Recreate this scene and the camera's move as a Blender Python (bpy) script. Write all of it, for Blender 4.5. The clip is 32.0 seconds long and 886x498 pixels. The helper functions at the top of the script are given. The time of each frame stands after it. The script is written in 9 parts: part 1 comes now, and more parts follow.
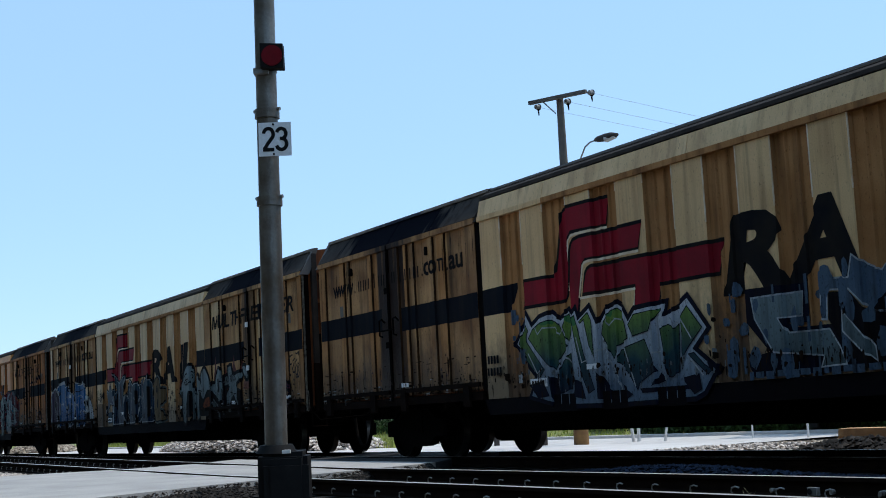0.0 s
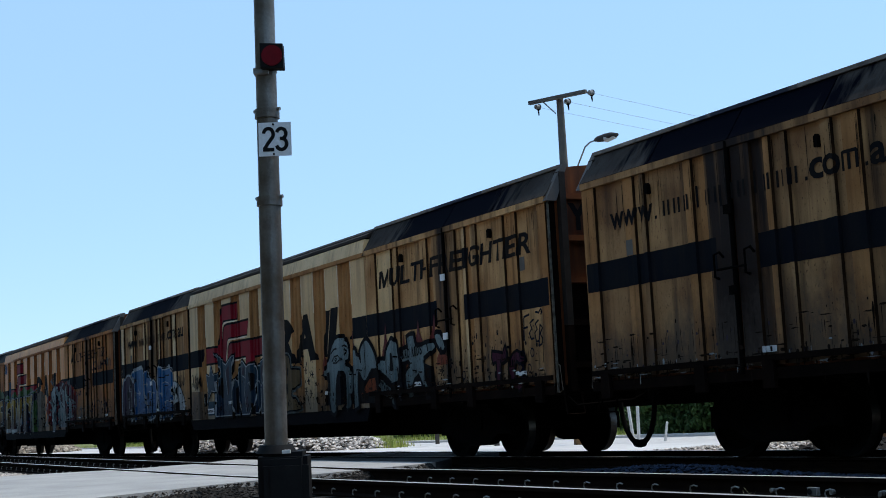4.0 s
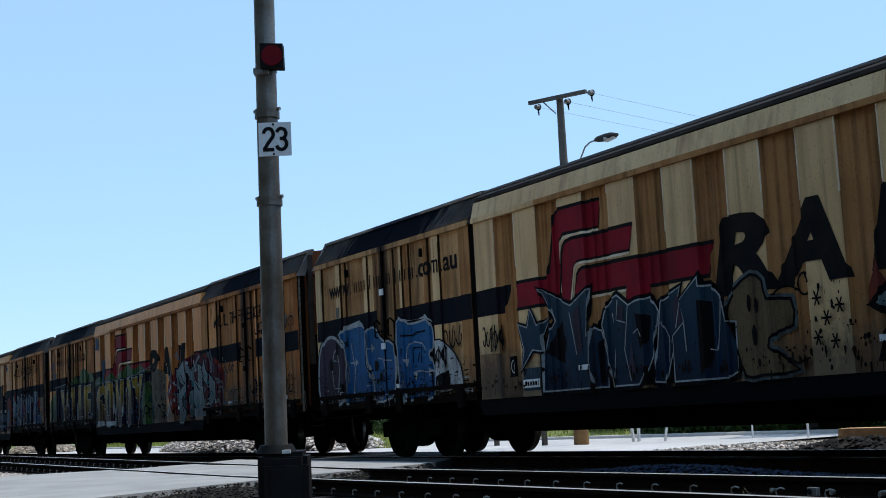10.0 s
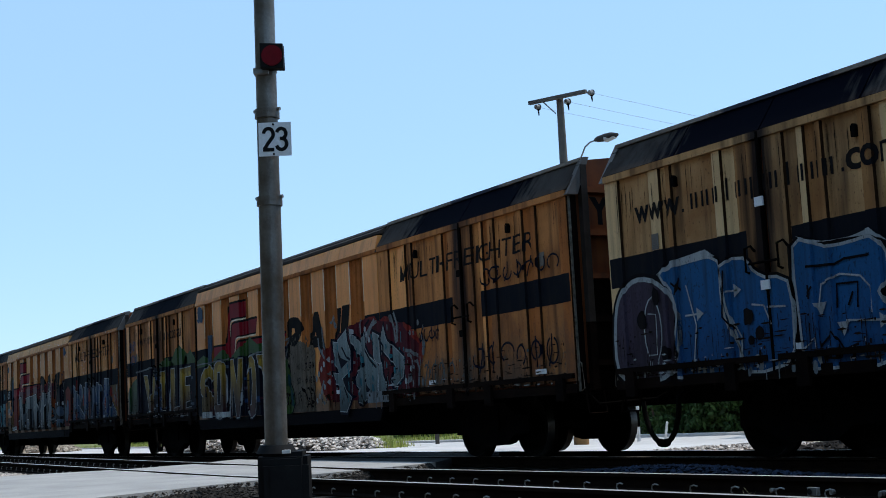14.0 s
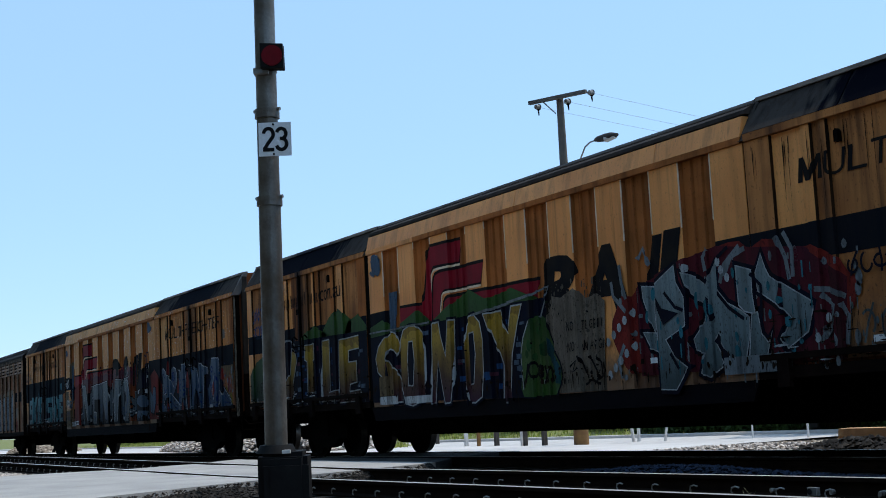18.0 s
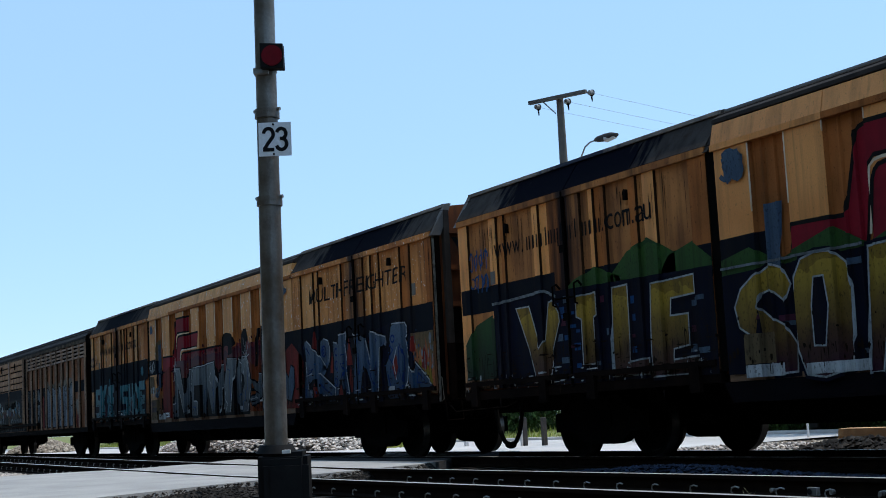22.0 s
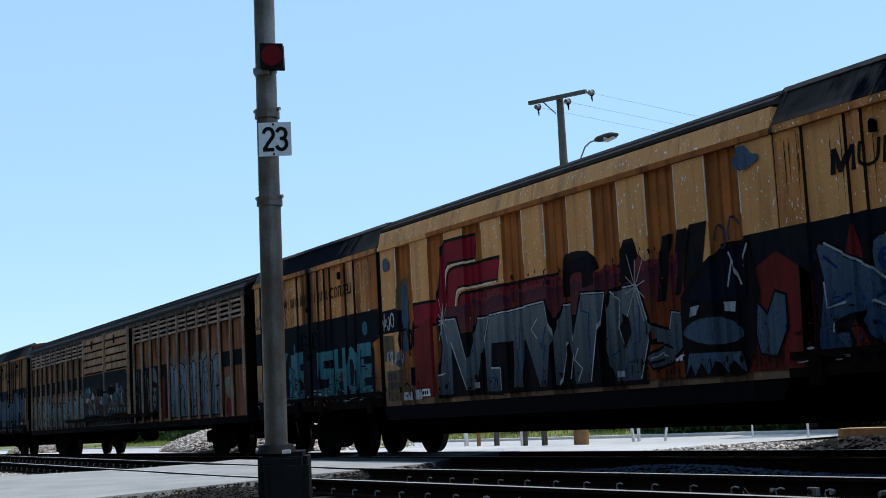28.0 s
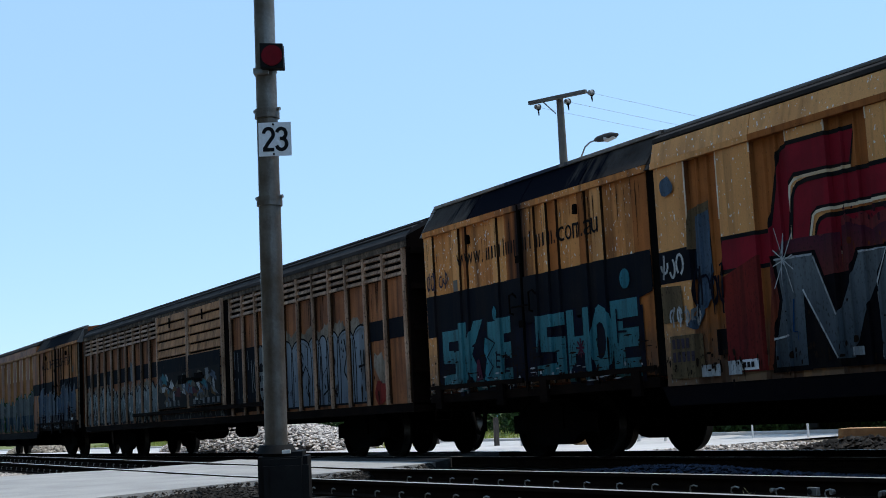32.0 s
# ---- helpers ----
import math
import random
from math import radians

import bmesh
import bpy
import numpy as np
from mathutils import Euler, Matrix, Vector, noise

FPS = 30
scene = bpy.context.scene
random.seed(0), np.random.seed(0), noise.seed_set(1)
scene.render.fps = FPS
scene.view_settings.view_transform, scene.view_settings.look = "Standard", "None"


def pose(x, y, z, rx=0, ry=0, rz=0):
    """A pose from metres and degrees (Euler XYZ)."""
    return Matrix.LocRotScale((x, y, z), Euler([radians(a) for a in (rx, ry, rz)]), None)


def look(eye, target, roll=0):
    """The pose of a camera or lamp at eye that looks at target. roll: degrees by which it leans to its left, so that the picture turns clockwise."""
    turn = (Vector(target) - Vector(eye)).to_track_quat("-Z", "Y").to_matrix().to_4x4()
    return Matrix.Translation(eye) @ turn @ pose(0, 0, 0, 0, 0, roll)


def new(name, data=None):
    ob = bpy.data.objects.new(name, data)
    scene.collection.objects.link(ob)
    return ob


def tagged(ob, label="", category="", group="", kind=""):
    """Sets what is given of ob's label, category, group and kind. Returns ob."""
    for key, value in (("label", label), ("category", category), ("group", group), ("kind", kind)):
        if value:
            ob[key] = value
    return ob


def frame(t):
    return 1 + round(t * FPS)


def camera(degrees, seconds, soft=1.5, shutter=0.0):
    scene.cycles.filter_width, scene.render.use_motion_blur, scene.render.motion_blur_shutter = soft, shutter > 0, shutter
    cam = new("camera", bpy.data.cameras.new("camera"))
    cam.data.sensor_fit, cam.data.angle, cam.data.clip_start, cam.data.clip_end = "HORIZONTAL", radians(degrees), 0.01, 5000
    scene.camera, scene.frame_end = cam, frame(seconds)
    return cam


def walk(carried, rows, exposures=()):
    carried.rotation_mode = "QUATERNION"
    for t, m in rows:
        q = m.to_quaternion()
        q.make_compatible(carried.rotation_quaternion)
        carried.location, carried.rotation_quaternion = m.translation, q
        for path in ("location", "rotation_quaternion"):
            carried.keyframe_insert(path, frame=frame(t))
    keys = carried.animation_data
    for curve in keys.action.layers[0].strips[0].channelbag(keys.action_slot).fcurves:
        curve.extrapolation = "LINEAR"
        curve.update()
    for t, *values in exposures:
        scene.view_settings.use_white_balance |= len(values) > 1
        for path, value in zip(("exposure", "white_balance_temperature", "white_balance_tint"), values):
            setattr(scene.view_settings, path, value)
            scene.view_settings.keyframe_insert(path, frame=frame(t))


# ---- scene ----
# The camera stands still on the near side of two tracks.
EYE = pose(0.0, -11.9, 0.674, 96.936, 2.976, 61.98)
cam = camera(35.63, 32.0, soft=0.95)
walk(cam, [(0.0, EYE), (32.0, EYE)], exposures=[(0.0, 0.0), (32.0, 0.0)])

# ---------------------------------------------------------------- light
SUN_WAY = Vector((0.06, 0.475, 0.875)).normalized()
world = bpy.data.worlds.new("sky")
scene.world = world
world.use_nodes = True
wn = world.node_tree
wn.nodes.clear()
sky = wn.nodes.new("ShaderNodeTexSky")
sky.sky_type = "NISHITA"
sky.sun_disc = False
sky.sun_elevation = math.asin(SUN_WAY.z)
sky.sun_rotation = math.atan2(SUN_WAY.x, SUN_WAY.y)
sky.air_density, sky.dust_density, sky.ozone_density = 1.0, 0.0, 5.0
sky_bg = wn.nodes.new("ShaderNodeBackground")
sky_bg.inputs["Strength"].default_value = 0.211
sky_out = wn.nodes.new("ShaderNodeOutputWorld")
tint = wn.nodes.new("ShaderNodeMix")
tint.data_type, tint.blend_type = "RGBA", "MULTIPLY"
tint.inputs[0].default_value = 1.0
tint.inputs[7].default_value = (0.975, 0.998, 0.966, 1.0)
haze = wn.nodes.new("ShaderNodeMix")
haze.data_type = "RGBA"
haze.inputs[0].default_value = 0.70
haze.inputs[7].default_value = (2.13, 3.42, 5.35, 1.0)
wn.links.new(sky.outputs[0], haze.inputs[6])
wn.links.new(haze.outputs[2], tint.inputs[6])
wn.links.new(tint.outputs[2], sky_bg.inputs["Color"])
wn.links.new(sky_bg.outputs[0], sky_out.inputs["Surface"])
sun_data = bpy.data.lights.new("sun", "SUN")
sun_data.energy, sun_data.angle, sun_data.color = 3.0, radians(0.5), (1.0, 0.95, 0.87)
sun = new("sun", sun_data)
sun.matrix_world = look((0, 0, 60), Vector((0, 0, 60)) - SUN_WAY)


# ---------------------------------------------------------------- materials
def material(name, base, second=None, scale=6.0, rough=0.7, metal=0.0, bump=0.0, bump_scale=60.0, streak=None,
             streak_amount=0.5, fine=0.15, spread=0.0, flecks=0.0, specular=0.5):
    """A node material: two colours mixed by noise, streaks that run down, a fine grain, a bump."""
    m = bpy.data.materials.new(name)
    m.use_nodes = True
    t = m.node_tree
    t.nodes.clear()
    out = t.nodes.new("ShaderNodeOutputMaterial")
    sh = t.nodes.new("ShaderNodeBsdfPrincipled")
    t.links.new(sh.outputs[0], out.inputs["Surface"])
    sh.inputs["Roughness"].default_value = rough
    sh.inputs["Metallic"].default_value = metal
    sh.inputs["Specular IOR Level"].default_value = specular
    where = t.nodes.new("ShaderNodeTexCoord")
    info = t.nodes.new("ShaderNodeObjectInfo")
    far = t.nodes.new("ShaderNodeVectorMath")
    far.operation = "MULTIPLY_ADD"
    t.links.new(info.outputs["Random"], far.inputs[0])
    far.inputs[1].default_value = (13.0, 7.0, 5.0)
    t.links.new(where.outputs["Object"], far.inputs[2])

    def grain(size, detail=4.0, stretch=None):
        n = t.nodes.new("ShaderNodeTexNoise")
        n.inputs["Scale"].default_value = size
        n.inputs["Detail"].default_value = detail
        src = far.outputs[0]
        if stretch:
            st = t.nodes.new("ShaderNodeVectorMath")
            st.operation = "MULTIPLY"
            st.inputs[1].default_value = stretch
            t.links.new(src, st.inputs[0])
            src = st.outputs[0]
        t.links.new(src, n.inputs["Vector"])
        return n.outputs["Fac"]

    def steps(value, low, high):
        r = t.nodes.new("ShaderNodeMapRange")
        r.inputs["From Min"].default_value, r.inputs["From Max"].default_value = low, high
        t.links.new(value, r.inputs["Value"])
        return r.outputs[0]

    def mix(fac, a, b, kind="MIX"):
        x = t.nodes.new("ShaderNodeMix")
        x.data_type, x.blend_type = "RGBA", kind
        for slot, v in ((0, fac), (6, a), (7, b)):
            if isinstance(v, (float, int)):
                x.inputs[slot].default_value = v
            elif isinstance(v, tuple):
                x.inputs[slot].default_value = (*v, 1.0)
            else:
                t.links.new(v, x.inputs[slot])
        return x.outputs[2]

    colour = base
    if second:
        colour = mix(steps(grain(scale), 0.35, 0.68), base, second)
    if streak:
        s = t.nodes.new("ShaderNodeMath")
        s.operation = "MULTIPLY"
        t.links.new(steps(grain(1.0, 4.0, (5.5, 5.5, 0.4)), 0.48, 0.80), s.inputs[0])
        s.inputs[1].default_value = streak_amount
        colour = mix(s.outputs[0], colour, streak)
    if flecks:
        colour = mix(steps(grain(26.0, 2.0, (1.0, 1.0, 0.6)), 0.66, 0.70), colour, (0.75, 0.72, 0.66))
    if fine:
        g = t.nodes.new("ShaderNodeMapRange")
        g.inputs["To Min"].default_value, g.inputs["To Max"].default_value = 1.0 - fine, 1.0 + fine
        t.links.new(grain(bump_scale, 5.0), g.inputs["Value"])
        colour = mix(1.0, colour, g.outputs[0], "MULTIPLY")
    if spread:
        g = t.nodes.new("ShaderNodeMapRange")
        g.inputs["To Min"].default_value, g.inputs["To Max"].default_value = 1.0 - spread, 1.0 + spread
        geo = t.nodes.new("ShaderNodeNewGeometry")
        t.links.new(geo.outputs["Random Per Island"], g.inputs["Value"])
        colour = mix(1.0, colour, g.outputs[0], "MULTIPLY")
    if isinstance(colour, tuple):
        sh.inputs["Base Color"].default_value = (*colour, 1.0)
    else:
        t.links.new(colour, sh.inputs["Base Color"])
    if bump:
        b = t.nodes.new("ShaderNodeBump")
        b.inputs["Strength"].default_value, b.inputs["Distance"].default_value = bump, 0.02
        t.links.new(grain(bump_scale, 6.0), b.inputs["Height"])
        t.links.new(b.outputs[0], sh.inputs["Normal"])
    return m



def fade(name, stops, wear=(0.02, 0.014, 0.01), wear_amount=0.45):
    """Spray paint that blends from colour to colour with height: stops of (height, colour)."""
    m = material(name, stops[0][1], None, 2.5, 0.5, fine=0.15, streak=wear, streak_amount=wear_amount, specular=0.1)
    t = m.node_tree
    where = next(n for n in t.nodes if n.type == "TEX_COORD")
    cut = t.nodes.new("ShaderNodeSeparateXYZ")
    t.links.new(where.outputs["Object"], cut.inputs[0])
    cloud = t.nodes.new("ShaderNodeTexNoise")
    cloud.inputs["Scale"].default_value = 3.0
    t.links.new(where.outputs["Object"], cloud.inputs["Vector"])
    mixed = t.nodes.new("ShaderNodeMath")
    mixed.operation = "MULTIPLY_ADD"
    t.links.new(cloud.outputs["Fac"], mixed.inputs[0])
    mixed.inputs[1].default_value = 0.5
    t.links.new(cut.outputs["Z"], mixed.inputs[2])
    low, high = stops[0][0] + 0.25, stops[-1][0] + 0.25
    span = t.nodes.new("ShaderNodeMapRange")
    span.inputs["From Min"].default_value, span.inputs["From Max"].default_value = low, high
    t.links.new(mixed.outputs[0], span.inputs["Value"])
    ramp = t.nodes.new("ShaderNodeValToRGB")
    for i, (z, c) in enumerate(stops):
        e = ramp.color_ramp.elements[i] if i < 2 else ramp.color_ramp.elements.new(0.5)
        e.position, e.color = (z + 0.25 - low) / (high - low), (*c, 1.0)
    t.links.new(span.outputs[0], ramp.inputs[0])
    first = next(n for n in t.nodes if n.type == "MIX" and not n.inputs[6].is_linked)
    t.links.new(ramp.outputs[0], first.inputs[6])
    return m


def soot(m, colour, reach, start=0.62, span=0.45, patchy=False):
    """Soot and grease that have run from the two lock rods of a van's doors, over a material."""
    t = m.node_tree
    sh = next(n for n in t.nodes if n.type == "BSDF_PRINCIPLED")
    under = sh.inputs["Base Color"].links[0].from_socket
    where = next(n for n in t.nodes if n.type == "TEX_COORD")
    cut = t.nodes.new("ShaderNodeSeparateXYZ")
    t.links.new(where.outputs["Object"], cut.inputs[0])

    def sum_of(kind, a, b):
        n = t.nodes.new("ShaderNodeMath")
        n.operation = kind
        for slot, v in ((0, a), (1, b)):
            if isinstance(v, float):
                n.inputs[slot].default_value = v
            else:
                t.links.new(v, n.inputs[slot])
        return n.outputs[0]
    near = sum_of("MINIMUM", sum_of("ABSOLUTE", sum_of("SUBTRACT", cut.outputs["X"], 3.03), 0.0), sum_of("ABSOLUTE", sum_of("SUBTRACT", cut.outputs["X"], 19.515), 0.0))
    core = sum_of("MAXIMUM", sum_of("SUBTRACT", 1.0, sum_of("DIVIDE", near, reach)), 0.0)
    runs = t.nodes.new("ShaderNodeTexNoise")
    runs.inputs["Scale"].default_value, runs.inputs["Detail"].default_value = 1.0, 5.0
    st = t.nodes.new("ShaderNodeVectorMath")
    st.operation = "MULTIPLY"
    st.inputs[1].default_value = (7.0, 3.0, 0.5)
    shift = next(n for n in t.nodes if n.type == "VECT_MATH" and n.operation == "MULTIPLY_ADD")
    t.links.new(shift.outputs[0] if patchy else where.outputs["Object"], st.inputs[0])
    t.links.new(st.outputs[0], runs.inputs["Vector"])
    cover = t.nodes.new("ShaderNodeMapRange")
    cover.inputs["From Min"].default_value, cover.inputs["From Max"].default_value = start, start + span
    t.links.new(sum_of("ADD", sum_of("MULTIPLY", core, 0.8), sum_of("MULTIPLY", runs.outputs["Fac"], 0.8)), cover.inputs["Value"])
    x = t.nodes.new("ShaderNodeMix")
    x.data_type = "RGBA"
    t.links.new(cover.outputs[0], x.inputs[0])
    t.links.new(under, x.inputs[6])
    x.inputs[7].default_value = (*colour, 1.0)
    t.links.new(x.outputs[2], sh.inputs["Base Color"])


def grime(m, colour, amount, lines=0.54, specks=0.62):
    """Fine dirty runs and specks over a paint."""
    t = m.node_tree
    sh = next(n for n in t.nodes if n.type == "BSDF_PRINCIPLED")
    under = sh.inputs["Base Color"].links[0].from_socket
    where = next(n for n in t.nodes if n.type == "TEX_COORD")
    covers = []
    for stretch, low, wide in (((12.0, 12.0, 0.55), lines + 0.02, 0.18), ((38.0, 38.0, 20.0), specks, 0.05), ((2.2, 2.2, 1.1), 0.5, 0.35)):
        st = t.nodes.new("ShaderNodeVectorMath")
        st.operation = "MULTIPLY"
        st.inputs[1].default_value = stretch
        t.links.new(where.outputs["Object"], st.inputs[0])
        n = t.nodes.new("ShaderNodeTexNoise")
        n.inputs["Scale"].default_value, n.inputs["Detail"].default_value = 1.0, 4.0
        t.links.new(st.outputs[0], n.inputs["Vector"])
        r = t.nodes.new("ShaderNodeMapRange")
        r.inputs["From Min"].default_value, r.inputs["From Max"].default_value = low, low + wide
        t.links.new(n.outputs["Fac"], r.inputs["Value"])
        covers.append(r.outputs[0])
    both = t.nodes.new("ShaderNodeMath")
    both.operation = "MAXIMUM"
    t.links.new(covers[0], both.inputs[0])
    t.links.new(covers[1], both.inputs[1])
    patchy = t.nodes.new("ShaderNodeMath")
    patchy.operation = "MULTIPLY_ADD"
    t.links.new(covers[2], patchy.inputs[0])
    patchy.inputs[1].default_value, patchy.inputs[2].default_value = 0.6, 0.45
    much = t.nodes.new("ShaderNodeMath")
    much.operation = "MULTIPLY"
    t.links.new(both.outputs[0], much.inputs[0])
    t.links.new(patchy.outputs[0], much.inputs[1])
    part_of = t.nodes.new("ShaderNodeMath")
    part_of.operation = "MULTIPLY"
    t.links.new(much.outputs[0], part_of.inputs[0])
    part_of.inputs[1].default_value = amount
    x = t.nodes.new("ShaderNodeMix")
    x.data_type = "RGBA"
    t.links.new(part_of.outputs[0], x.inputs[0])
    t.links.new(under, x.inputs[6])
    x.inputs[7].default_value = (*colour, 1.0)
    t.links.new(x.outputs[2], sh.inputs["Base Color"])
    return m


def lower_grime_shade(m, colour, amount):
    """Ragged grime splashes and runs, with shade towards the ground put into the colour."""
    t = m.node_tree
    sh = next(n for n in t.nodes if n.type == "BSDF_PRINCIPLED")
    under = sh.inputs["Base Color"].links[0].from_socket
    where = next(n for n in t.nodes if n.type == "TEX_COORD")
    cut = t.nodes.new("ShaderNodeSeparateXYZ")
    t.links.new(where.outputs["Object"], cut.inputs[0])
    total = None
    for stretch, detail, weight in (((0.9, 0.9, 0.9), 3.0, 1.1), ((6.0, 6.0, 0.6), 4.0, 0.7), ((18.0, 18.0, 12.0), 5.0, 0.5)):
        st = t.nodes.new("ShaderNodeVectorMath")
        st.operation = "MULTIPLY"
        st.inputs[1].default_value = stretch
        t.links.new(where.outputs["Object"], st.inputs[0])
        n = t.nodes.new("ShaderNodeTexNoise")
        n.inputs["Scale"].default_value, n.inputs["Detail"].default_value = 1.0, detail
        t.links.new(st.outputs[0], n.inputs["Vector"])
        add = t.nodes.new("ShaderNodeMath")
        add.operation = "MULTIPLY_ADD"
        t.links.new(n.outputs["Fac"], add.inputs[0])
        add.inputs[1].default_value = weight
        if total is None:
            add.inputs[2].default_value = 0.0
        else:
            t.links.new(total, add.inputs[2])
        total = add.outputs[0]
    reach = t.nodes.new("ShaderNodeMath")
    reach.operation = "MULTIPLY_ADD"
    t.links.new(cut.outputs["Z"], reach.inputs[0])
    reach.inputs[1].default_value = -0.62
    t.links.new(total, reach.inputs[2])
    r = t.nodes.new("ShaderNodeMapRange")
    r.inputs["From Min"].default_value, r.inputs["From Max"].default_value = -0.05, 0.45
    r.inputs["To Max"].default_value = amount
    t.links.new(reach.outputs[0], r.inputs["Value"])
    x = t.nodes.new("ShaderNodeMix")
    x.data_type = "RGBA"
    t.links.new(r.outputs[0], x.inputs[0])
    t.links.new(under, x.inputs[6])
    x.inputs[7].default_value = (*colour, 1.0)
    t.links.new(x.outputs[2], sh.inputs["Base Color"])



CREAM = material("cream_paint", (0.72, 0.48, 0.24), (0.60, 0.37, 0.17), 0.9, 0.5, bump=0.1, streak=(0.20, 0.09, 0.032), streak_amount=0.6, specular=0.22)
TAN = material("tan_paint", (0.84, 0.345, 0.10), (0.70, 0.262, 0.067), 0.9, 0.5, bump=0.1, streak=(0.18, 0.07, 0.02), streak_amount=0.55, specular=0.22)
FLECKED = material("flecked_tan_paint", (0.76, 0.35, 0.115), (0.63, 0.27, 0.08), 0.9, 0.6, bump=0.1, streak=(0.18, 0.07, 0.02), streak_amount=0.55, flecks=1.0, specular=0.22)
# rib colours hold dust and also the recesses' shade
CREAM_RIB = material("dusty_shaded_cream_ribs", (0.44, 0.215, 0.082), (0.31, 0.135, 0.045), 1.6, 0.8, bump=0.15, streak=(0.075, 0.032, 0.012), streak_amount=0.85, specular=0.12)
TAN_RIB = material("dusty_shaded_tan_ribs", (0.44, 0.14, 0.035), (0.27, 0.09, 0.022), 1.6, 0.8, bump=0.15, streak=(0.05, 0.017, 0.006), streak_amount=0.85, specular=0.12)
SOOTY_DOOR = material("soot_blackened_cream_doors", (0.46, 0.25, 0.105), (0.18, 0.078, 0.028), 1.1, 0.65, bump=0.15, streak=(0.018, 0.009, 0.005), streak_amount=1.0, specular=0.16)
CREAM_DOOR = material("stained_cream_doors", (0.60, 0.34, 0.145), (0.30, 0.135, 0.045), 1.1, 0.7, bump=0.15, streak=(0.03, 0.013, 0.006), streak_amount=1.0, specular=0.16)
TAN_DOOR = material("stained_tan_doors", (0.50, 0.195, 0.056), (0.25, 0.088, 0.025), 1.1, 0.7, bump=0.15, streak=(0.035, 0.014, 0.006), streak_amount=1.0, specular=0.15)
FLECK_DOOR = material("flecked_tan_doors", (0.66, 0.27, 0.078), (0.45, 0.155, 0.04), 1.1, 0.7, bump=0.15, streak=(0.045, 0.018, 0.008), streak_amount=0.9, flecks=1.0, specular=0.15)
LOUVRE_TAN = material("brown_louvre_paint", (0.36, 0.132, 0.05), (0.21, 0.075, 0.03), 1.4, 0.6, bump=0.15, streak=(0.02, 0.010, 0.006), streak_amount=1.0, specular=0.15)
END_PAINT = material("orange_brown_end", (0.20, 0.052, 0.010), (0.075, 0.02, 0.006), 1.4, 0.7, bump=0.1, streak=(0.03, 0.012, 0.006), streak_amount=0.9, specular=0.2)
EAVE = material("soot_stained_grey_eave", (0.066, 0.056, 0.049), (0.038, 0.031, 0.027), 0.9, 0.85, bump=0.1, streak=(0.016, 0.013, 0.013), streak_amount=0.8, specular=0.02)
ROOF = material("grey_galvanised_roof", (0.17, 0.15, 0.135), (0.10, 0.085, 0.075), 1.2, 0.7, metal=0.1, bump=0.1, specular=0.2)
ROOF_EDGE = material("pale_roof_edge", (0.26, 0.22, 0.185), (0.14, 0.115, 0.095), 1.5, 0.6, metal=0.1, specular=0.3, streak=(0.03, 0.026, 0.03), streak_amount=0.7)
NAVY = material("navy_stripe", (0.005, 0.007, 0.012), (0.009, 0.010, 0.013), 2.0, 0.75, streak=(0.04, 0.025, 0.015), streak_amount=0.25, specular=0.04)
INK = material("black_lettering", (0.009, 0.009, 0.011), (0.02, 0.016, 0.013), 3.0, 0.8, specular=0.04)
CRIMSON = material("crimson_logo", (0.25, 0.007, 0.018), (0.17, 0.005, 0.013), 2.0, 0.6, streak=(0.07, 0.01, 0.012), streak_amount=0.5, specular=0.1)
# set near black; FRAME and SILL also stand in for shaded recesses
FRAME = material("near_black_underframe", (0.0022, 0.002, 0.0018), (0.005, 0.0035, 0.003), 3.0, 0.95, bump=0.2, specular=0.03)
SILL = material("near_black_sill", (0.005, 0.003, 0.0025), (0.013, 0.007, 0.005), 2.0, 0.8, bump=0.2, streak=(0.004, 0.003, 0.002), specular=0.02)
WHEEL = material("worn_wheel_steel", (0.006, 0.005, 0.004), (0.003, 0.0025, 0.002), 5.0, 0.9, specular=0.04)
RUBBER = material("black_rubber_hose", (0.006, 0.006, 0.006), (0.012, 0.011, 0.01), 8.0, 0.9, specular=0.05)
GUTTER = material("dark_roof_gutter", (0.022, 0.018, 0.016), (0.045, 0.036, 0.03), 3.0, 0.85, specular=0.08)
POST_DARK = material("dark_weathered_post", (0.06, 0.05, 0.042), (0.035, 0.03, 0.026), 5.0, 0.9)
CREOSOTE = material("brown_creosoted_timber", (0.24, 0.125, 0.04), (0.13, 0.065, 0.025), 4.0, 0.9, bump=0.3, streak=(0.08, 0.04, 0.025))
EDGE = material("pale_edge_lines", (0.80, 0.68, 0.50), (0.60, 0.42, 0.24), 4.0, 0.5)
RAIL_TOP = material("polished_rail_head", (0.50, 0.48, 0.45), (0.38, 0.35, 0.31), 4.0, 0.5, metal=0.35)
RAIL_WEB = material("rusty_rail_web", (0.010, 0.006, 0.0045), (0.018, 0.010, 0.006), 5.0, 0.95, bump=0.2, specular=0.03)
SLEEPER = material("dark_concrete_sleeper", (0.035, 0.030, 0.026), (0.018, 0.015, 0.012), 4.0, 0.95, bump=0.3, specular=0.1)
# bed darkened like the stones, shade put into its colour
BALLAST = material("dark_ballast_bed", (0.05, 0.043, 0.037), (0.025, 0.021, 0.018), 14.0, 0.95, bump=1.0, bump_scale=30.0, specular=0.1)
STONE = material("pale_ballast_stones", (0.52, 0.45, 0.385), (0.36, 0.30, 0.25), 3.0, 0.9, fine=0.1, spread=0.45)
HEAP_STONE = material("crushed_heap_stones", (0.62, 0.55, 0.48), (0.31, 0.27, 0.235), 9.0, 0.9, fine=0.1, spread=0.7)
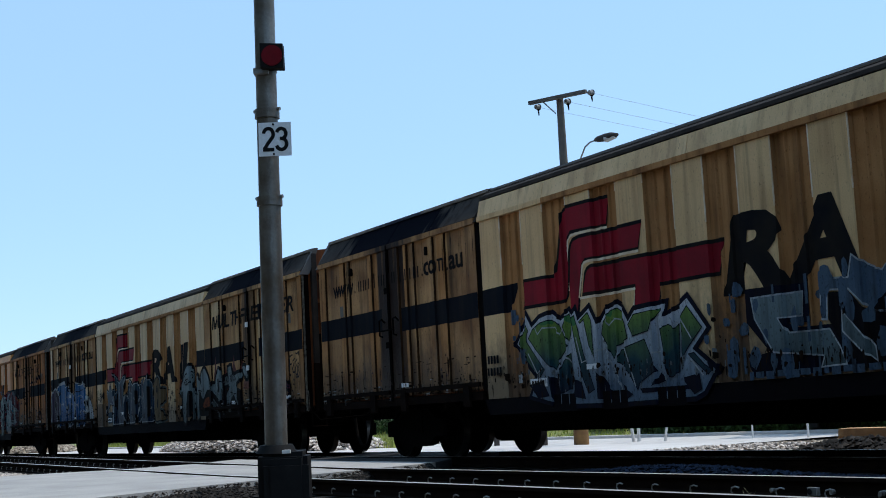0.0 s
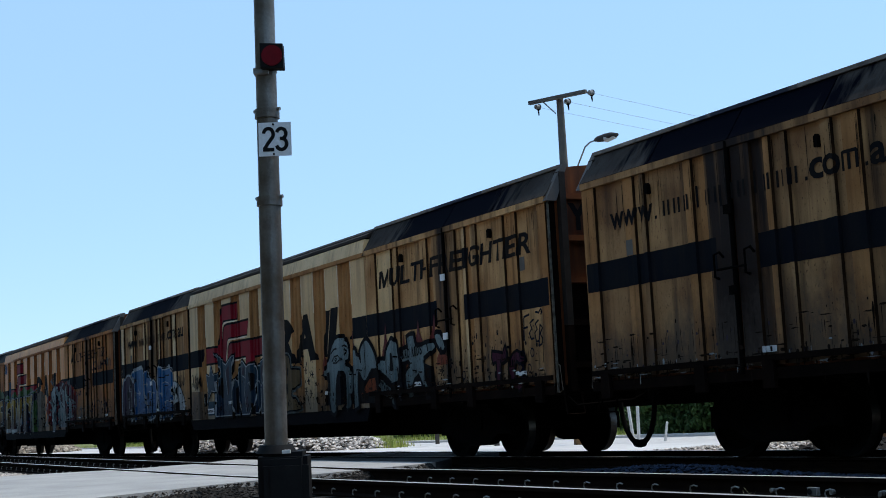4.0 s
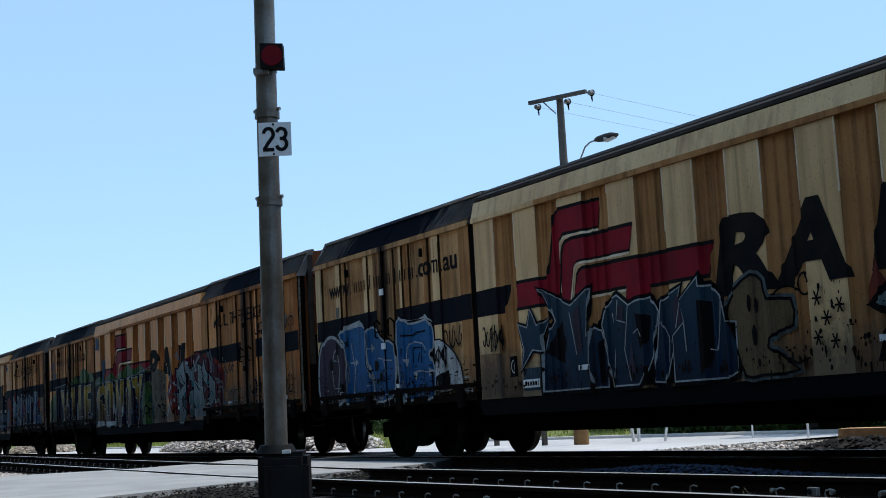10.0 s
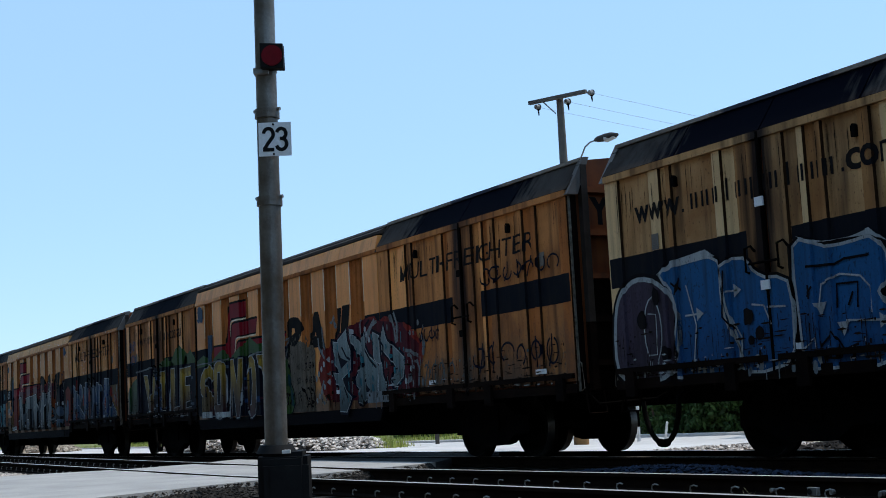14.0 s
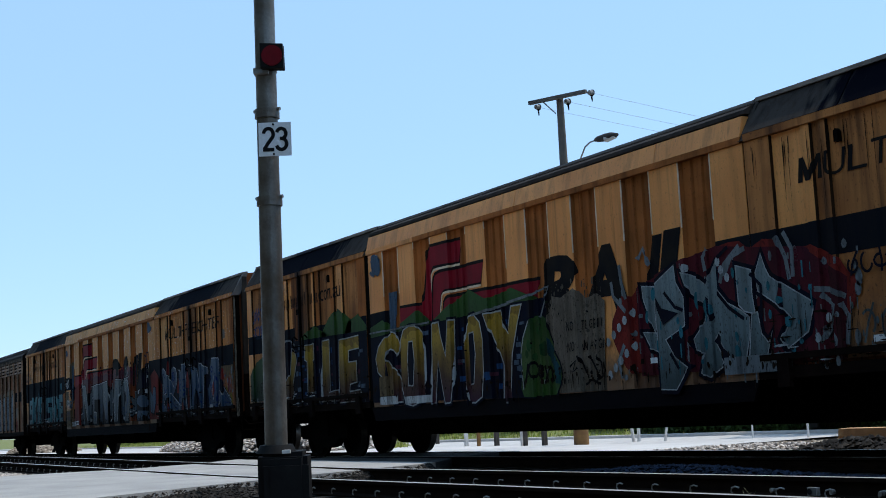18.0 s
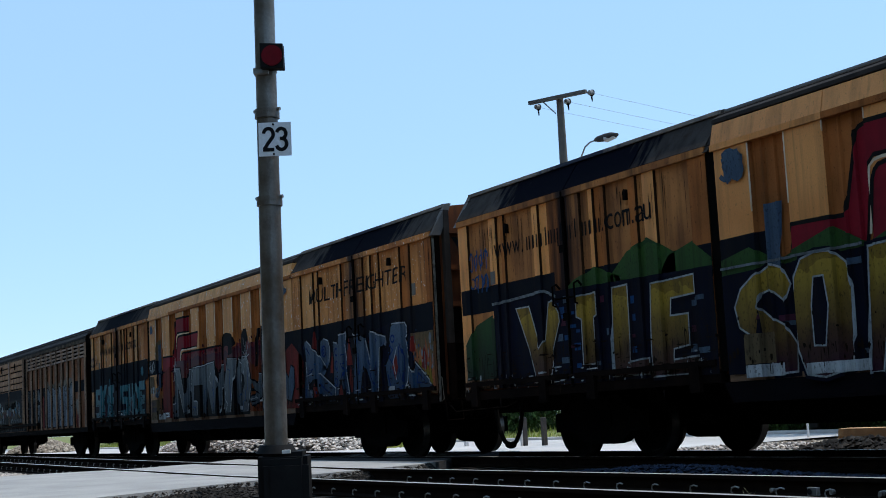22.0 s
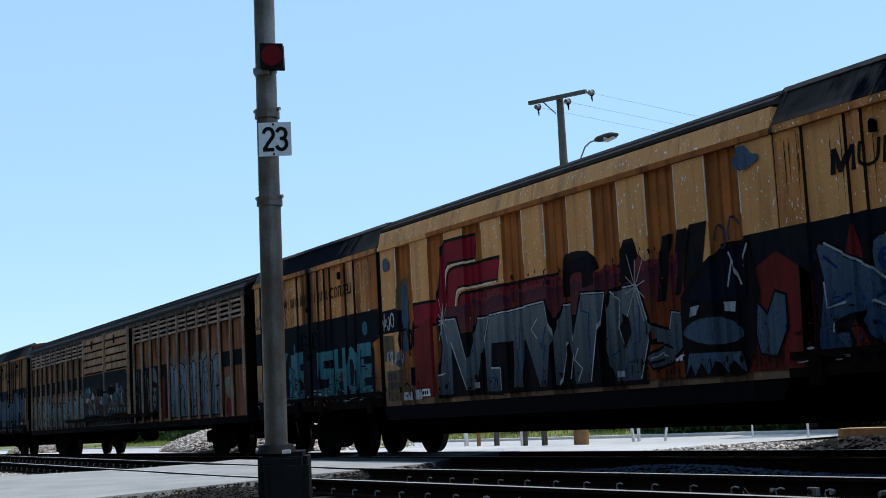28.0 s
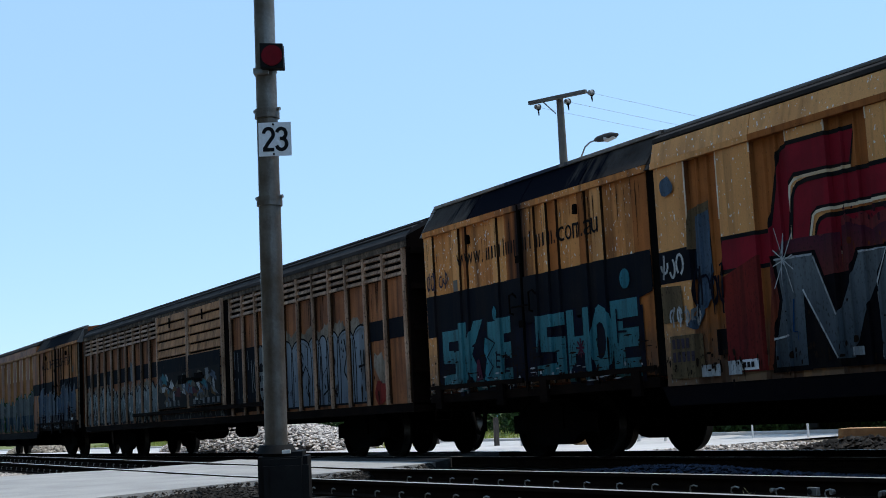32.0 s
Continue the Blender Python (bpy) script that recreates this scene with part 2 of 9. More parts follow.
# darker than STONE: the shaded, backlit look is put into this colour
SHADED_STONE = material("shaded_dark_ballast", (0.05, 0.042, 0.037), (0.025, 0.019, 0.015), 3.0, 0.95, spread=0.5, specular=0.1)
# blue of skylit shade beside the train, painted into the stones
SHADE_BLUE_STONE = material("shade_blue_ballast", (0.014, 0.025, 0.05), (0.007, 0.011, 0.022), 3.0, 0.8, spread=0.6, specular=0.2)
BROWN_STONE = material("brown_earthy_stones", (0.40, 0.33, 0.25), (0.22, 0.17, 0.12), 3.0, 0.95, spread=0.5)
DARK_STONE = material("dark_gravel_stones", (0.034, 0.030, 0.026), (0.018, 0.016, 0.014), 3.0, 0.95, spread=0.6, specular=0.15)
ASPHALT = material("pale_asphalt", (0.41, 0.39, 0.36), (0.31, 0.295, 0.275), 1.2, 0.85, bump=0.5, bump_scale=70.0, fine=0.3)
# dark copy of ASPHALT: the train's shade put into the colour
SHADED_ASPHALT = material("train_shade_asphalt", (0.045, 0.045, 0.047), (0.03, 0.03, 0.032), 1.2, 0.85, bump=0.5, bump_scale=70.0, fine=0.3, specular=0.2)
ROADSTONE = material("pale_far_road", (0.62, 0.59, 0.55), (0.52, 0.49, 0.455), 0.8, 0.9, bump=0.2, bump_scale=40.0, fine=0.15)
CONCRETE = material("weathered_concrete", (0.58, 0.55, 0.51), (0.46, 0.43, 0.40), 3.0, 0.9, bump=0.3)
DIRT = material("dark_stony_earth", (0.11, 0.09, 0.07), (0.06, 0.05, 0.04), 2.0, 0.95, bump=0.6, bump_scale=25.0)
GRASSY = material("mown_grass_earth", (0.15, 0.18, 0.035), (0.20, 0.19, 0.06), 1.5, 0.95, bump=0.5)
BLADE = material("grass_blades", (0.27, 0.34, 0.05), (0.38, 0.36, 0.09), 2.0, 0.8, spread=0.4)
LEAF = material("hedge_leaves", (0.022, 0.05, 0.012), (0.045, 0.08, 0.018), 2.0, 0.7, spread=0.5, specular=0.2)
BARK = material("rough_bark", (0.09, 0.06, 0.04), (0.05, 0.035, 0.025), 9.0, 0.95, bump=0.6)
TIMBER = material("weathered_pole_timber", (0.16, 0.135, 0.11), (0.10, 0.088, 0.078), 3.0, 0.9, bump=0.4, streak=(0.06, 0.048, 0.04), streak_amount=0.7)
SAWN = material("orange_sawn_timber", (0.60, 0.36, 0.15), (0.48, 0.26, 0.10), 4.0, 0.85, bump=0.3, streak=(0.16, 0.08, 0.04))
GALV = material("galvanised_steel", (0.32, 0.32, 0.31), (0.23, 0.23, 0.225), 5.0, 0.5, metal=0.6, bump=0.1)
MAST = material("weathered_grey_mast", (0.20, 0.185, 0.165), (0.105, 0.082, 0.06), 4.5, 0.42, metal=0.45, bump=0.25, bump_scale=35.0, streak=(0.05, 0.03, 0.016), streak_amount=0.85, fine=0.3)
BLACK = material("matt_black_paint", (0.006, 0.006, 0.0065), (0.012, 0.012, 0.012), 6.0, 0.7, specular=0.12)
WHITE = material("white_reflective_plate", (0.78, 0.78, 0.78), (0.70, 0.70, 0.70), 4.0, 0.5)
RED_LENS = material("dark_red_lens", (0.17, 0.002, 0.008), (0.13, 0.002, 0.006), 30.0, 0.4, specular=0.2)
PORCELAIN = material("brown_glazed_insulator", (0.34, 0.32, 0.30), (0.25, 0.23, 0.22), 6.0, 0.3)
GLASS_BOWL = material("pale_lamp_bowl", (0.62, 0.62, 0.60), rough=0.2)
WIRE = material("aluminium_wire", (0.55, 0.58, 0.62), rough=0.5, metal=0.2)
POST_WHITE = material("chalky_white_post", (0.70, 0.69, 0.66), (0.55, 0.53, 0.50), 5.0, 0.8)
POST_RUST = material("rusty_steel_post", (0.26, 0.13, 0.03), (0.16, 0.08, 0.03), 6.0, 0.85)
BLUE_WALL = material("pale_blue_wall", (0.22, 0.33, 0.46), (0.18, 0.28, 0.40), 2.0, 0.8)
TILE = material("grey_roof_sheet", (0.22, 0.20, 0.19), (0.16, 0.15, 0.14), 2.0, 0.8)

for m, dark, reach in ((SOOTY_DOOR, (0.016, 0.008, 0.006), 1.5), (CREAM_DOOR, (0.018, 0.009, 0.006), 0.75), (TAN_DOOR, (0.018, 0.008, 0.006), 0.75), (FLECK_DOOR, (0.018, 0.008, 0.006), 0.7), (CREAM_RIB, (0.018, 0.009, 0.006), 0.75), (TAN_RIB, (0.018, 0.008, 0.006), 0.75), (CREAM, (0.018, 0.009, 0.006), 0.7), (TAN, (0.018, 0.008, 0.006), 0.7), (FLECKED, (0.018, 0.008, 0.006), 0.7)):
    soot(m, dark, reach, 0.62 if m is SOOTY_DOOR else 0.68, 0.42)
for m, much in ((CREAM, 0.55), (TAN, 0.55), (FLECKED, 0.5), (CREAM_RIB, 0.75), (TAN_RIB, 0.75), (SOOTY_DOOR, 1.0), (CREAM_DOOR, 0.95), (TAN_DOOR, 0.95), (FLECK_DOOR, 0.8), (EAVE, 0.8)):
    grime(m, (0.03, 0.013, 0.006), much)
grime(NAVY, (0.04, 0.03, 0.02), 0.3)
grime(CRIMSON, (0.03, 0.008, 0.01), 0.5)
# lower sides painted darker, part grime and part shade
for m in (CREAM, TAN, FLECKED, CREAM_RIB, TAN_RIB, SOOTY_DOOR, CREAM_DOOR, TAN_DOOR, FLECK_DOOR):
    lower_grime_shade(m, (0.075, 0.055, 0.042), 0.8)
# dirt in seams, with the creases' shade put into the same colour
GROOVE = material("dirty_shaded_seams", (0.022, 0.011, 0.006), (0.045, 0.022, 0.010), 5.0, 0.9, specular=0.04)
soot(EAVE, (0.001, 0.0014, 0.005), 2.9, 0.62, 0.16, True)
soot(ROOF_EDGE, (0.012, 0.016, 0.035), 1.6, 0.70, 0.14, True)
CHIPPED = material("chipped_corner_steel", (0.20, 0.165, 0.125), (0.05, 0.035, 0.025), 14.0, 0.7, bump=0.2)
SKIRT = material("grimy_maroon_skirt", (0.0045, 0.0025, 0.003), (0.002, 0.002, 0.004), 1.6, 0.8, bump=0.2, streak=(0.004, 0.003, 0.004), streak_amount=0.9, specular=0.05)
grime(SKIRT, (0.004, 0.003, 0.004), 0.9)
TREAD = material("polished_wheel_tread", (0.10, 0.092, 0.085), (0.05, 0.042, 0.038), 6.0, 0.35, metal=0.8)


# ---------------------------------------------------------------- mesh helpers
class Build:
    """Collects the faces of one mesh."""

    def __init__(self):
        self.verts, self.faces, self.mats = [], [], []

    def add(self, verts, faces, mat=0):
        n = len(self.verts)
        self.verts += [tuple(v) for v in verts]
        self.faces += [tuple(n + i for i in f) for f in faces]
        self.mats += [mat] * len(faces)
        return self

    def box(self, x0, x1, y0, y1, z0, z1, mat=0):
        v = [(x, y, z) for x in (x0, x1) for y in (y0, y1) for z in (z0, z1)]
        return self.add(v, [(0, 1, 3, 2), (4, 6, 7, 5), (0, 4, 5, 1), (2, 3, 7, 6), (0, 2, 6, 4), (1, 5, 7, 3)], mat)

    def prism(self, outline, axis, a, b, mat=0):
        """An outline of (p, q) pushed from a to b along an axis: x takes (y, z), y takes (x, z), z takes (x, y)."""
        n = len(outline)

        def put(p, q, w):
            return {"x": (w, p, q), "y": (p, w, q), "z": (p, q, w)}[axis]
        v = [put(p, q, a) for p, q in outline] + [put(p, q, b) for p, q in outline]
        f = [tuple(range(n)), tuple(range(2 * n - 1, n - 1, -1))]
        f += [(i, n + i, n + (i + 1) % n, (i + 1) % n) for i in range(n)]
        return self.add(v, f, mat)

    def tube(self, p, q, r0, r1=None, n=12, mat=0, caps=True):
        p, q = Vector(p), Vector(q)
        r1 = r0 if r1 is None else r1
        turn = (q - p).to_track_quat("Z", "Y").to_matrix()
        v = []
        for c, r in ((p, r0), (q, r1)):
            v += [c + turn @ Vector((r * math.cos(2 * math.pi * i / n), r * math.sin(2 * math.pi * i / n), 0)) for i in range(n)]
        f = [(i, (i + 1) % n, n + (i + 1) % n, n + i) for i in range(n)]
        if caps:
            f += [tuple(range(n - 1, -1, -1)), tuple(range(n, 2 * n))]
        return self.add(v, f, mat)

    def pipe(self, points, r, n=8, mat=0):
        """A tube swept along points."""
        pts = [Vector(p) for p in points]
        v = []
        for i, p in enumerate(pts):
            d = pts[min(i + 1, len(pts) - 1)] - pts[max(i - 1, 0)]
            turn = d.to_track_quat("Z", "Y").to_matrix()
            v += [p + turn @ Vector((r * math.cos(2 * math.pi * k / n), r * math.sin(2 * math.pi * k / n), 0)) for k in range(n)]
        m = len(pts)
        f = [(i * n + k, i * n + (k + 1) % n, (i + 1) * n + (k + 1) % n, (i + 1) * n + k) for i in range(m - 1) for k in range(n)]
        f += [tuple(range(n - 1, -1, -1)), tuple(range((m - 1) * n, m * n))]
        return self.add(v, f, mat)

    def rock(self, x, y, z, r, rng, squash=0.7):
        v = []
        for i in range(6):
            a = i * math.pi / 3 + rng.uniform(-0.3, 0.3)
            k = r * rng.uniform(0.7, 1.15)
            v.append((x + k * math.cos(a), y + k * math.sin(a), z + r * rng.uniform(-0.3, 0.3) * squash))
        v.append((x + r * rng.uniform(-0.3, 0.3), y + r * rng.uniform(-0.3, 0.3), z + r * squash * rng.uniform(0.6, 1.1)))
        v.append((x, y, z - r * squash * 0.8))
        f = [(i, (i + 1) % 6, 6) for i in range(6)] + [((i + 1) % 6, i, 7) for i in range(6)]
        return self.add(v, f)


def part(name, build, material, parent=None, label="", smooth=False):
    """Links a mesh as one object under a thing or a part."""
    me = bpy.data.meshes.new(name)
    me.from_pydata(build.verts, [], build.faces)
    for m in (material if isinstance(material, (list, tuple)) else [material]):
        me.materials.append(m)
    if any(build.mats):
        me.polygons.foreach_set("material_index", build.mats)
    if smooth:
        me.polygons.foreach_set("use_smooth", [True] * len(me.polygons))
        me.set_sharp_from_angle(angle=radians(35))
    me.update()
    ob = new(name, me)
    if parent is not None:
        ob.parent = parent
    if label:
        tagged(ob, label)
    return ob


def thing(name, m, label, category, group="", kind=""):
    """An Empty at the base of a thing, for its parts."""
    ob = new(name)
    ob.empty_display_size = 0.3
    ob.matrix_basis = m
    return tagged(ob, label, category, group, kind)


# ---------------------------------------------------------------- ground
def clamp(v, a=0.0, b=1.0):
    return max(a, min(b, v))


def near_level(x):
    """Height of the near track's rail heads, which climb past the crossing."""
    return 0.10 + 0.09 * clamp((-x - 16) / 14) + 0.06 * clamp((-x - 30) / 10)


def far_level(x, y):
    """Height of the land behind the train."""
    return -0.22 + 0.55 * clamp((y - 10.5) / 9.0) + 0.012 * max(0.0, y - 19.5)


def ground_sheet():
    b = Build()
    xs = [-2500, -900, -300, -150, -90, -70, -60, -50, -40, -30, -20, -10, 0, 10, 20, 40, 100, 300, 900, 2500]
    ys = [-2500, -600, -150, -60, -30, -15, -9, -2, 2.4, 4, 7, 9, 10.5, 12, 13.5, 15, 17, 19.5, 25, 40, 80, 200, 700, 2500]
    v = []
    for x in xs:
        for y in ys:
            z = -0.36 if y < 2 else far_level(x, min(y, 45))
            v.append((x, y, z))
    n = len(ys)
    f = [(i * n + j, (i + 1) * n + j, (i + 1) * n + j + 1, i * n + j + 1) for i in range(len(xs) - 1) for j in range(n - 1)]
    b.add(v, f)
    g = part("ground", b, [DIRT, GRASSY])
    for p in g.data.polygons:
        p.material_index = 1 if p.center.y > 10.5 else 0
    return tagged(g, "dry stony earth and mown grass round the tracks", "ground", kind="structure")


ground_sheet()


def road_right(y):
    pts = [(-40, 4.0), (-14, -10.0), (-8.7, -13.2), (-6.5, -14.6), (-4.9, -15.4), (-3.8, -15.9), (-2.4, -18.3), (-0.8, -20.6), (0.0, -21.2), (3.0, -23.0)]
    for (ya, xa), (yb, xb) in zip(pts[:-1], pts[1:]):
        if ya <= y <= yb:
            return xa + (xb - xa) * (y - ya) / (yb - ya)
    return pts[-1][1]


def road_left(y):
    pts = [(-40, -60.0), (-14, -30.0), (-9.0, -22.6), (-7.9, -21.6), (-6.3, -21.4), (-4.4, -22.2), (-3.6, -23.0), (-2.0, -25.0), (0.0, -26.5), (3.0, -28.5)]
    for (ya, xa), (yb, xb) in zip(pts[:-1], pts[1:]):
        if ya <= y <= yb:
            return xa + (xb - xa) * (y - ya) / (yb - ya)
    return pts[-1][1]


def road_level(x, y):
    k = clamp((-1.9 - y) / 1.9)
    z = k * (near_level(x) - 0.012) - 0.012 * (1 - k)
    if y < -8.5:
        z -= 0.012 * (-8.5 - y)
    if y > 1.2:
        z -= 0.11 * (y - 1.2)
    return z


def crossing_road():
    root = thing("road", pose(0, 0, 0), "pale asphalt level crossing road over both tracks", "road", kind="structure")
    rng = random.Random(3)
    for ya, yb in ((-40.0, -6.34), (-6.14, -4.87), (-4.67, -2.05), (-2.05, -0.86), (-0.63, 0.64), (0.87, 3.0)):
        b = Build()
        rows = max(2, int((yb - ya) / 0.45) + 1) if ya > -30 else 40
        cols = 22
        top = []
        for i in range(rows + 1):
            y = ya + (yb - ya) * i / rows
            xl, xr = road_left(y) + 0.25 * noise.noise((y * 1.6, 3.0, 8.0)), road_right(y) + 0.12 * noise.noise((y * 2.3, 0.0, 4.0))
            for j in range(cols + 1):
                x = xl + (xr - xl) * j / cols
                top.append((x, y, road_level(x, y) + 0.012 * noise.noise((x * 0.5, y * 0.5, 1.0))))
        n = cols + 1
        f = [(i * n + j, i * n + j + 1, (i + 1) * n + j + 1, (i + 1) * n + j) for i in range(rows) for j in range(cols)]
        m = len(top)
        low = [(x, y, -0.34) for x, y, z in top]
        edge = [(i * n + cols, m + i * n + cols, m + (i + 1) * n + cols, (i + 1) * n + cols) for i in range(rows)]
        edge += [(i * n, (i + 1) * n, m + (i + 1) * n, m + i * n) for i in range(rows)]
        edge += [(j, m + j, m + j + 1, j + 1) for j in range(cols)]
        edge += [(rows * n + j, rows * n + j + 1, m + rows * n + j + 1, m + rows * n + j) for j in range(cols)]
        b.add(top + low, f + edge)
        # slabs by and under the train get the copy with painted shade
        part("road_slab", b, ASPHALT if yb < -2.0 else SHADED_ASPHALT, root)
    # the broken, stony edge that falls away beside the asphalt
    b = Build()
    for k in range(7000):
        y = rng.uniform(-11.5, -2.6)
        w = rng.random()
        x = road_right(y) + 0.02 + w * 0.75
        z = road_level(x, y) - 0.015 - w * 0.36
        b.rock(x, y, z, rng.uniform(0.008, 0.026), rng)
    v = part("road_shoulder", b, DARK_STONE, root, "crumbled dark gravel shoulder")
    v["kind"] = "stuff"
    b = Build()
    ys = [-40 + i * 0.7 for i in range(54)] + [-2.4]
    row = [[(road_right(y) - 0.05, y, road_level(road_right(y), y) - 0.03), (road_right(y) + 0.85, y, -0.30)] for y in ys]
    pts = [p for r in row for p in r]
    b.add(pts, [(2 * i, 2 * i + 1, 2 * i + 3, 2 * i + 2) for i in range(len(ys) - 1)])
    part("road_edge", b, DARK_STONE, root)
    return root


crossing_road()

# the road, footway and kerb behind the train; the road swings away behind the tracks at its near end
def kerb_line(x):
    return 10.55 + 0.1045 * (max(x, -48.0) + 30)


def road_end(y):
    return -20.6 - 0.62 * clamp((y - 3.6) / 3.0, 0.0, 1.0) * 2.6


def far_sheet(name, rows, mat, label, category):
    """A strip along the far side, from its front to its back, laid in columns."""
    b = Build()
    cols = [k / 34 for k in range(35)]
    v = []
    for c in cols:
        for y, dz, follow in rows:
            x = -140 + (road_end(y) + 140) * c ** 0.6
            yy = y + follow * (kerb_line(x) - kerb_line(-30.0))
            v.append((x, yy, far_level(x, 6.5) + dz + 0.012 * noise.noise((x * 0.4, yy * 0.8, 2.0))))
    n = len(rows)
    b.add(v, [(n * i + j, n * (i + 1) + j, n * (i + 1) + j + 1, n * i + j + 1) for i in range(len(cols) - 1) for j in range(n - 1)])
    return tagged(part(name, b, mat), label, category, kind="structure")


far_sheet("road", ((3.6, 0.0, 0.0), (3.75, 0.04, 0.0), (5.0, 0.05, 0.2), (6.6, 0.05, 0.6), (6.7, 0.03, 0.6)), ROADSTONE, "pale dusty road running beside the far track", "road")
far_sheet("pavement", ((6.71, 0.035, 0.6), (8.0, 0.05, 0.8), (9.4, 0.055, 1.0), (10.45, 0.06, 1.0)), CONCRETE, "weathered concrete footpath beside the far road", "pavement")
b = Build()
v = []
for k in range(61):
    x = -140 + 117.5 * k / 60
    c, y = far_level(x, 6.5), kerb_line(x)
    for dy, z in ((-0.08, c), (-0.07, c + 0.13), (0.07, c + 0.14), (0.10, c - 0.06)):
        v.append((x, y + dy, z))
b.add(v, [(4 * i + j, 4 * (i + 1) + j, 4 * (i + 1) + j + 1, 4 * i + j + 1) for i in range(60) for j in range(3)])
tagged(part("kerb", b, CONCRETE), "low concrete kerb along the grass", "kerb", kind="structure")


# ---------------------------------------------------------------- tracks
CLIP = material("worn_steel_clip", (0.42, 0.39, 0.35), (0.24, 0.20, 0.17), 20.0, 0.5, metal=0.2)
RAIL_SECTION = [(-0.036, 0.0), (-0.036, -0.03), (-0.011, -0.045), (-0.011, -0.125), (-0.07, -0.145), (-0.07, -0.158),
                (0.07, -0.158), (0.07, -0.145), (0.011, -0.125), (0.011, -0.045), (0.036, -0.03), (0.036, 0.0)]


def rail(y, level, x0, x1, parent):
    n = len(RAIL_SECTION)
    steps = 60
    xs = [x0 + (x1 - x0) * i / steps for i in range(steps + 1)]
    b = Build()
    v = [(x, y + p, level(x) + q) for x in xs for p, q in RAIL_SECTION]
    f, mats = [], []
    for i in range(steps):
        for j in range(n):
            f.append((i * n + j, (i + 1) * n + j, (i + 1) * n + (j + 1) % n, i * n + (j + 1) % n))
            mats.append(1 if j == n - 1 else 0)
    b.add(v, f)
    b.mats = mats
    return part("rail", b, [RAIL_WEB, RAIL_TOP], parent, "rusty steel rail with a bright running face")


def clip(side):
    """A bent spring clip on the rail foot."""
    b = Build()
    pts = [(-0.03, 0.05 * side, 0.0), (-0.045, 0.052 * side, 0.03), (-0.03, 0.055 * side, 0.055), (0.01, 0.055 * side, 0.066), (0.05, 0.05 * side, 0.058)]
    b.pipe(pts, 0.0065, 6)
    return b


def track(name, y, level, x0, x1, label, fine, pitch=0.62, lag=0.0, clips=CLIP):
    root = thing(name, pose(0, 0, 0), label, "railway track", kind="structure")
    rail(y - 0.7525, level, x0, x1, root)
    rail(y + 0.7525, level, x0, x1, root)
    b = Build()
    for x in [x0 + (x1 - x0) * i / 40 for i in range(40)]:
        x2 = x + (x1 - x0) / 40
        z, z2 = level(x) - 0.2, level(x2) - 0.2
        o = [(-2.3, -0.2), (-1.5, 0.0), (1.5, 0.0), (2.3, -0.2)]
        v = [(x, y + p, z + q) for p, q in o] + [(x2, y + p, z2 + q) for p, q in o]
        b.add(v, [(0, 4, 5, 1), (1, 5, 6, 2), (2, 6, 7, 3)])
    bed = part("ballast_bed", b, BALLAST, root)
    bed["kind"] = "stuff"
    count = min(299, int((fine[1] - fine[0]) / pitch))
    sleeper = None
    for i in range(count):
        x = fine[0] + pitch * i
        if sleeper is None:
            s = Build().box(-0.12, 0.12, -1.25, 1.25, -0.36, -0.162)
            sleeper = part("sleeper", s, SLEEPER, root)
        else:
            sleeper = new("sleeper", sleeper.data)
            sleeper.parent = root
        sleeper.location = (x, y, level(x))
    meshes = {}
    for i in range(count):
        x = fine[0] + pitch * i
        if road_right(y) + 0.1 > x > road_left(y) - 0.1:
            continue
        for ry in (-0.7525, 0.7525):
            for side in (-1, 1):
                if side not in meshes:
                    c = part("rail_clip", clip(side), clips, root)
                    meshes[side] = c.data
                else:
                    c = new("rail_clip", meshes[side])
                    c.parent = root
                c.location = (x + (lag if ry > 0 else 0.0), y + ry, level(x) - 0.15)
    return root


# clips here take the dark web colour, for the shade under the train
track("railway_track", 0.0, lambda x: 0.0, -170, 40, "straight railway track under the freight train", (-52, -6), clips=RAIL_WEB)
NEAR_TRACK = track("railway_track", -5.49, near_level, -170, 40, "empty railway track with steel rails and spring clips", (-46.055, -4.5), 0.517, 0.25)


bond = part("bond_box", Build().box(-0.045, 0.045, -0.02, 0.02, -0.028, 0.030), GALV, NEAR_TRACK, "small grey box fixed to the rail's web")
bond.location = (-7.66, -4.83, 0.0)
part("bond_hole", Build().tube((-0.02, -0.026, 0.0), (-0.02, -0.018, 0.0), 0.022, n=14), BLACK, bond)
for x in (-8.15, -7.52, -7.05):
    part("fish_bolt", Build().tube((x, -4.80, -0.005), (x, -4.765, -0.005), 0.018, n=10), CLIP, NEAR_TRACK)


def dry_tufts():
    rng = random.Random(77)
    b = Build()
    for cx, cy in ((-8.62, -5.2), (-8.3, -4.95), (-7.2, -5.1), (-10.9, -6.0)):
        for _ in range(4):
            x, y, h, a = cx + rng.gauss(0, 0.04), cy + rng.gauss(0, 0.04), rng.uniform(0.05, 0.13), rng.uniform(0, 6.28)
            l = rng.uniform(0.02, 0.09)
            tip = (x + l * math.cos(a), y + l * math.sin(a), -0.1 + h)
            b.tube((x, y, -0.12), (x + 0.35 * l * math.cos(a), y + 0.35 * l * math.sin(a), -0.1 + 0.6 * h), 0.003, 0.0025, 4).tube((x + 0.35 * l * math.cos(a), y + 0.35 * l * math.sin(a), -0.1 + 0.6 * h), tip, 0.0025, 0.001, 4)
    return tagged(part("grass", b, STRAW), "dry yellow grass stalks between the near rails", "grass", kind="stuff")


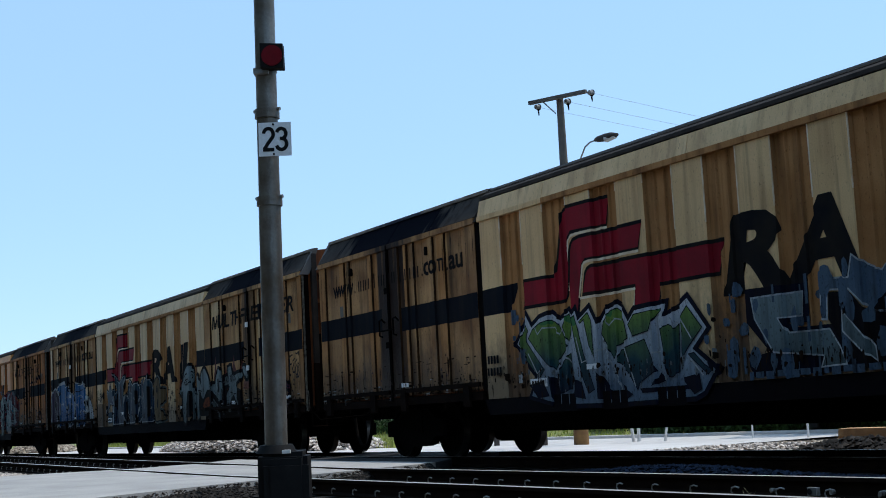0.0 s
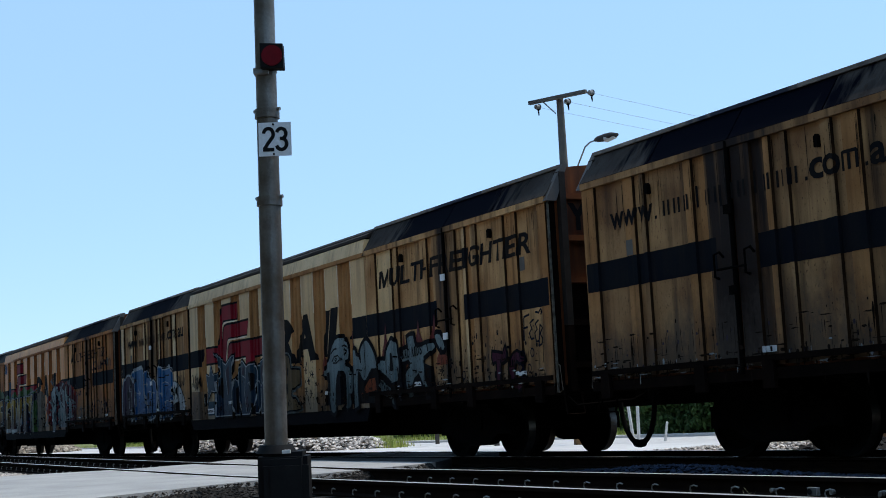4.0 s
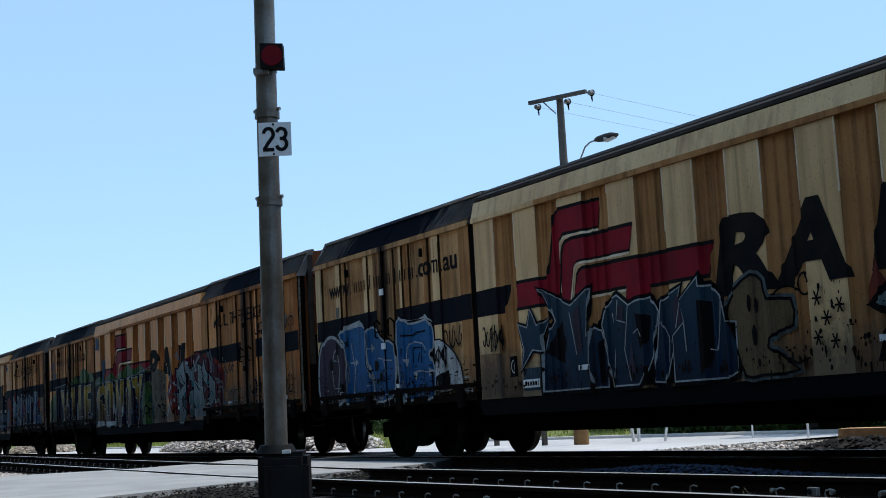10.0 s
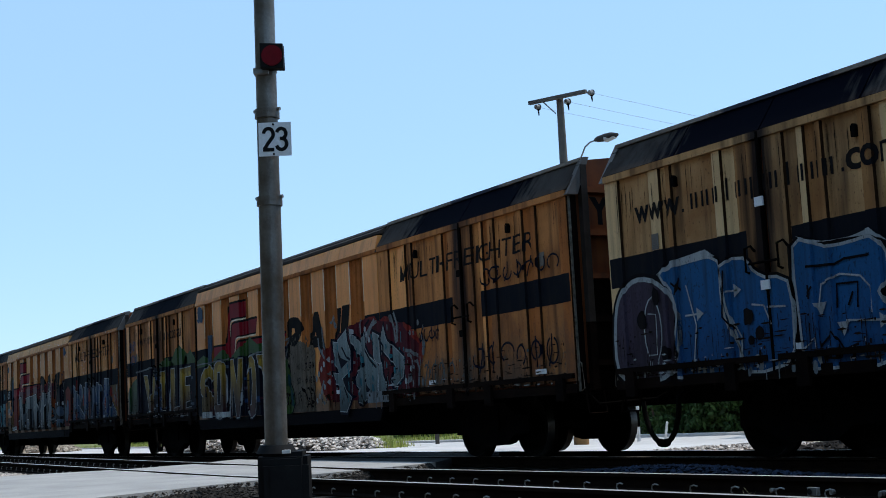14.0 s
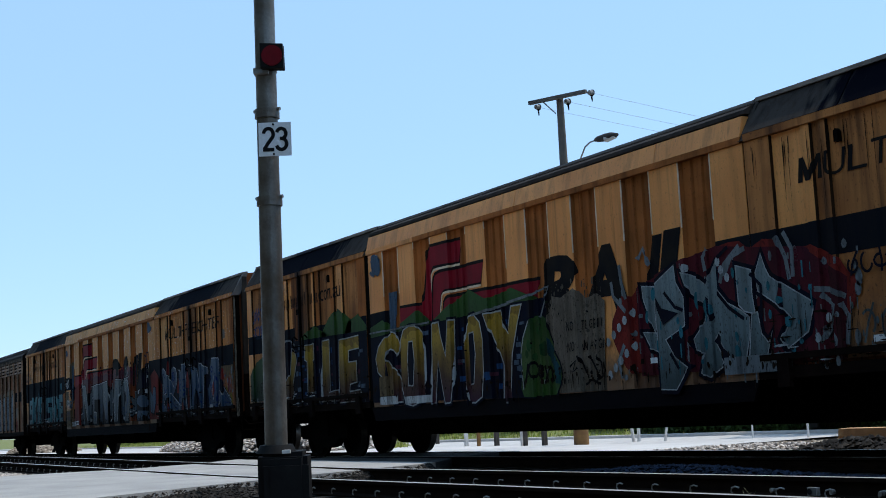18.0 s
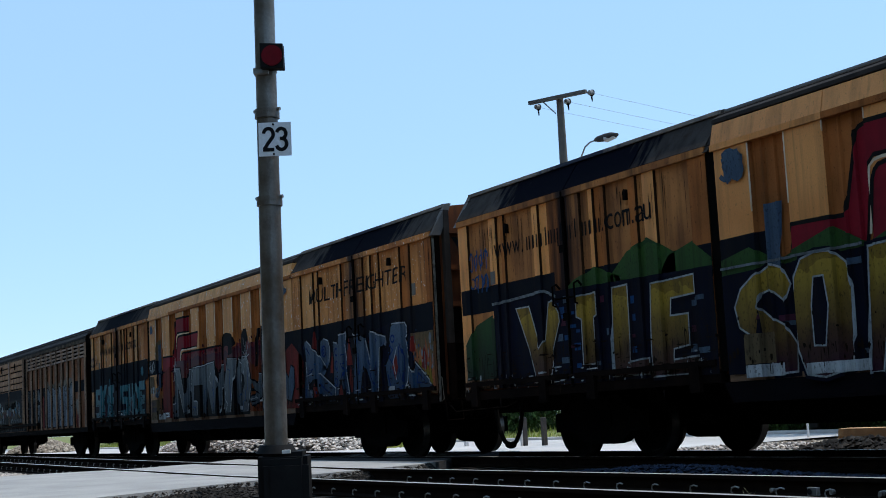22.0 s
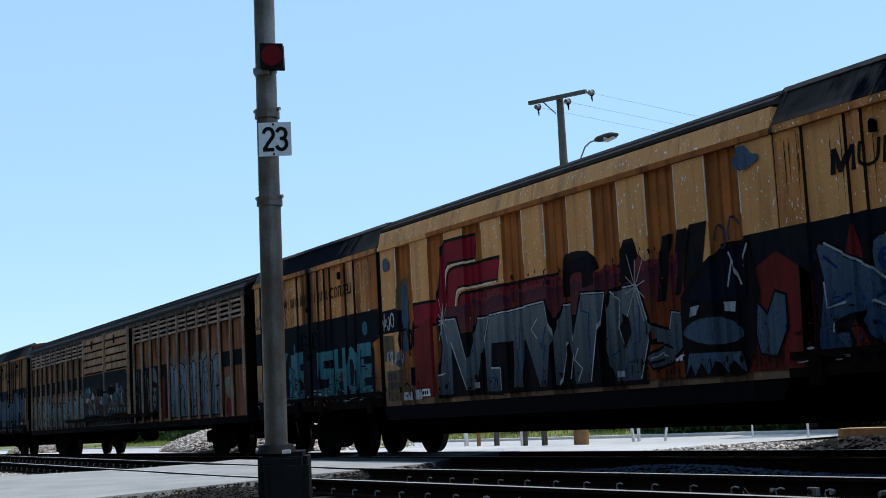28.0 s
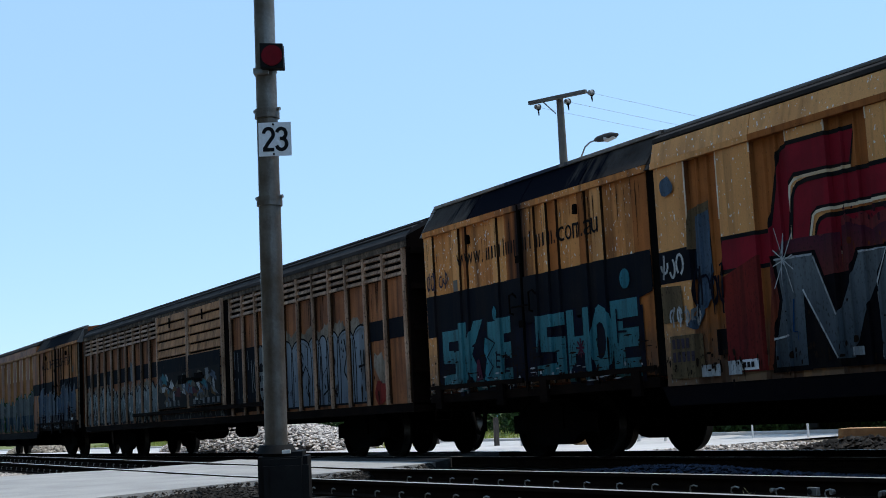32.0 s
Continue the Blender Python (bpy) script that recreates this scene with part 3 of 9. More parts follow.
STRAW = material("dry_straw", (0.42, 0.36, 0.20), (0.30, 0.26, 0.13), 8.0, 0.8)
dry_tufts()


def stones(name, count, spot, size, mat, label, seed):
    rng = random.Random(seed)
    b = Build()
    for _ in range(count):
        x, y, z = spot(rng)
        b.rock(x, y, z, rng.uniform(*size), rng)
    return tagged(part(name, b, mat), label, "ballast", kind="stuff")


def by_near_track(rng, x0=-15.0, x1=-4.0):
    y = rng.uniform(-8.3, -2.6)
    x = rng.uniform(max(x0, road_right(y) + 0.4) if x0 > -20 else x0, x1)
    d = abs(y + 5.49)
    z = near_level(x) - 0.2 if d < 1.5 else near_level(x) - 0.2 - 0.25 * (d - 1.5)
    return x, y, max(z, -0.36) + 0.005


stones("track_ballast", 5000, by_near_track, (0.018, 0.04), SHADED_STONE, "dark shade-coloured ballast stones in the near track", 5)
def left_of_road(rng, y0, y1):
    y = rng.uniform(y0, y1)
    x = road_left(y) - 0.15 - 34 * rng.random() ** 1.7
    d = abs(y + 5.49)
    return x, y, near_level(x) - 0.195 - (0.25 * (d - 1.5) if d > 1.5 else 0.0)


stones("track_ballast", 4500, lambda r: left_of_road(r, -6.9, -3.0), (0.018, 0.045), SHADED_STONE, "dark ballast stones between the near rails", 9)
stones("track_ballast", 2600, lambda r: left_of_road(r, -8.6, -6.95), (0.02, 0.05), STONE, "loose pale grey ballast stones beside the crossing", 19)


def by_mast(rng):
    a, k = rng.uniform(0, 6.28), math.sqrt(rng.random())
    return -10.6 + 1.6 * k * math.cos(a), -8.0 + 0.8 * k * math.sin(a), -0.10 - 0.2 * k + 0.12 * rng.random()


stones("track_ballast", 1200, by_mast, (0.02, 0.05), STONE, "pale loose stones round the mast's foot", 10)


def by_far_track(rng):
    y = rng.uniform(-2.4, 2.4)
    x = rng.uniform(-17.0, -5) if rng.random() < 0.6 else rng.uniform(-55, -30)
    z = -0.2 if abs(y) < 1.5 else -0.2 - 0.25 * (abs(y) - 1.5)
    return x, y, z + 0.01


stones("track_ballast", 5000, by_far_track, (0.018, 0.04), SHADED_STONE, "dark shade-coloured ballast stones under the train", 6)


def between_tracks(rng):
    """A low ridge of spilt ballast between the tracks."""
    x, y = rng.uniform(-17.5, -6.0), -2.75 + rng.gauss(0, 0.33)
    top = 0.10 * math.exp(-((x + 11.9) / 1.7) ** 2) + 0.02
    return x, y, -0.19 + 0.02 * (x + 12) / 6 + (0.10 + top) * math.exp(-((y + 2.75) / 0.38) ** 2)


stones("track_ballast", 4200, between_tracks, (0.018, 0.04), SHADE_BLUE_STONE, "shade-blue ballast stones spilt between the tracks", 29)


def beyond_road(rng):
    y = rng.uniform(-8.2, -6.75)
    return road_left(y) - 0.3 - 9 * rng.random(), y, near_level(-28) - 0.16 - 0.12 * max(0.0, -7.2 - y)


stones("track_ballast", 1800, beyond_road, (0.03, 0.065), STONE, "pale ballast stones at the end of the sleepers", 39)


# ---------------------------------------------------------------- gravel heaps and timber behind the train
def heap(name, cx, cy, rx, ry, h, n, size, mat, label, seed, power=1.0):
    rng = random.Random(seed)
    b = Build()
    rings, seg = 10, 36
    v = []
    for i in range(rings + 1):
        k = i / rings
        for j in range(seg):
            a = 2 * math.pi * j / seg
            w = 1 + 0.18 * noise.noise((math.cos(a) * 1.7 + seed, math.sin(a) * 1.7, 0.0))
            x, y = cx + rx * k * w * math.cos(a), cy + ry * k * w * math.sin(a)
            z = far_level(x, cy) - 0.03 + h * (1 - k) ** power + 0.05 * h * noise.noise((x * 2, y * 2, 3.0))
            v.append((x, y, z))
    f = [(i * seg + j, i * seg + (j + 1) % seg, (i + 1) * seg + (j + 1) % seg, (i + 1) * seg + j) for i in range(rings) for j in range(seg)]
    b.add(v, f)
    for _ in range(n):
        a, k = rng.uniform(0, 2 * math.pi), math.sqrt(rng.random())
        w = 1 + 0.18 * noise.noise((math.cos(a) * 1.7 + seed, math.sin(a) * 1.7, 0.0))
        x, y = cx + rx * k * w * math.cos(a), cy + ry * k * w * math.sin(a)
        b.rock(x, y, far_level(x, cy) + h * (1 - k) ** power + 0.01 + rng.uniform(-0.02, 0.05), rng.uniform(*size), rng)
    # dark base under the stones stands for the shade in their gaps
    b.mats = [1 if i < rings * seg else 0 for i in range(len(b.faces))]
    mat = [mat, DARK_STONE]
    return tagged(part(name, b, mat), label, "gravel heap", kind="stuff")


heap("gravel_heap", -47.6, 5.8, 9.4, 2.0, 1.22, 8000, (0.04, 0.10), HEAP_STONE, "long heap of grey crushed ballast stones", 11, 0.62)
heap("gravel_heap", -17.6, 3.7, 3.4, 1.3, 0.13, 2600, (0.018, 0.05), HEAP_STONE, "low spread of pale and brown gravel", 12, 0.6)
heap("gravel_heap", -17.0, 5.2, 4.0, 1.6, 0.10, 1800, (0.02, 0.05), BROWN_STONE, "brown earthy gravel beside the road's end", 14, 0.6)
heap("gravel_heap", -83.0, 5.6, 5.5, 1.6, 0.85, 1800, (0.06, 0.16), BROWN_STONE, "brown mound of earth and stones beyond the train", 15, 0.7)
heap("gravel_heap", -15.2, 3.3, 1.7, 0.6, 0.24, 700, (0.03, 0.09), DARK_STONE, "small heap of dark stones beside the timbers", 13, 0.7)


def timber_stack():
    root = thing("timber_stack", pose(-14.6, 3.9, far_level(0, 4)), "orange-brown sawn timbers lying on dark gravel", "timber")
    rng = random.Random(8)
    for k, (x0, x1, y, z) in enumerate(((-1.9, 1.8, 0.0, 0.14), (-1.2, 2.4, 0.3, 0.14), (-1.75, 1.9, 0.02, 0.30), (-1.1, 2.3, 0.31, 0.30))):
        c = Build()
        c.prism([(y - 0.13, z - 0.07), (y - 0.115, z + 0.085), (y + 0.12, z + 0.09), (y + 0.13, z - 0.075)], "x", x0, x1)
        part("beam", c, SAWN, root)
    c = Build()
    for i in range(20):
        a, a2 = 2 * math.pi * i / 20, 2 * math.pi * (i + 1) / 20
        c.tube((-2.05 + 0.13 * math.cos(a), -0.1, 0.2 + 0.13 * math.sin(a)), (-2.05 + 0.13 * math.cos(a2), -0.1, 0.2 + 0.13 * math.sin(a2)), 0.06, 0.06, 8)
    return root


timber_stack()


# ---------------------------------------------------------------- the signal mast in front
def signal_mast():
    root = thing("signal_mast", pose(-9.587, -8.2, -0.3, 0, 1.42, 0), "weathered grey steel mast with a red marker lamp and number plate", "signal mast")
    part("pole", Build().tube((0, 0, 0.2), (0, 0, 2.6), 0.084, 0.0825, 28).tube((0, 0, 2.6), (0, 0, 3.27), 0.0795, 0.0795, 28)
         .tube((0, 0, 3.27), (0, 0, 5.4), 0.078, 0.077, 28), MAST, root, smooth=True)
    return root


mast = signal_mast()


# ---------------------------------------------------------------- glyphs of the built-in font, as flat outlines
def glyphs(wanted):
    """Flat meshes of (letter, weight): points and faces. The letter without extra weight fills the unit square."""
    made = {}
    for ch, weight in wanted:
        cu = bpy.data.curves.new("glyph", "FONT")
        cu.body, cu.size, cu.offset, cu.resolution_u = ch, 1.0, weight, 3
        made[ch, weight] = new("glyph", cu)
    bpy.context.view_layer.update()
    deps = bpy.context.evaluated_depsgraph_get()
    shapes = {}
    for key, ob in made.items():
        ev = ob.evaluated_get(deps)
        me = ev.to_mesh()
        shapes[key] = ([(v.co.x, v.co.y) for v in me.vertices], [tuple(p.vertices) for p in me.polygons])
        ev.to_mesh_clear()
    for ob in made.values():
        cu = ob.data
        bpy.data.objects.remove(ob)
        bpy.data.curves.remove(cu)
    fitted = {}
    for (ch, weight), (pts, faces) in shapes.items():
        ref = shapes[ch, 0.0][0]
        x0, x1 = min(p[0] for p in ref), max(p[0] for p in ref)
        y0, y1 = min(p[1] for p in ref), max(p[1] for p in ref)
        fitted[ch, weight] = ([((p[0] - x0) / (x1 - x0), (p[1] - y0) / (y1 - y0)) for p in pts], faces)
    return fitted


LETTERS = "RAILMUTFEGHwcomauYSONKBD"
GLYPH = glyphs([(c, w) for c in dict.fromkeys(LETTERS) for w in (0.0, 0.025, 0.05, 0.085)])

# ---------------------------------------------------------------- the side of a van: a profile of panels, ribs and doors
LONG, SIDE = 22.56, 1.45
MID0, STEP = 6.29, 0.598
TOP = 3.60


def side_profile():
    """(distance along the van, depth behind the side's face), for the whole length."""
    pts = []

    def plate(a, b, d):
        pts.append((a, d))
        pts.append((b, d))

    def leaf(a, ribs, b):
        """A door leaf: raised ribs over a sunk plate."""
        at = a
        for r0, r1 in ribs:
            if r0 > at:
                plate(at + 0.012, r0 - 0.012, 0.035)
            plate(r0, r1, 0.0)
            at = r1
        if at < b:
            plate(at + 0.012, b, 0.035)

    leaf(0.0, ((0.0, 0.28), (0.95, 1.15), (1.30, 1.38), (2.20, 2.34), (2.60, 2.98)), 2.98)
    leaf(3.08, ((3.08, 3.40), (3.64, 3.73), (3.93, 4.0), (4.55, 4.70), (4.86, 5.10), (5.79, 6.13)), 6.13)
    plate(6.15, 6.23, 0.06)
    for k in range(17):
        a, e = MID0 + STEP * k, MID0 + STEP * (k + 1)
        if k % 2 == 0:
            plate(a, e, 0.0)
        else:
            w = (e - a) / 3
            plate(a + 0.02, a + w - 0.025, 0.055)
            plate(a + w - 0.008, a + w + 0.008, 0.025)
            plate(a + w + 0.025, a + 2 * w - 0.025, 0.055)
            plate(a + 2 * w - 0.008, a + 2 * w + 0.008, 0.025)
            plate(a + 2 * w + 0.025, e - 0.02, 0.055)
    s = 16.48
    leaf(s, ((s, s + 0.42), (s + 0.93, s + 1.06), (s + 1.20, s + 1.30), (s + 2.18, s + 2.40), (s + 2.60, s + 3.0)), s + 3.0)
    s = 19.55
    leaf(s, ((s, s + 0.30), (s + 0.55, s + 0.63), (s + 0.82, s + 0.98), (s + 1.67, s + 1.81), (s + 2.05, s + 2.18), (s + 2.79, s + 3.01)), s + 3.01)
    return pts


PROFILE = side_profile()
PU = np.array([p[0] for p in PROFILE])
PD = np.array([p[1] for p in PROFILE])


def depth(u, pu=PU, pd=PD):
    return float(np.interp(u, pu, pd))


def drape(shapes, layer, profile=(PU, PD)):
    """Lays flat shapes (points (u, z) and faces) on the van's side, following its ribs, a few millimetres proud."""
    pu, pd = profile
    bm = bmesh.new()
    for k, (pts, faces) in enumerate(shapes):
        vs = [bm.verts.new((p[0], 0.0005 * (k % 6), p[1])) for p in pts]
        for f in faces:
            try:
                bm.faces.new([vs[i] for i in f])
            except ValueError:
                pass
    lo, hi = min(v.co.x for v in bm.verts), max(v.co.x for v in bm.verts)
    for u in pu:
        if lo < u < hi:
            bmesh.ops.bisect_plane(bm, geom=bm.verts[:] + bm.edges[:] + bm.faces[:], plane_co=(u, 0, 0), plane_no=(1, 0, 0))
    b = Build()
    bm.verts.index_update()
    b.add([(v.co.x, -SIDE + depth(v.co.x, pu, pd) - v.co.y - 0.003 - 0.0034 * layer, v.co.z) for v in bm.verts], [[v.index for v in f.verts] for f in bm.faces])
    bm.free()
    return b


def glyph_at(ch, u0, u1, z0, z1, weight=0.025, slant=0.0, bow=None):
    pts, faces = GLYPH[ch, weight]
    out = []
    for x, y in pts:
        z = z0 + (z1 - z0) * y
        out.append((u0 + (u1 - u0) * x + slant * (z - z0), z))
    if bow:
        out = [bow(p) for p in out]
    return out, faces


def poly(*pts):
    return list(pts), [tuple(range(len(pts)))]


def rect(u0, u1, z0, z1):
    return poly((u0, z0), (u1, z0), (u1, z1), (u0, z1))


def strip(points, width):
    """A band of even width along points."""
    out = []
    n = len(points)
    for i, (u, z) in enumerate(points):
        a, e = points[max(0, i - 1)], points[min(n - 1, i + 1)]
        d = math.hypot(e[0] - a[0], e[1] - a[1]) or 1.0
        nx, nz = -(e[1] - a[1]) / d * width / 2, (e[0] - a[0]) / d * width / 2
        out += [(u + nx, z + nz), (u - nx, z - nz)]
    return out, [(2 * i, 2 * i + 1, 2 * i + 3, 2 * i + 2) for i in range(n - 1)]


def ring(pts, width):
    """A band of even width round a closed outline."""
    n = len(pts)
    out, f = strip([pts[-1]] + list(pts) + [pts[0]], width)
    out = out[2:-2]
    return out, [(2 * i, 2 * i + 1, 2 * ((i + 1) % n) + 1, 2 * ((i + 1) % n)) for i in range(n)]


BIG_M = ((0, 0), (0, 1), (0.27, 1), (0.5, 0.40), (0.73, 1), (1, 1), (1, 0), (0.81, 0), (0.81, 0.68), (0.59, 0), (0.41, 0), (0.19, 0.68), (0.19, 0))
SMALL_M = ((0, 0), (0, 1), (0.9, 1), (1, 0.9), (1, 0), (0.83, 0), (0.83, 0.82), (0.585, 0.82), (0.585, 0), (0.415, 0), (0.415, 0.82), (0.17, 0.82), (0.17, 0))


def spread_text(text, u0, u1, z0, z1, weight, slant, narrow="Ii.-l", gap=0.16):
    """Letters in a row over a stretch, each as wide as its kind."""
    size = [0.35 if c in narrow else (1.35 if c in "wMm" else 1.0) for c in text]
    total = sum(size) + gap * (len(text) - 1)
    k = (u1 - u0) / total
    out, at = [], u0
    low = "acemouw"
    for c, s in zip(text, size):
        if c == ".":
            out.append(rect(at + 0.1 * k, at + 0.3 * k, z0, z0 + 0.16 * (z1 - z0)))
        elif c == "-":
            out.append(rect(at, at + s * k, z0 + 0.4 * (z1 - z0), z0 + 0.56 * (z1 - z0)))
        elif c in "Mm":
            h = (z1 - z0) * (0.78 if c == "m" else 1.0)
            out.append(poly(*[(at + s * k * p + slant * h * q, z0 + h * q) for p, q in (BIG_M if c == "M" else SMALL_M)]))
        elif c != " ":
            out.append(glyph_at(c, at, at + s * k, z0, z0 + (z1 - z0) * (0.78 if c in low else 1.0), weight, slant))
        at += (s + gap) * k
    return out


# ---------------------------------------------------------------- vans
def axle():
    return Build().tube((0, -0.9, 0), (0, 0.9, 0), 0.07, n=12)


def wheel(s):
    """A disc with its flange, hub and dished web, lathed round the axle."""
    c = 0.7525 * s
    rim = [(-0.10, 0.0), (-0.10, 0.486), (-0.068, 0.478), (-0.06, 0.462), (0.065, 0.455), (0.066, 0.385), (0.02, 0.36), (0.01, 0.16), (0.08, 0.13), (0.085, 0.0)]
    n = 40
    b = Build()
    v = [(r * math.cos(2 * math.pi * j / n), c + y * s, r * math.sin(2 * math.pi * j / n)) for y, r in rim[1:-1] for j in range(n)]
    rows = len(rim) - 2
    f = [(i * n + j, i * n + (j + 1) % n, (i + 1) * n + (j + 1) % n, (i + 1) * n + j) for i in range(rows - 1) for j in range(n)]
    f += [tuple(range(n)), tuple(range((rows - 1) * n, rows * n))]
    b.add(v, f)
    b.mats = [1 if 2 * n <= i < 3 * n else 0 for i in range(len(f))]
    return b


def bogie_side(y):
    """The cast side frame of a bogie, with its axle boxes and springs."""
    s = 1 if y > 0 else -1
    y0, y1 = sorted((y, y + 0.16 * s))
    o = [(-1.12, 0.36), (-1.12, 0.62), (-0.75, 0.66), (-0.45, 0.84), (0.45, 0.84), (0.75, 0.66), (1.12, 0.62), (1.12, 0.36), (0.72, 0.36),
         (0.48, 0.22), (0.30, 0.19), (-0.30, 0.19), (-0.48, 0.22), (-0.72, 0.36)]
    b = Build().prism(o, "y", y0, y1)
    return b


WHEEL_X = (-0.885, 0.885)


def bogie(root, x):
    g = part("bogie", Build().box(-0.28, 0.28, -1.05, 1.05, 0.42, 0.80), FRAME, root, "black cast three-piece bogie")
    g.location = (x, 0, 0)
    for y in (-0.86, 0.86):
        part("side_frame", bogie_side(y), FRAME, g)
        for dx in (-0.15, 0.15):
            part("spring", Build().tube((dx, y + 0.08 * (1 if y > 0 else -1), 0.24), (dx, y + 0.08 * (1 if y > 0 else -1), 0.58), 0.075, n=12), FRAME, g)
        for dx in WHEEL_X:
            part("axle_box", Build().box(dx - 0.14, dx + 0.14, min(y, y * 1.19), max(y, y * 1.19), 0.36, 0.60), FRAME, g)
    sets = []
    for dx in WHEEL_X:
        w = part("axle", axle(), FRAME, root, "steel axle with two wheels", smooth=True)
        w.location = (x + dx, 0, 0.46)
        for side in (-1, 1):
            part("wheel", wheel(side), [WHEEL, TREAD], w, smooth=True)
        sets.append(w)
    return sets


def side_piece(a, e, z0, z1, back=1.37):
    """A piece of the side between two places, ribs and all."""
    us = [a] + [u for u in PU if a + 1e-4 < u < e - 1e-4] + [e]
    front = [(u, -SIDE + depth(u)) for u in us]
    return Build().prism([(e, -back), (a, -back)] + front, "z", z0, z1)


def multi_van(m, paint, ribs, doors, label):
    root = thing("freight_van", m, label, "freight wagon", "vans of the freight train")
    # body core, ends and floor
    part("body", Build().box(0.05, LONG - 0.05, -1.365, 1.40, 1.0, 3.72), END_PAINT, root)
    for x0, x1 in ((0.0, 0.05), (LONG - 0.05, LONG)):
        e = Build().prism([(-1.36, 0.95), (1.36, 0.95), (1.36, 3.70), (1.14, 4.12), (0.6, 4.18), (0.0, 4.20), (-0.6, 4.18), (-1.14, 4.12), (-1.36, 3.70)], "x", x0, x1)
        part("end_wall", e, END_PAINT, root, "orange-brown steel end wall")
        s = 0.10 if x1 > 1 else -0.10
        # post feet, low ribs and lower plate are black for the gap's shade
        for y in (-1.24, 1.14):
            part("corner_post", Build().box(min(x0, x0 + s), max(x1, x1 + s), y, y + 0.10, 1.86, 4.04), GUTTER, root, "dark steel post of the end wall")
            part("post_foot", Build().box(min(x0, x0 + s), max(x1, x1 + s), y, y + 0.10, 0.93, 1.858), SILL, root)
        for y in (-1.43, 1.37):
            part("corner_edge", Build().box(min(x0, x0 + 0.25 * s), max(x1, x1 + 0.25 * s), y, y + 0.035, 0.92, 3.64), CHIPPED, root, "chipped pale corner angle")
            # dark filler stands for the shaded recess at the corner
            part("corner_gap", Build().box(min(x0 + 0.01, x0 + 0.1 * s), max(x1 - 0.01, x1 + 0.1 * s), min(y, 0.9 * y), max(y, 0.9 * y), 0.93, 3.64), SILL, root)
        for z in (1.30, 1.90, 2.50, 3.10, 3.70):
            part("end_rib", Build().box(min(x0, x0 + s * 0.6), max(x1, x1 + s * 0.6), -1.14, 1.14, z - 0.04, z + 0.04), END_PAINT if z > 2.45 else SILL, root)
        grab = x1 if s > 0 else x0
        # added plate: fading light in the gap painted as black
        part("end_footing", Build().box(min(grab, grab + 0.06 * s), max(grab, grab + 0.06 * s), -1.13, 1.13, 0.96, 2.44), SILL, root, "black plate for the shade on the lower end wall")
        part("grab_iron", Build().pipe([(grab, -1.38, 1.32), (grab + 0.7 * s, -1.40, 1.30), (grab + 1.1 * s, -1.40, 0.96), (grab + 0.3 * s, -1.40, 0.92)], 0.008, 6), CHIPPED, root, "thin pale grab iron")
    pts, faces = GLYPH["Y", 0.05]
    part("end_letter", Build().add([(LONG + 0.004, -1.02 + 0.25 * p, 3.24 + 0.34 * q) for p, q in pts], faces), INK, root)
    # roof with its two kinds of eave
    crown = [(-1.12, 4.10), (-0.6, 4.17), (0.0, 4.19), (0.6, 4.17), (1.12, 4.10)]
    for a, e in ((-0.04, 6.17), (16.46, LONG + 0.04)):
        part("roof", Build().prism(crown + [(1.12, 3.7), (-1.12, 3.7)], "x", max(a, 0.06), min(e, LONG - 0.06)), ROOF, root)
        cut = [a + (e - a) * k / 4 for k in range(5)]
        for i, (p, q) in enumerate(zip(cut[:-1], cut[1:])):
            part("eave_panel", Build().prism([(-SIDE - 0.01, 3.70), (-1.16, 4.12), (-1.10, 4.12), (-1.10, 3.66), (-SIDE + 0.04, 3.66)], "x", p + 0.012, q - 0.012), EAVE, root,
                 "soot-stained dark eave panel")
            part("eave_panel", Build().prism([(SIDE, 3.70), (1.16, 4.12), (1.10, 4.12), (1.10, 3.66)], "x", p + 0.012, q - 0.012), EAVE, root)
        part("roof_lip", Build().prism([(-1.205, 4.10), (-1.205, 4.148), (-1.08, 4.165), (-1.08, 4.10)], "x", a, e), ROOF_EDGE, root)
        part("door_head", Build().box(a + 0.04, e - 0.03, -SIDE - 0.025, -1.36, TOP + 0.005, 3.69), doors, root)
        for x in (a, e):
            part("eave_post", Build().prism([(-SIDE - 0.03, 3.62), (-1.17, 4.15), (-1.08, 4.15), (-1.3, 3.62)], "x", x - 0.05, x + 0.05), ROOF if x < 0 or x > 20 else EAVE, root)
    crown2 = [(-1.24, 4.08), (-1.12, 4.13), (-0.6, 4.19), (0.0, 4.21), (0.6, 4.19), (1.12, 4.13), (1.24, 4.08)]
    part("roof", Build().prism(crown2 + [(1.24, 3.6), (-1.24, 3.6)], "x", 6.17, 16.46), GUTTER, root)
    part("gutter", Build().prism([(-1.37, 3.955), (-1.36, 4.005), (-1.13, 4.125), (-1.13, 4.06), (-1.28, 3.955)], "x", 6.2, 16.44), GUTTER, root)
    part("roof_lip", Build().prism([(-1.18, 4.11), (-1.17, 4.14), (-1.08, 4.16), (-1.08, 4.12)], "x", 6.2, 16.44), ROOF, root)
    cut = [6.25, 8.1, 11.4, 14.8, 16.44]
    for p, q in zip(cut[:-1], cut[1:]):
        part("cornice", Build().prism([(-SIDE - 0.012, 3.68), (-SIDE + 0.045, 3.925), (-1.28, 3.925), (-1.28, 3.68)], "x", p + 0.006, q - 0.006), paint, root)
        part("cornice_rail", Build().box(p, q, -SIDE - 0.025, -1.36, TOP + 0.005, 3.678), ribs if p > 7 else paint, root)
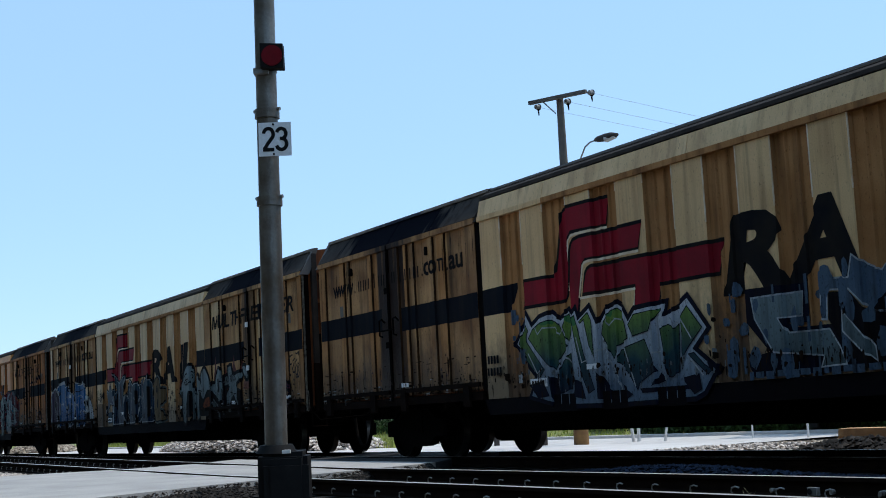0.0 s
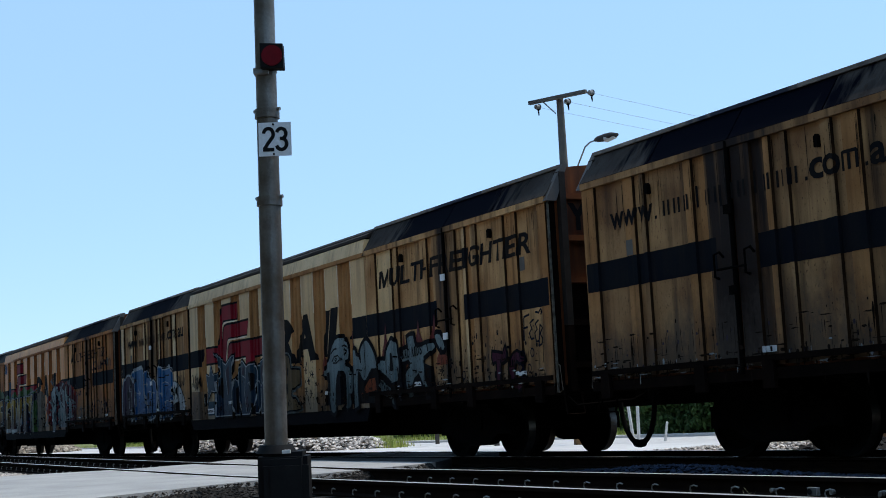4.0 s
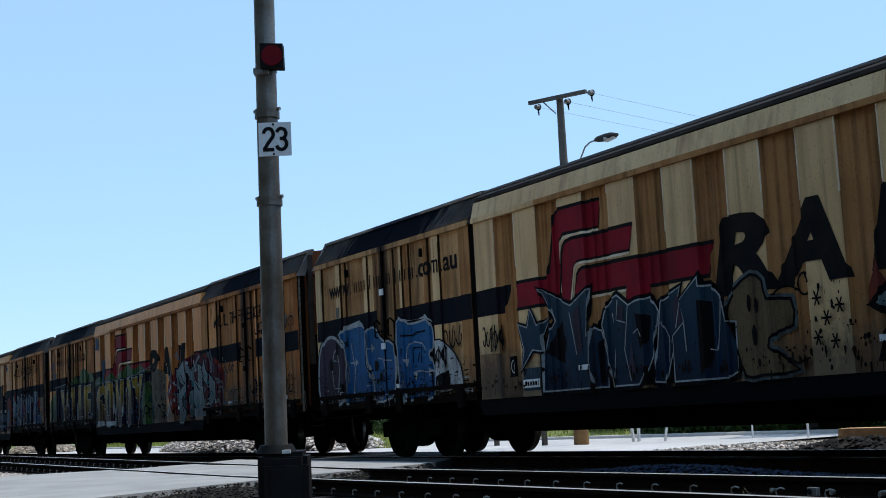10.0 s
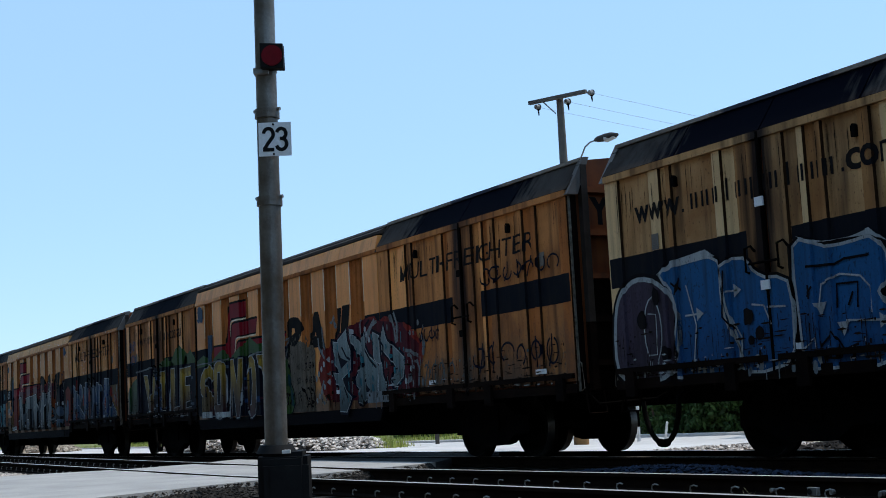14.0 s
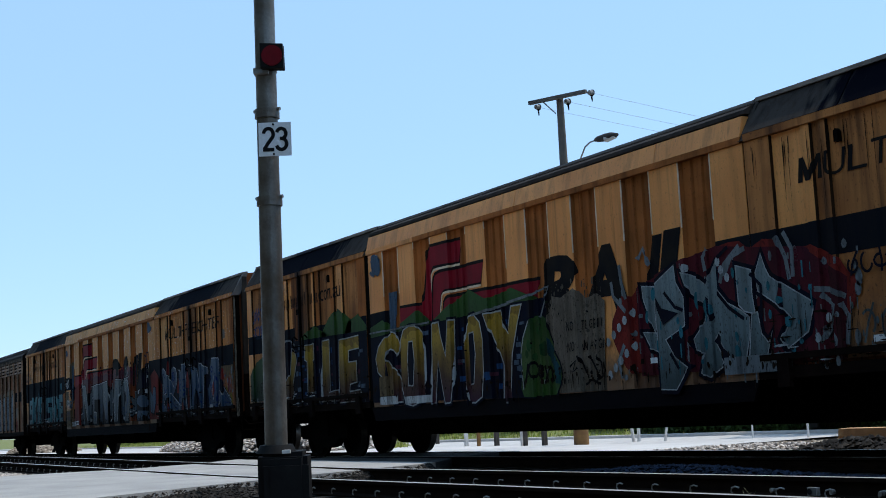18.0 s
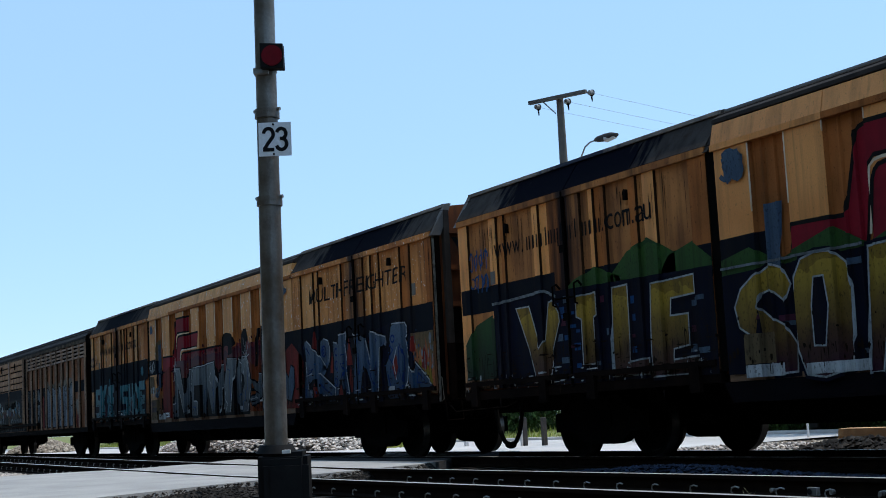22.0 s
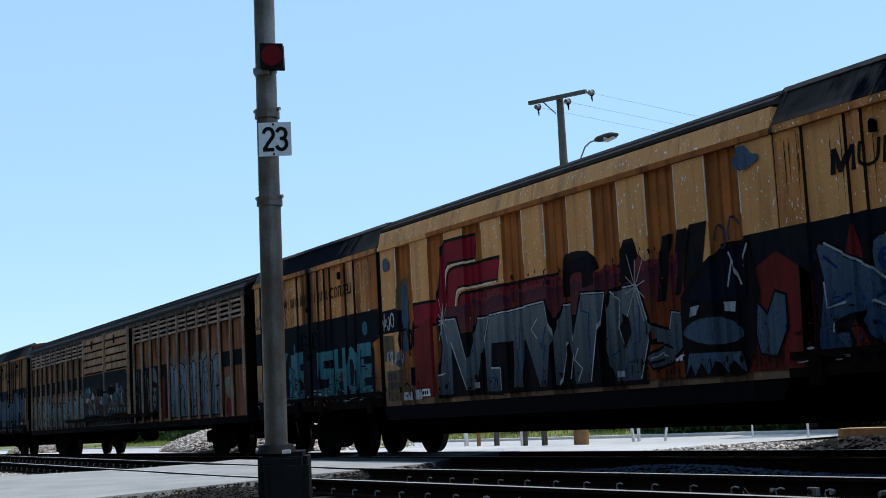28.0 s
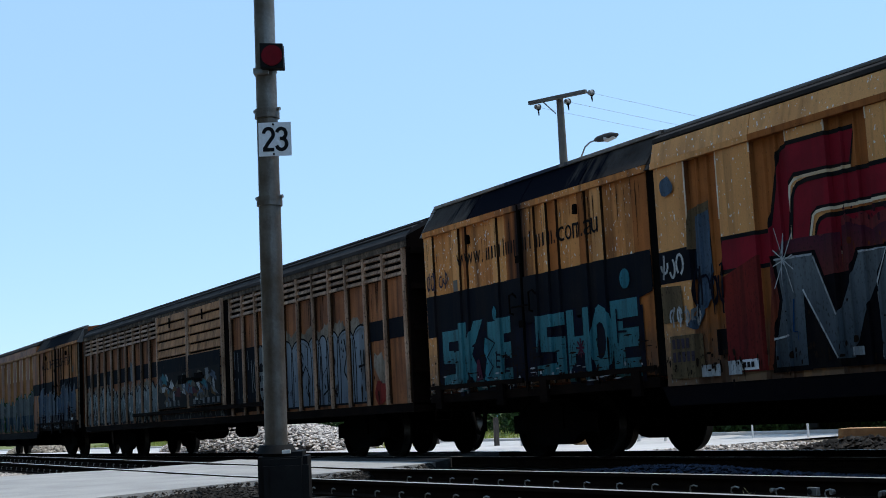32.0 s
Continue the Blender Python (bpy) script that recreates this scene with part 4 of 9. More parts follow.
    # side panels and doors
    for k in range(17):
        a, e = MID0 + STEP * k, MID0 + STEP * (k + 1)
        part("panel" if k % 2 == 0 else "ribbed_panel", side_piece(a + 0.001, e - 0.001, 0.90, TOP), ribs if k % 2 else paint, root)
        if k % 2:
            for x in (a - 0.004, e + 0.004):
                # added pale strip: the panel edge's highlight put into its colour
                part("bead", Build().prism([(x - 0.009, -SIDE + 0.004), (x - 0.005, -SIDE - 0.009), (x + 0.005, -SIDE - 0.009), (x + 0.009, -SIDE + 0.004)], "z", 3.48 if 7.9 < x < 10.6 else 2.8, TOP), EDGE, root)
    for a, e in ((0.0, 2.98), (3.08, 6.13), (16.48, 19.48), (19.55, 22.56)):
        leaf = side_piece(a, e, 1.06, TOP)
        pick = random.Random(int(a * 100))
        for i in range(4, len(leaf.faces)):
            u0, u1 = leaf.verts[i - 2][0], leaf.verts[min(i - 1, len(leaf.verts) // 2 - 1)][0]
            wide = abs(u1 - u0)
            # narrow rib sides take GROOVE, their shade and dirt in one colour
            leaf.mats[i] = 0 if wide > 0.5 else pick.choice((0, 0, 1, 2) if doors is not SOOTY_DOOR else (0, 0, 0, 1)) if wide > 0.05 else 3
        d = part("door", leaf, [doors, ribs, paint, GROOVE], root, "rust-streaked plug door leaf with raised ribs")
        mid = a + 1.47 if a in (0.0, 16.48) else a + 1.42
        part("lug", Build().prism([(mid - 0.03, 3.32), (mid + 0.03, 3.32), (mid + 0.03, 3.43), (mid, 3.46), (mid - 0.03, 3.43)], "y", -SIDE - 0.03, -SIDE + 0.03), FRAME, d)
        part("door_rail", Build().box(a + 0.04, e - 0.04, -SIDE - 0.045, -SIDE + 0.02, 1.10, 1.17), SILL, d)
        hinge = e - 0.24 if a in (0.0, 16.48) else a + 0.2
        part("handle", Build().pipe([(hinge, -SIDE - 0.01, 2.10), (hinge, -SIDE - 0.07, 2.12), (hinge, -SIDE - 0.07, 2.38), (hinge + 0.1, -SIDE - 0.07, 2.40), (hinge + 0.1, -SIDE - 0.01, 2.34)], 0.016, 6), FRAME, d)
    for x in (3.03, 19.515):
        part("lock_rod", Build().tube((x, -SIDE - 0.015, 0.98), (x, -SIDE - 0.015, 3.68), 0.026, n=8), FRAME, root)
        for z in (1.94, 2.88):
            part("lock_plate", Build().box(x - 0.07, x + 0.06, -SIDE - 0.065, -SIDE - 0.04, z - 0.05, z + 0.055), WHITE if doors is CREAM_DOOR else FRAME, root)
        part("lock_bar", Build().tube((x - 0.25, -SIDE - 0.06, 2.2), (x + 0.25, -SIDE - 0.06, 2.2), 0.015, n=6), FRAME, root)
    for x0, x1 in ((6.135, 6.285), (16.455, 16.478)):
        part("door_pillar", Build().box(x0, x1, -SIDE + 0.012, -1.36, 1.03, 3.70), FRAME, root, "black pillar beside the doors")
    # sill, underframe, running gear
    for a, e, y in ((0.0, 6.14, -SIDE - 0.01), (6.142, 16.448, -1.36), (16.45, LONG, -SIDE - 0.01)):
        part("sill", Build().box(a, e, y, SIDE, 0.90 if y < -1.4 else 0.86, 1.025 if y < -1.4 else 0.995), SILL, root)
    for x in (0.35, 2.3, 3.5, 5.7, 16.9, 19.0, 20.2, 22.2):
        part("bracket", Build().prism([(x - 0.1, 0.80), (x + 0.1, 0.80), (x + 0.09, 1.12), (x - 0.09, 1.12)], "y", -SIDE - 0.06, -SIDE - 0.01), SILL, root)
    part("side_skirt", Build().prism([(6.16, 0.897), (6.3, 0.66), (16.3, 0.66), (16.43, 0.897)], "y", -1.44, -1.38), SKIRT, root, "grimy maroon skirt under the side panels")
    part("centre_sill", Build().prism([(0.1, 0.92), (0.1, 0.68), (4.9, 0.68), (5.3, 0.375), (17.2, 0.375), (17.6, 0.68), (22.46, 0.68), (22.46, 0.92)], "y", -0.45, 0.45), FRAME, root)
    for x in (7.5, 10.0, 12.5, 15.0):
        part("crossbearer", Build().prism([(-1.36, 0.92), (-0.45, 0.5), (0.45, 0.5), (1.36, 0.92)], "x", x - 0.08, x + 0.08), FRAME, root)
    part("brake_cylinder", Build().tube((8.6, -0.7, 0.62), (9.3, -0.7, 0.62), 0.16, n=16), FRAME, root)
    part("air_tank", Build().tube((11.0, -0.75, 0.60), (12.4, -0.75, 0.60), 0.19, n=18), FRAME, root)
    for x in (0.0, LONG):
        s = -1 if x == 0 else 1
        part("coupler", Build().box(min(x, x + s * 0.47), max(x, x + s * 0.47), -0.10, 0.10, 0.72, 0.98), FRAME, root)
        hose = [(x + s * (0.47 - 0.40 * math.cos(0.5 * math.pi * k / 10)), -0.42, 0.80 - 0.64 * math.sin(0.5 * math.pi * k / 10)) for k in range(11)]
        part("brake_hose", Build().pipe(hose, 0.036, 8), RUBBER, root)
        part("hose_joint", Build().tube((x + s * 0.38, -0.42, 0.175), (x + s * 0.46, -0.42, 0.16), 0.055, n=10), FRAME, root)
        part("uncoupling_rod", Build().pipe([(x + s * 0.06, -1.30, 0.88), (x + s * 0.16, -1.22, 0.74), (x + s * 0.22, -0.3, 0.78), (x + s * 0.30, -0.14, 0.86)], 0.016, 6), FRAME, root)
        part("step", Build().pipe([(x + s * 0.02, -1.33, 0.95), (x + s * 0.10, -1.34, 0.62), (x + s * 0.10, -1.05, 0.62), (x + s * 0.02, -1.04, 0.95)], 0.014, 6), SILL, root)
    wheels = bogie(root, 2.97) + bogie(root, 19.42)
    return root, wheels


def van_lettering(root, ink=None, multi=(16.97, 22.05, 2.96, 3.26, 0.025, 0.2), web=(0.60, 5.65), flagged=True):
    """The railway's own paint: stripe, words and stepped flags."""
    ink = ink or INK
    z0, z1 = 2.15, 2.545
    part("stripe", drape([rect(0.02, 2.72, z0 + 0.06, z1 + 0.05), rect(3.42, 6.13, z0, z1)], 0), NAVY, root)
    part("stripe", drape([poly((6.16, z0), (7.03, z0), (7.29, z1 + 0.02), (6.16, z1))], 0), NAVY, root)
    part("stripe", drape([poly((15.64, z0 + 0.02), (16.47, z0), (16.47, z1), (15.86, z1))], 0), NAVY, root)
    part("stripe", drape([rect(16.48, 19.18, z0, z1), rect(20.02, 22.54, z0, z1)], 0), NAVY, root)
    # stepped red flags
    flags = [((7.50, 2.56), (8.24, 2.55), (8.30, 2.62), (8.51, 3.39), (8.56, 3.43), (8.67, 3.455), (9.66, 3.45), (9.57, 3.07), (8.78, 3.09), (8.69, 3.01), (8.56, 2.25), (8.50, 2.17), (7.37, 2.17)),
             ((8.60, 1.9), (8.73, 2.84), (8.77, 2.93), (8.83, 2.98), (8.98, 3.005), (10.41, 3.0), (10.30, 2.66), (9.10, 2.67), (9.02, 2.62), (8.85, 1.9)),
             ((8.98, 2.21), (9.08, 2.50), (9.13, 2.55), (9.22, 2.575), (11.92, 2.56), (11.80, 2.17), (10.66, 2.17), (10.58, 1.85), (10.12, 1.85), (10.19, 2.20))]
    for pts in flags if flagged else ():
        part("logo_edge", drape([ring(pts, 0.05)], 1), INK, root)
        part("logo", drape([poly(*pts)], 0), CRIMSON, root, "crimson stepped flag shape")
    for path in (((8.60, 2.30), (8.71, 2.98), (8.78, 3.035), (8.89, 3.05), (9.58, 3.045)), ((8.91, 2.17), (9.03, 2.60), (9.08, 2.635), (9.17, 2.645), (10.31, 2.635)), ((8.93, 2.165), (10.19, 2.165), (10.12, 1.9))) if flagged else ():
        part("logo_line", drape([strip(path, 0.034)], 2), EDGE, root)
    rail_word = [glyph_at("R", 11.96, 12.88, 1.95, 2.755, 0.05, 0.26), glyph_at("A", 13.02, 14.02, 1.95, 2.755, 0.05, 0.16),
                 glyph_at("I", 14.42, 14.60, 1.95, 2.755, 0.025, 0.26), glyph_at("L", 14.76, 15.45, 1.95, 2.755, 0.05, 0.26)]
    if not flagged:
        rail_word = []
    web0, web1 = web
    k1 = (web1 - web0) / 5.05

    def on_web(shape):
        return [(web0 + (u - 0.60) * k1, z) for u, z in shape[0]], shape[1]
    weight = 0.025 if multi[4] else 0.0
    words = spread_text("www.", 0.60, 1.60, 2.99, 3.24, weight, 0.0) + spread_text(".com.au", 4.22, 5.65, 3.0, 3.27, weight, 0.0)
    for k in range(12):
        u = 1.70 + k * 0.207
        if k in (3, 8):
            words.append(rect(u + 0.06, u + 0.10, 3.0, 3.26))
        else:
            words += [rect(u + 0.02, u + 0.06, 3.0, 3.19 if k != 6 else 3.26), rect(u + 0.11, u + 0.15, 2.94 if k == 5 else 3.0, 3.19)]
    for shape in rail_word + spread_text("MULTI-FREIGHTER", *multi) + [on_web(w) for w in words]:
        part("letter", drape([shape], 1), ink, root)
    for u, z in ((0.95, 2.60), (21.75, 2.72)):
        part("notice", drape([rect(u, u + 0.14, z, z + 0.2)], 1), TIMBER, root)
    for u, w in ((3.4, 0.2), (9.0, 0.26), (14.4, 0.24), (18.2, 0.26), (21.5, 0.3)):
        part("label_plate", drape([rect(u, u + w, 1.20, 1.27)], 6), WHITE, root)
    part("label_plate", drape([rect(7.55, 8.0, 1.02, 1.14)], 6), WHITE, root)
    part("label_print", drape([rect(7.6 + 0.07 * k, 7.65 + 0.07 * k, 1.05, 1.11) for k in range(5)], 7), INK, root)


# place along the train at the clip's start
CREAM_SET = (CREAM, CREAM_RIB, CREAM_DOOR)
SOOTY_SET = (CREAM, CREAM_RIB, SOOTY_DOOR)
TAN_SET = (TAN, TAN_RIB, TAN_DOOR)
DULL_SET = (LOUVRE_TAN, CREAM_RIB, TAN_DOOR)
FLECK_SET = (FLECKED, TAN_RIB, FLECK_DOOR)
PLACES = [-24.43, -47.93, -71.43, -94.93, -118.1, -141.6]
VANS = []
WHEELS = []
for k, (x, kit, words) in enumerate((
        (PLACES[0], SOOTY_SET, "sooty cream bogie freight van with green and silver graffiti lettering"),
        (PLACES[1], CREAM_SET, "cream bogie freight van with blue and grey graffiti"),
        (PLACES[2], TAN_SET, "tan bogie freight van with yellow and green graffiti"),
        (PLACES[3], FLECK_SET, "flecked tan bogie freight van with teal and steel-blue graffiti"),
        (PLACES[5], DULL_SET, "dull brown bogie freight van with faded green graffiti"))):
    root, wheels = multi_van(pose(x, 0, 0), *kit, words)
    if k < 2:
        van_lettering(root)
    else:
        van_lettering(root, None, (17.28, 21.62, 2.99, 3.26, 0.0, 0.15), (1.10, 5.02), k < 4)
    VANS.append((root, x))
    WHEELS += wheels


# ---------------------------------------------------------------- the louvred van
LOUVRE_LONG = 22.5
LU = np.array([-1.0, 30.0])
LD = np.array([0.05, 0.05])
STUDS = [0.06 + 0.78 * k for k in range(11)] + [13.55 + 0.80 * k for k in range(11)] + [22.36]
LOUVRE_PALE = grime(material("pale_louvre_frame", (0.50, 0.31, 0.20), (0.27, 0.155, 0.095), 1.6, 0.6, bump=0.15, streak=(0.02, 0.012, 0.008), streak_amount=1.0, specular=0.12), (0.014, 0.009, 0.007), 0.8, 0.5, 0.56)
LOUVRE_SLAT = grime(material("weathered_tan_slats", (0.56, 0.275, 0.125), (0.34, 0.16, 0.07), 1.8, 0.65, bump=0.25, streak=(0.035, 0.017, 0.009), streak_amount=0.9, specular=0.1), (0.016, 0.010, 0.007), 0.7, 0.5, 0.6)
LOUVRE_ROOF = material("dark_weathered_roof", (0.045, 0.040, 0.038), (0.022, 0.019, 0.019), 1.1, 0.85, bump=0.15, specular=0.1)
EAVE_BOARD = grime(material("flaking_eave_board", (0.20, 0.145, 0.10), (0.05, 0.036, 0.028), 3.5, 0.8, bump=0.3, streak=(0.016, 0.011, 0.010), streak_amount=1.0, specular=0.1), (0.010, 0.008, 0.008), 0.9, 0.46, 0.5)


def louvre_van(m):
    root = thing("louvred_van", m, "long brown louvred freight van with slatted double doors and pale graffiti", "freight wagon", "vans of the freight train")
    L = LOUVRE_LONG
    part("body", Build().box(0.02, L - 0.02, -1.40, 1.42, 0.92, 3.75), LOUVRE_TAN, root)
    for x0, x1 in ((0.0, 0.05), (L - 0.05, L)):
        part("end_wall", Build().prism([(-1.43, 0.9), (1.43, 0.9), (1.43, 3.75), (0.9, 4.02), (0, 4.10), (-0.9, 4.02), (-1.43, 3.75)], "x", x0, x1), SILL, root)
        s = 0.07 if x1 > 1 else -0.07
        for z in (1.5, 2.2, 2.9, 3.5):
            part("end_rib", Build().box(min(x0, x0 + s), max(x1, x1 + s), -1.38, 1.38, z - 0.05, z + 0.05), SILL, root)
    arc = [(-1.44, 3.74), (-1.30, 3.90), (-1.05, 4.02), (-0.6, 4.12), (0, 4.16), (0.6, 4.12), (1.05, 4.02), (1.44, 3.74)]
    seams = [L * k / 7 for k in range(8)]
    for a, e in zip(seams[:-1], seams[1:]):
        part("roof_sheet", Build().prism(arc, "x", a + 0.008, e - 0.008), LOUVRE_ROOF, root)
    for k in range(3):
        y, z = ((-1.32, 3.885), (-1.15, 3.985), (-0.95, 4.06))[k]
        part("roof_batten", Build().tube((0.0, y, z), (L, y, z), 0.022, n=6), LOUVRE_ROOF, root)
    part("gutter", Build().box(0, L, -1.475, -1.38, 3.67, 3.735), LOUVRE_ROOF, root)
    for a, e in zip(seams[:-1], seams[1:]):
        part("eave_board", Build().box(a + 0.006, e - 0.006, -1.462, -1.38, 3.565, 3.668), EAVE_BOARD, root, "flaking stained eave board")
    for u in STUDS:
        part("stud", Build().prism([(u - 0.045, -1.39), (u - 0.03, -1.47), (u + 0.03, -1.47), (u + 0.045, -1.39)], "z", 0.93, 3.56), LOUVRE_PALE, root)
    for a, e in ((0.1, 7.86), (13.59, 22.36)):
        # black sheet puts the shade between the slats into colour
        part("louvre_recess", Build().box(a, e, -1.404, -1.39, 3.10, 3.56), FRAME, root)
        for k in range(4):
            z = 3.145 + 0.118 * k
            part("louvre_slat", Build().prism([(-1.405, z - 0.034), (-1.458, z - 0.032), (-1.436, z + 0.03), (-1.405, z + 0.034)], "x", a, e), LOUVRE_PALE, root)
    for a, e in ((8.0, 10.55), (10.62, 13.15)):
        # near-black leaf stands for the shade in the gaps between door slats
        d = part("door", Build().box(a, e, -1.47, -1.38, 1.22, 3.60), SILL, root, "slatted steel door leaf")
        for k in range(11):
            z = 1.32 + 0.218 * k
            part("slat", Build().prism([(-1.47, z - 0.084), (-1.518, z - 0.08), (-1.49, z + 0.088), (-1.47, z + 0.094)], "x", a + 0.08, e - 0.08), LOUVRE_SLAT, d)
        for x in (a + 0.03, e - 0.03):
            part("door_stile", Build().box(x - 0.045, x + 0.045, -1.525, -1.46, 1.2, 3.62), LOUVRE_PALE, d)
        part("handle", Build().tube(((a + e) / 2, -1.55, 3.25), ((a + e) / 2, -1.55, 3.5), 0.02, n=6), FRAME, d)
    part("meeting_strip", Build().box(10.565, 10.605, -1.50, -1.38, 1.22, 3.60), FRAME, root)
    part("lock_bar", Build().box(10.2, 11.9, -1.56, -1.53, 1.87, 1.93), FRAME, root)
    for u in (10.15, 11.45):
        part("lock_plate", Build().box(u - 0.28, u + 0.28, -1.553, -1.53, 1.80, 2.02), FRAME, root)
    part("door_post", Build().box(13.2, 13.42, -1.455, -1.39, 0.95, 3.56), FRAME, root, "black post beside the doors")
    part("door_track", Build().box(5.6, 15.6, -1.53, -1.39, 1.10, 1.19), SILL, root)
    part("sill", Build().box(0, L, -1.44, 1.44, 0.78, 0.93), SILL, root)
    part("centre_sill", Build().box(0.1, L - 0.1, -0.2, 0.2, 0.68, 0.80), FRAME, root)
    part("truss", Build().pipe([(7.2, -1.2, 0.80), (8.6, -1.2, 0.62), (13.4, -1.2, 0.62), (14.8, -1.2, 0.80)], 0.022, 8), FRAME, root)
    part("air_tank", Build().tube((9.3, -0.8, 0.58), (10.9, -0.8, 0.60), 0.17, n=18), FRAME, root)
    part("brake_cylinder", Build().tube((12.0, -0.7, 0.60), (12.7, -0.7, 0.60), 0.16, n=16), FRAME, root)
    for x in (0.0, L):
        s = -1 if x == 0 else 1
        part("coupler", Build().box(min(x, x + s * 0.46), max(x, x + s * 0.46), -0.10, 0.10, 0.72, 0.98), FRAME, root)
        hose = [(x + s * (0.1 + 0.34 * k / 8), -0.38, 0.72 - 0.36 * math.sin(math.pi * 0.75 * k / 8)) for k in range(9)]
        part("brake_hose", Build().pipe(hose, 0.03, 8), RUBBER, root)
    wheels = bogie(root, 2.9) + bogie(root, 19.5)
    return root, wheels


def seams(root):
    """Dark strips that paint the shaded sides of the louvred van's studs."""
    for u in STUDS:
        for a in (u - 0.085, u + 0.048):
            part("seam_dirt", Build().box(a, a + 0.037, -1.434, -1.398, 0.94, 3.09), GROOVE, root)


louvred, more = louvre_van(pose(PLACES[4], 0, 0))
seams(louvred)
VANS.append((louvred, PLACES[4]))
WHEELS += more


# ---------------------------------------------------------------- sprayed paint
def spray(name, a, b=None, amount=0.7):
    return grime(material(name, a, b or tuple(0.6 * c for c in a), 2.0, 0.6, fine=0.2, streak=(0.018, 0.012, 0.009), streak_amount=amount, specular=0.04), (0.012, 0.008, 0.006), 0.85, 0.5, 0.58)


S_WHITE = spray("sprayed_white", (0.55, 0.56, 0.56))
S_LINE = spray("sprayed_white_line", (0.40, 0.42, 0.43), (0.28, 0.30, 0.31), 0.5)
S_BLACK = spray("sprayed_black", (0.0035, 0.0035, 0.006))
S_NAVY = spray("sprayed_navy", (0.004, 0.006, 0.017))
S_BLUE = spray("sprayed_blue", (0.011, 0.050, 0.135), (0.013, 0.060, 0.180))
S_COBALT = spray("sprayed_cobalt", (0.008, 0.030, 0.14), (0.006, 0.022, 0.09), 0.4)
S_STEEL = spray("sprayed_steel_blue", (0.075, 0.11, 0.15), (0.055, 0.085, 0.13))
S_DEEP = spray("sprayed_deep_teal", (0.016, 0.032, 0.045), (0.045, 0.075, 0.105))
S_TEAL = spray("sprayed_teal", (0.022, 0.121, 0.149), (0.034, 0.173, 0.225))
S_DARKGREEN = spray("sprayed_dark_green", (0.013, 0.045, 0.016), (0.038, 0.105, 0.030))
S_SEA = spray("sprayed_sea_green", (0.009, 0.045, 0.045), (0.015, 0.053, 0.075))
S_YELLOW = spray("sprayed_yellow", (0.189, 0.135, 0.016), (0.270, 0.180, 0.022))
S_OCHRE = spray("sprayed_ochre", (0.099, 0.058, 0.013), (0.128, 0.060, 0.022))
S_PLUM = spray("sprayed_plum", (0.054, 0.013, 0.027), (0.068, 0.019, 0.038))
S_GREY = spray("sprayed_grey", (0.090, 0.104, 0.104), (0.112, 0.135, 0.135))
S_PALE = spray("sprayed_pale_grey", (0.144, 0.158, 0.167), (0.188, 0.210, 0.225))
S_LILAC = spray("sprayed_lilac", (0.050, 0.038, 0.054), (0.060, 0.045, 0.068))
S_RED = spray("sprayed_red", (0.19, 0.022, 0.016), (0.13, 0.014, 0.014))
S_ORANGE = spray("sprayed_orange", (0.20, 0.05, 0.014), (0.13, 0.026, 0.012))
S_EMBER = spray("sprayed_faded_ember", (0.36, 0.13, 0.055), (0.24, 0.07, 0.03))
S_WINE = spray("sprayed_dark_wine", (0.06, 0.012, 0.02), (0.035, 0.008, 0.018))
S_MAROON = spray("sprayed_maroon", (0.085, 0.012, 0.017), (0.06, 0.010, 0.02))
S_TAN = spray("sprayed_tan", (0.121, 0.086, 0.045), (0.150, 0.098, 0.053))

F_GREEN = fade("green_to_sea_fade", [(0.95, (0.0078, 0.0195, 0.0390)), (1.30, (0.0094, 0.0429, 0.0546)), (1.55, (0.04, 0.15, 0.05)), (1.9, (0.13, 0.22, 0.04))])
F_CHALK = fade("chalk_white_fade", [(0.95, (0.10, 0.14, 0.19)), (1.3, (0.24, 0.29, 0.34)), (1.9, (0.44, 0.46, 0.50))], wear_amount=0.3)
F_SPIRE = fade("dark_teal_fade", [(0.95, (0.004, 0.016, 0.040)), (1.5, (0.008, 0.027, 0.055)), (2.2, (0.020, 0.045, 0.068))])
F_BLUE = fade("blue_fade", [(0.95, (0.006, 0.05, 0.15)), (1.6, (0.010, 0.085, 0.23)), (2.3, (0.012, 0.09, 0.22))], wear_amount=0.3)
F_SILVER = fade("silver_fade", [(0.95, (0.045, 0.065, 0.07)), (1.4, (0.11, 0.15, 0.16)), (2.2, (0.19, 0.24, 0.25))])
F_YELLOW = fade("plum_to_yellow_fade", [(0.95, (0.0390, 0.0109, 0.0234)), (1.35, (0.0702, 0.0351, 0.0156)), (1.6, (0.21, 0.125, 0.016)), (2.1, (0.34, 0.215, 0.026))])
F_STEEL = fade("steel_fade", [(0.95, (0.032, 0.045, 0.06)), (1.4, (0.065, 0.083, 0.10)), (2.1, (0.12, 0.138, 0.15))])
F_RIVER = fade("river_blue_fade", [(0.95, (0.010, 0.026, 0.060)), (1.5, (0.022, 0.054, 0.105)), (2.3, (0.065, 0.10, 0.145))])
F_FLAME = fade("flame_fade", [(1.55, (0.18, 0.035, 0.014)), (2.00, (0.40, 0.13, 0.035)), (2.12, (0.32, 0.08, 0.024)), (2.24, (0.15, 0.02, 0.022)), (2.42, (0.06, 0.009, 0.024))])
F_TEAL = fade("teal_fade", [(1.0, (0.0195, 0.1014, 0.1248)), (2.1, (0.0390, 0.1716, 0.2028))], wear_amount=0.3)
